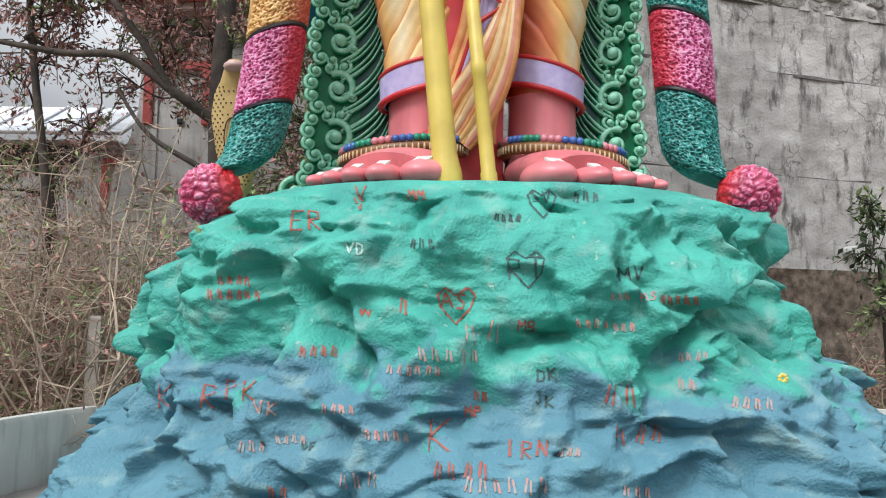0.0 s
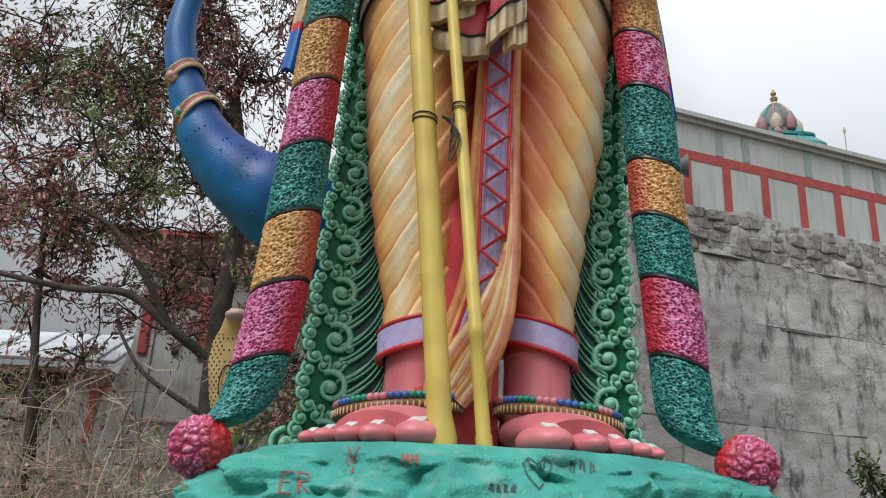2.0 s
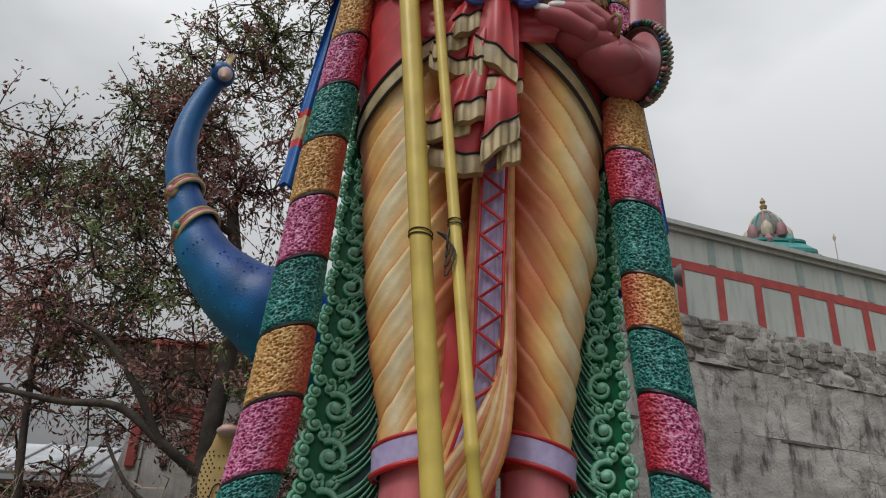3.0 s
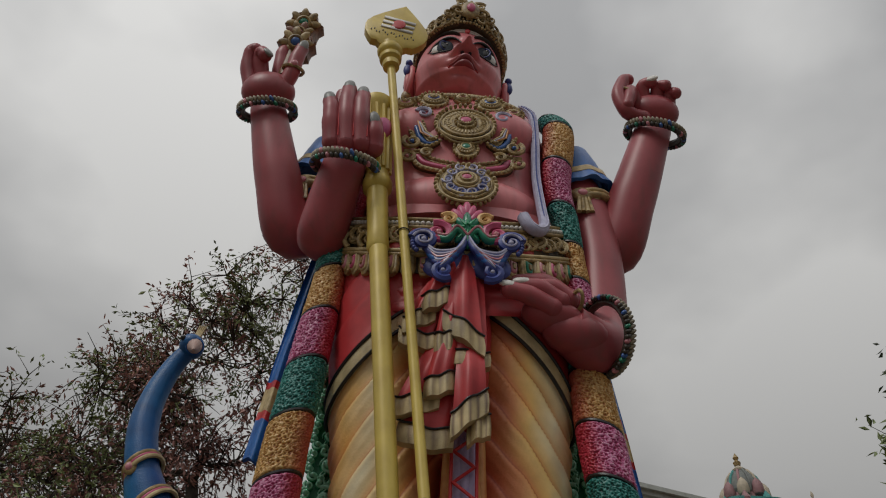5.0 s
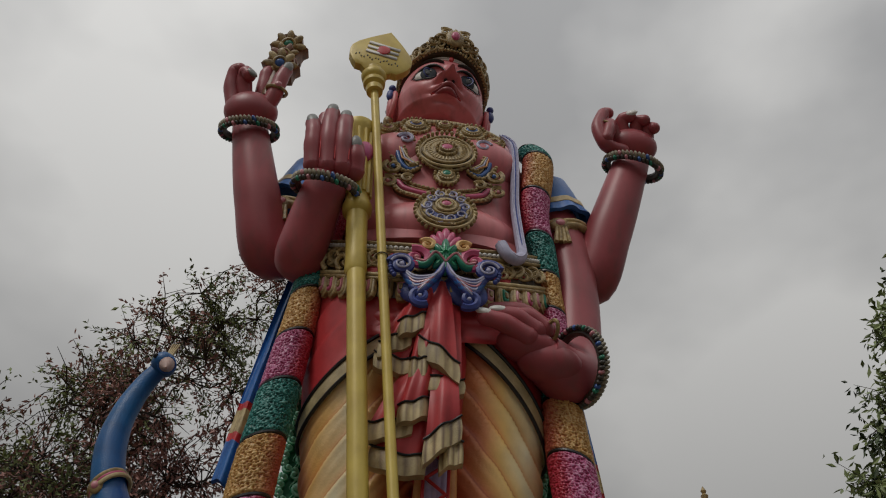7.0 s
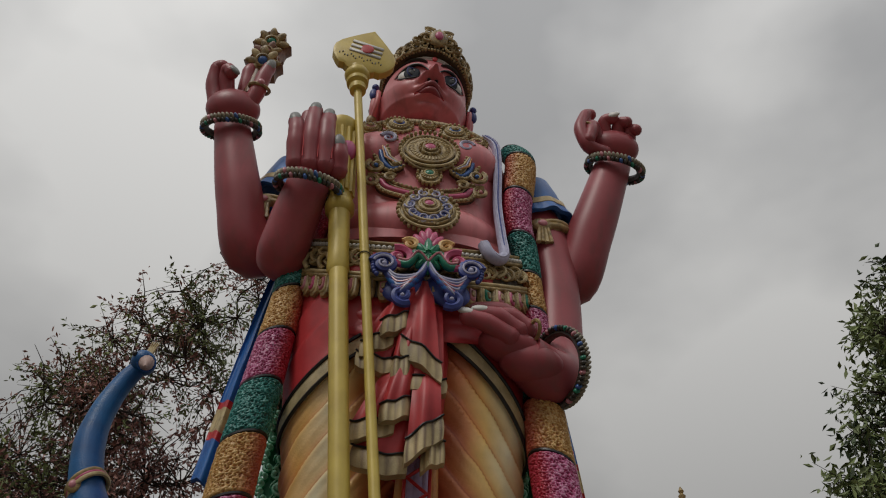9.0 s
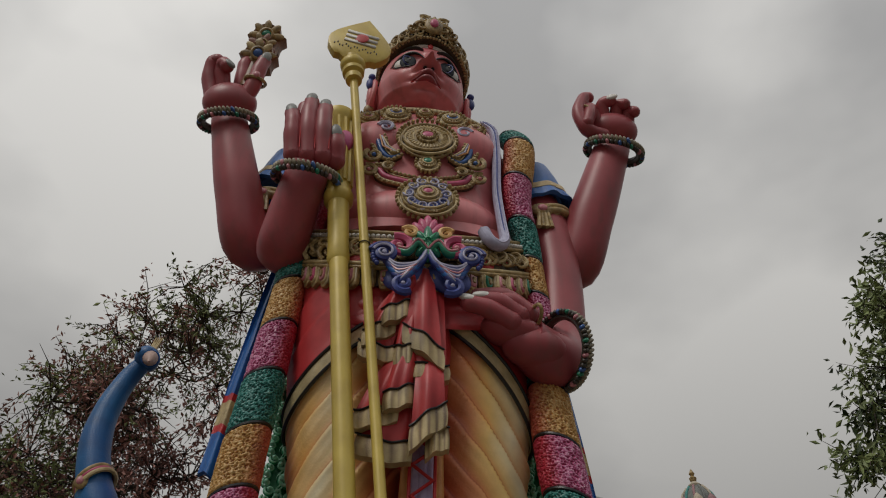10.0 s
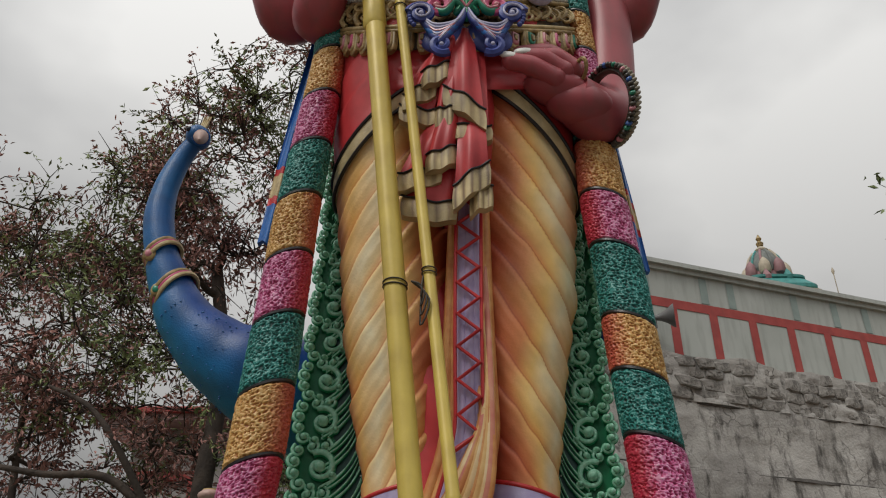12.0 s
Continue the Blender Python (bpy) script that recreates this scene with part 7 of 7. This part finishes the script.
scrub("dry_scrub", "thicket of bare grey twigs with a few dead leaves", (-9.5, -3.9, 11.8, 16.0), 300, (1.8, 5.0), 21, 0.55)
scrub("dry_scrub", "low brown undergrowth along the wall foot", (-10, -2.5, 13.5, 18.5), 110, (0.8, 2.2), 22, 0.8)
scrub("dry_scrub", "low tangled undergrowth at the foot of the great wall", (3.5, 12.5, 14.5, 18), 130, (0.7, 2.0), 23, 0.9)
rng = random.Random(31)
f = Form()
for _ in range(7000):
    x, y = rng.uniform(-12, 13), rng.uniform(13.5, 20)
    leaf_quads(f, Vector((x, y, height(x, y) + 0.03)), Vector((0, 0, 0)), 1, 0.16, LEAF[1] if rng.random() < 0.75 else LEAF[0], rng, 0.0)
f.thing("leaf_litter", "scattered dead leaves on the bare earth", "leaves", kind="stuff", smooth=False)

# ---- loose stones of the broken top course ----
STONE = paint("bare_rubble", (0.40, 0.38, 0.35), (0.26, 0.245, 0.225), rough=0.95, scale=2.5, bump=1.0, grain=22)
age(STONE)
rng = random.Random(5)
BLOCKS = []
for k in range(6):
    f = Form()
    rings = []
    prof = [(0.40, 0.0), (0.5, 0.06), (0.5, 0.12), (0.40, 0.17), (0.2, 0.185)]
    cut = [rng.uniform(0.8, 1.1) for _ in range(9)]
    for r, d in prof:
        rings.append([Vector((r * cut[i] * math.copysign(abs(math.cos(a)) ** 0.6, math.cos(a)), -d + rng.gauss(0, 0.008), r * cut[i] * math.copysign(abs(math.sin(a)) ** 0.6, math.sin(a)))) for i, a in enumerate([2 * math.pi * i / 9 for i in range(9)])])
    f.loft(rings, STONE)
    BLOCKS.append(f.mesh("stone", False))
turn = math.atan2(ALONG.y, ALONG.x)
for row in range(4):
    s = -5.0 + 0.2 * row
    while s < 5.2:
        w, hgt = rng.uniform(0.38, 0.85), rng.uniform(0.25, 0.33)
        ob = new("stone", rng.choice(BLOCKS))
        ob.parent = rw
        ob.matrix_basis = Matrix.Translation(on_wall(s + w / 2, 8.72 + 0.27 * row + rng.gauss(0, 0.02), -0.105 + rng.gauss(0, 0.02))) @ Matrix.Rotation(turn, 4, "Z") @ Matrix.Rotation(rng.gauss(0, 0.07), 4, "Y") @ Matrix.Diagonal((w * 1.06, rng.uniform(0.35, 0.75), hgt * 1.1, 1))
        s += w

# ---- initials scrawled on the rock ----
from mathutils.bvhtree import BVHTree

PAINTS = {"r": paint("scrawl_red", (0.36, 0.07, 0.045), (0.26, 0.10, 0.08), rough=0.7, scale=20), "k": paint("scrawl_black", (0.03, 0.05, 0.05), (0.05, 0.12, 0.11), rough=0.7, scale=20),
          "w": paint("scrawl_white", (0.50, 0.60, 0.56), (0.30, 0.48, 0.42), rough=0.7, scale=20), "f": paint("scrawl_faded", (0.44, 0.17, 0.13), (0.25, 0.27, 0.26), rough=0.7, scale=16)}
BVH = BVHTree.FromPolygons([v.co for v in rock.data.vertices], [p.vertices[:] for p in rock.data.polygons])
LET = {"A": [(0, 0, .5, 1, 1, 0), (.2, .4, .8, .4)], "B": [(0, 0, 0, 1, .7, .9, .7, .6, 0, .5, .8, .4, .8, .1, 0, 0)], "D": [(0, 0, 0, 1, .7, .8, .8, .4, .6, .1, 0, 0)], "E": [(.8, 1, 0, 1, 0, 0, .8, 0), (0, .5, .6, .5)],
       "F": [(.8, 1, 0, 1, 0, 0), (0, .5, .6, .5)], "I": [(.4, 0, .4, 1)], "J": [(.2, 1, .9, 1), (.6, 1, .6, .2, .3, 0, 0, .2)], "K": [(0, 0, 0, 1), (.8, 1, 0, .45, .85, 0)], "M": [(0, 0, .1, 1, .5, .4, .9, 1, 1, 0)],
       "N": [(0, 0, 0, 1, .8, 0, .8, 1)], "P": [(0, 0, 0, 1, .7, .9, .7, .6, 0, .5)], "R": [(0, 0, 0, 1, .7, .9, .7, .6, 0, .5, .8, 0)], "S": [(.8, .9, .3, 1, .1, .75, .7, .4, .6, .05, 0, .1)], "T": [(0, 1, 1, 1), (.5, 1, .5, 0)], "V": [(0, 1, .45, 0, .9, 1)], ".": [(.3, 0, .4, .05)],
       "heart": [(.5, 0, .1, .45, 0, .8, .2, 1, .5, .8, .8, 1, 1, .8, .9, .45, .5, 0)], "|": [(.1, .1, .2, 1), (.6, .0, .5, .85)]}
rng = random.Random(77)
EYE_AT = Vector((0, 0, 1.4))


def scrawl(text, x, z, size, colour, width=0.02):
    """Hand-brushed letters on the face of the rock; x and z lie in the plane 7.5 m off."""
    glyphs = [text] if text in LET else list(text)
    pen = x - 0.5 * size * (0.92 * len(glyphs) if text != "heart" else 1.0)
    for ch in glyphs:
        f = Form()
        wdt = size * rng.uniform(0.62, 0.78) if ch != "heart" else size
        oz, lean_ch = rng.gauss(0, 0.06) * size, rng.gauss(0, 0.12)
        for line in LET.get(ch, []):
            pts = [Vector((pen + line[i] * wdt + lean_ch * line[i + 1] * size, 7.5, z + oz + (line[i + 1] - 0.5) * size)) for i in range(0, len(line), 2)]
            path = []
            for a, b in zip(pts, pts[1:]):
                n = max(2, int((b - a).length / 0.018))
                path += [a.lerp(b, k / n) for k in range(n)]
            path.append(pts[-1])
            run = []
            for p in path + [None]:
                hit = BVH.ray_cast(EYE_AT, (p - EYE_AT).normalized()) if p else (None, None, None, None)
                if hit[0] and (not run or (hit[0] - run[-1][0]).length < 0.12):
                    run.append((hit[0], hit[1]))
                    continue
                if len(run) > 1:
                    base = len(f.v)
                    for k, (o, nor) in enumerate(run):
                        t = (run[min(k + 1, len(run) - 1)][0] - run[max(k - 1, 0)][0]).normalized()
                        s = t.cross(nor).normalized() * (width * rng.uniform(0.3, 0.6))
                        f.v.extend((tuple(o + nor * 0.008 - s), tuple(o + nor * 0.008 + s)))
                    for k in range(len(run) - 1):
                        b = base + 2 * k
                        f.face((b, b + 1, b + 3, b + 2), PAINTS[colour])
                run = [(hit[0], hit[1])] if hit[0] else []
        if f.v:
            f.thing("scrawled_letter", parent=rock, smooth=False)
        pen += wdt + size * 0.22


for spec in (
             ("ER", -1.21, 2.23, 0.17, "r"),
             ("V", -0.74, 2.47, 0.13, "r"),
             ("V", -0.74, 2.38, 0.11, "r"),
             ("MM", -0.24, 2.47, 0.09, "r"),
             ("SV", 0.88, 2.46, 0.10, "k"),
             ("heart", 0.88, 2.42, 0.25, "k"),
             ("RT", 0.76, 1.82, 0.19, "k"),
             ("heart", 0.75, 1.80, 0.33, "k"),
             ("AS", 0.11, 1.54, 0.14, "r"),
             ("heart", 0.11, 1.52, 0.33, "r"),
             ("VV", -0.68, 1.41, 0.07, "r"),
             ("MV", 1.68, 1.79, 0.13, "k"),
             ("DK", 0.94, 0.90, 0.11, "k"),
             ("JK", 0.92, 0.68, 0.11, "k"),
             ("MP", 0.29, 0.57, 0.09, "r"),
             ("K", 0.03, 0.40, 0.29, "r"),
             ("K.R", -2.18, 0.67, 0.21, "r"),
             ("PK", -1.73, 0.74, 0.17, "r"),
             ("VK", -1.52, 0.58, 0.12, "f"),
             ("IRN", 0.76, 0.25, 0.15, "r"),
             ("DF", -1.14, 0.25, 0.07, "k"),
             ("MB", 0.75, 1.31, 0.10, "r"),
             ("MS", 1.83, 1.59, 0.08, "f"),
             ("VD", -0.78, 1.98, 0.10, "w"),
             ("||||", -1.83, 1.68, 0.09, "r"),
             ("||||||", -1.83, 1.56, 0.09, "r"),
             ("||||", -1.08, 1.07, 0.10, "r"),
             ("|||||", 2.10, 1.57, 0.08, "r"),
             ("||||", 0.21, 0.06, 0.15, "r"),
             ("||||||", 0.59, -0.07, 0.14, "f"),
             ("|||||", 0.08, 1.06, 0.12, "f"),
             ("||||||", -0.24, 0.92, 0.09, "f"),
             ("||||", -0.90, 0.57, 0.08, "f"),
             ("|||||", -0.45, 0.35, 0.09, "f"),
             ("|||", 1.75, 0.39, 0.17, "r"),
             ("||", 1.60, 0.73, 0.20, "r"),
             ("||||", 2.74, 0.67, 0.11, "f"),
             ("|||", -1.63, 0.24, 0.10, "f"),
             ("||", -1.40, -0.15, 0.10, "r"),
             ("|||", -0.69, -0.03, 0.14, "f"),
             ("||||", 1.33, 1.35, 0.08, "f"),
             ("|||", 1.62, 1.32, 0.08, "f"),
             ("||||", 2.22, 1.07, 0.08, "f"),
             ("|||", 1.13, 0.23, 0.08, "f"),
             ("||", 2.17, 0.83, 0.10, "f"),
             ("|||", -0.18, 2.04, 0.09, "k"),
             ("||||", 0.57, 2.28, 0.07, "k"),
             ("|", -0.32, 1.49, 0.15, "r"),
             ("|||", 1.58, 1.59, 0.07, "f"),
             ("||", 0.36, 0.71, 0.09, "r"),
             ("||||", -1.29, 0.30, 0.08, "f"),
             ("|||", 1.28, 2.47, 0.10, "k"),
             ("|||", 1.72, -0.10, 0.10, "f"),
             ("||", 0.38, 1.25, 0.20, "f"),
             ):
    scrawl(*spec)

hit = BVH.ray_cast(EYE_AT, (Vector((2.98, 7.5, 0.88)) - EYE_AT).normalized())
if hit[0]:
    f = Form()
    for k in range(7):
        a = 2 * math.pi * k / 7
        f.ball(hit[0] + hit[1] * 0.015 + Vector((0.03 * math.cos(a), -0.01, 0.03 * math.sin(a))), (0.022, 0.014, 0.02), BRASS, 8, 5)
    f.thing("fallen_flower", "small fallen yellow flower lying on the blue rock", "flower")
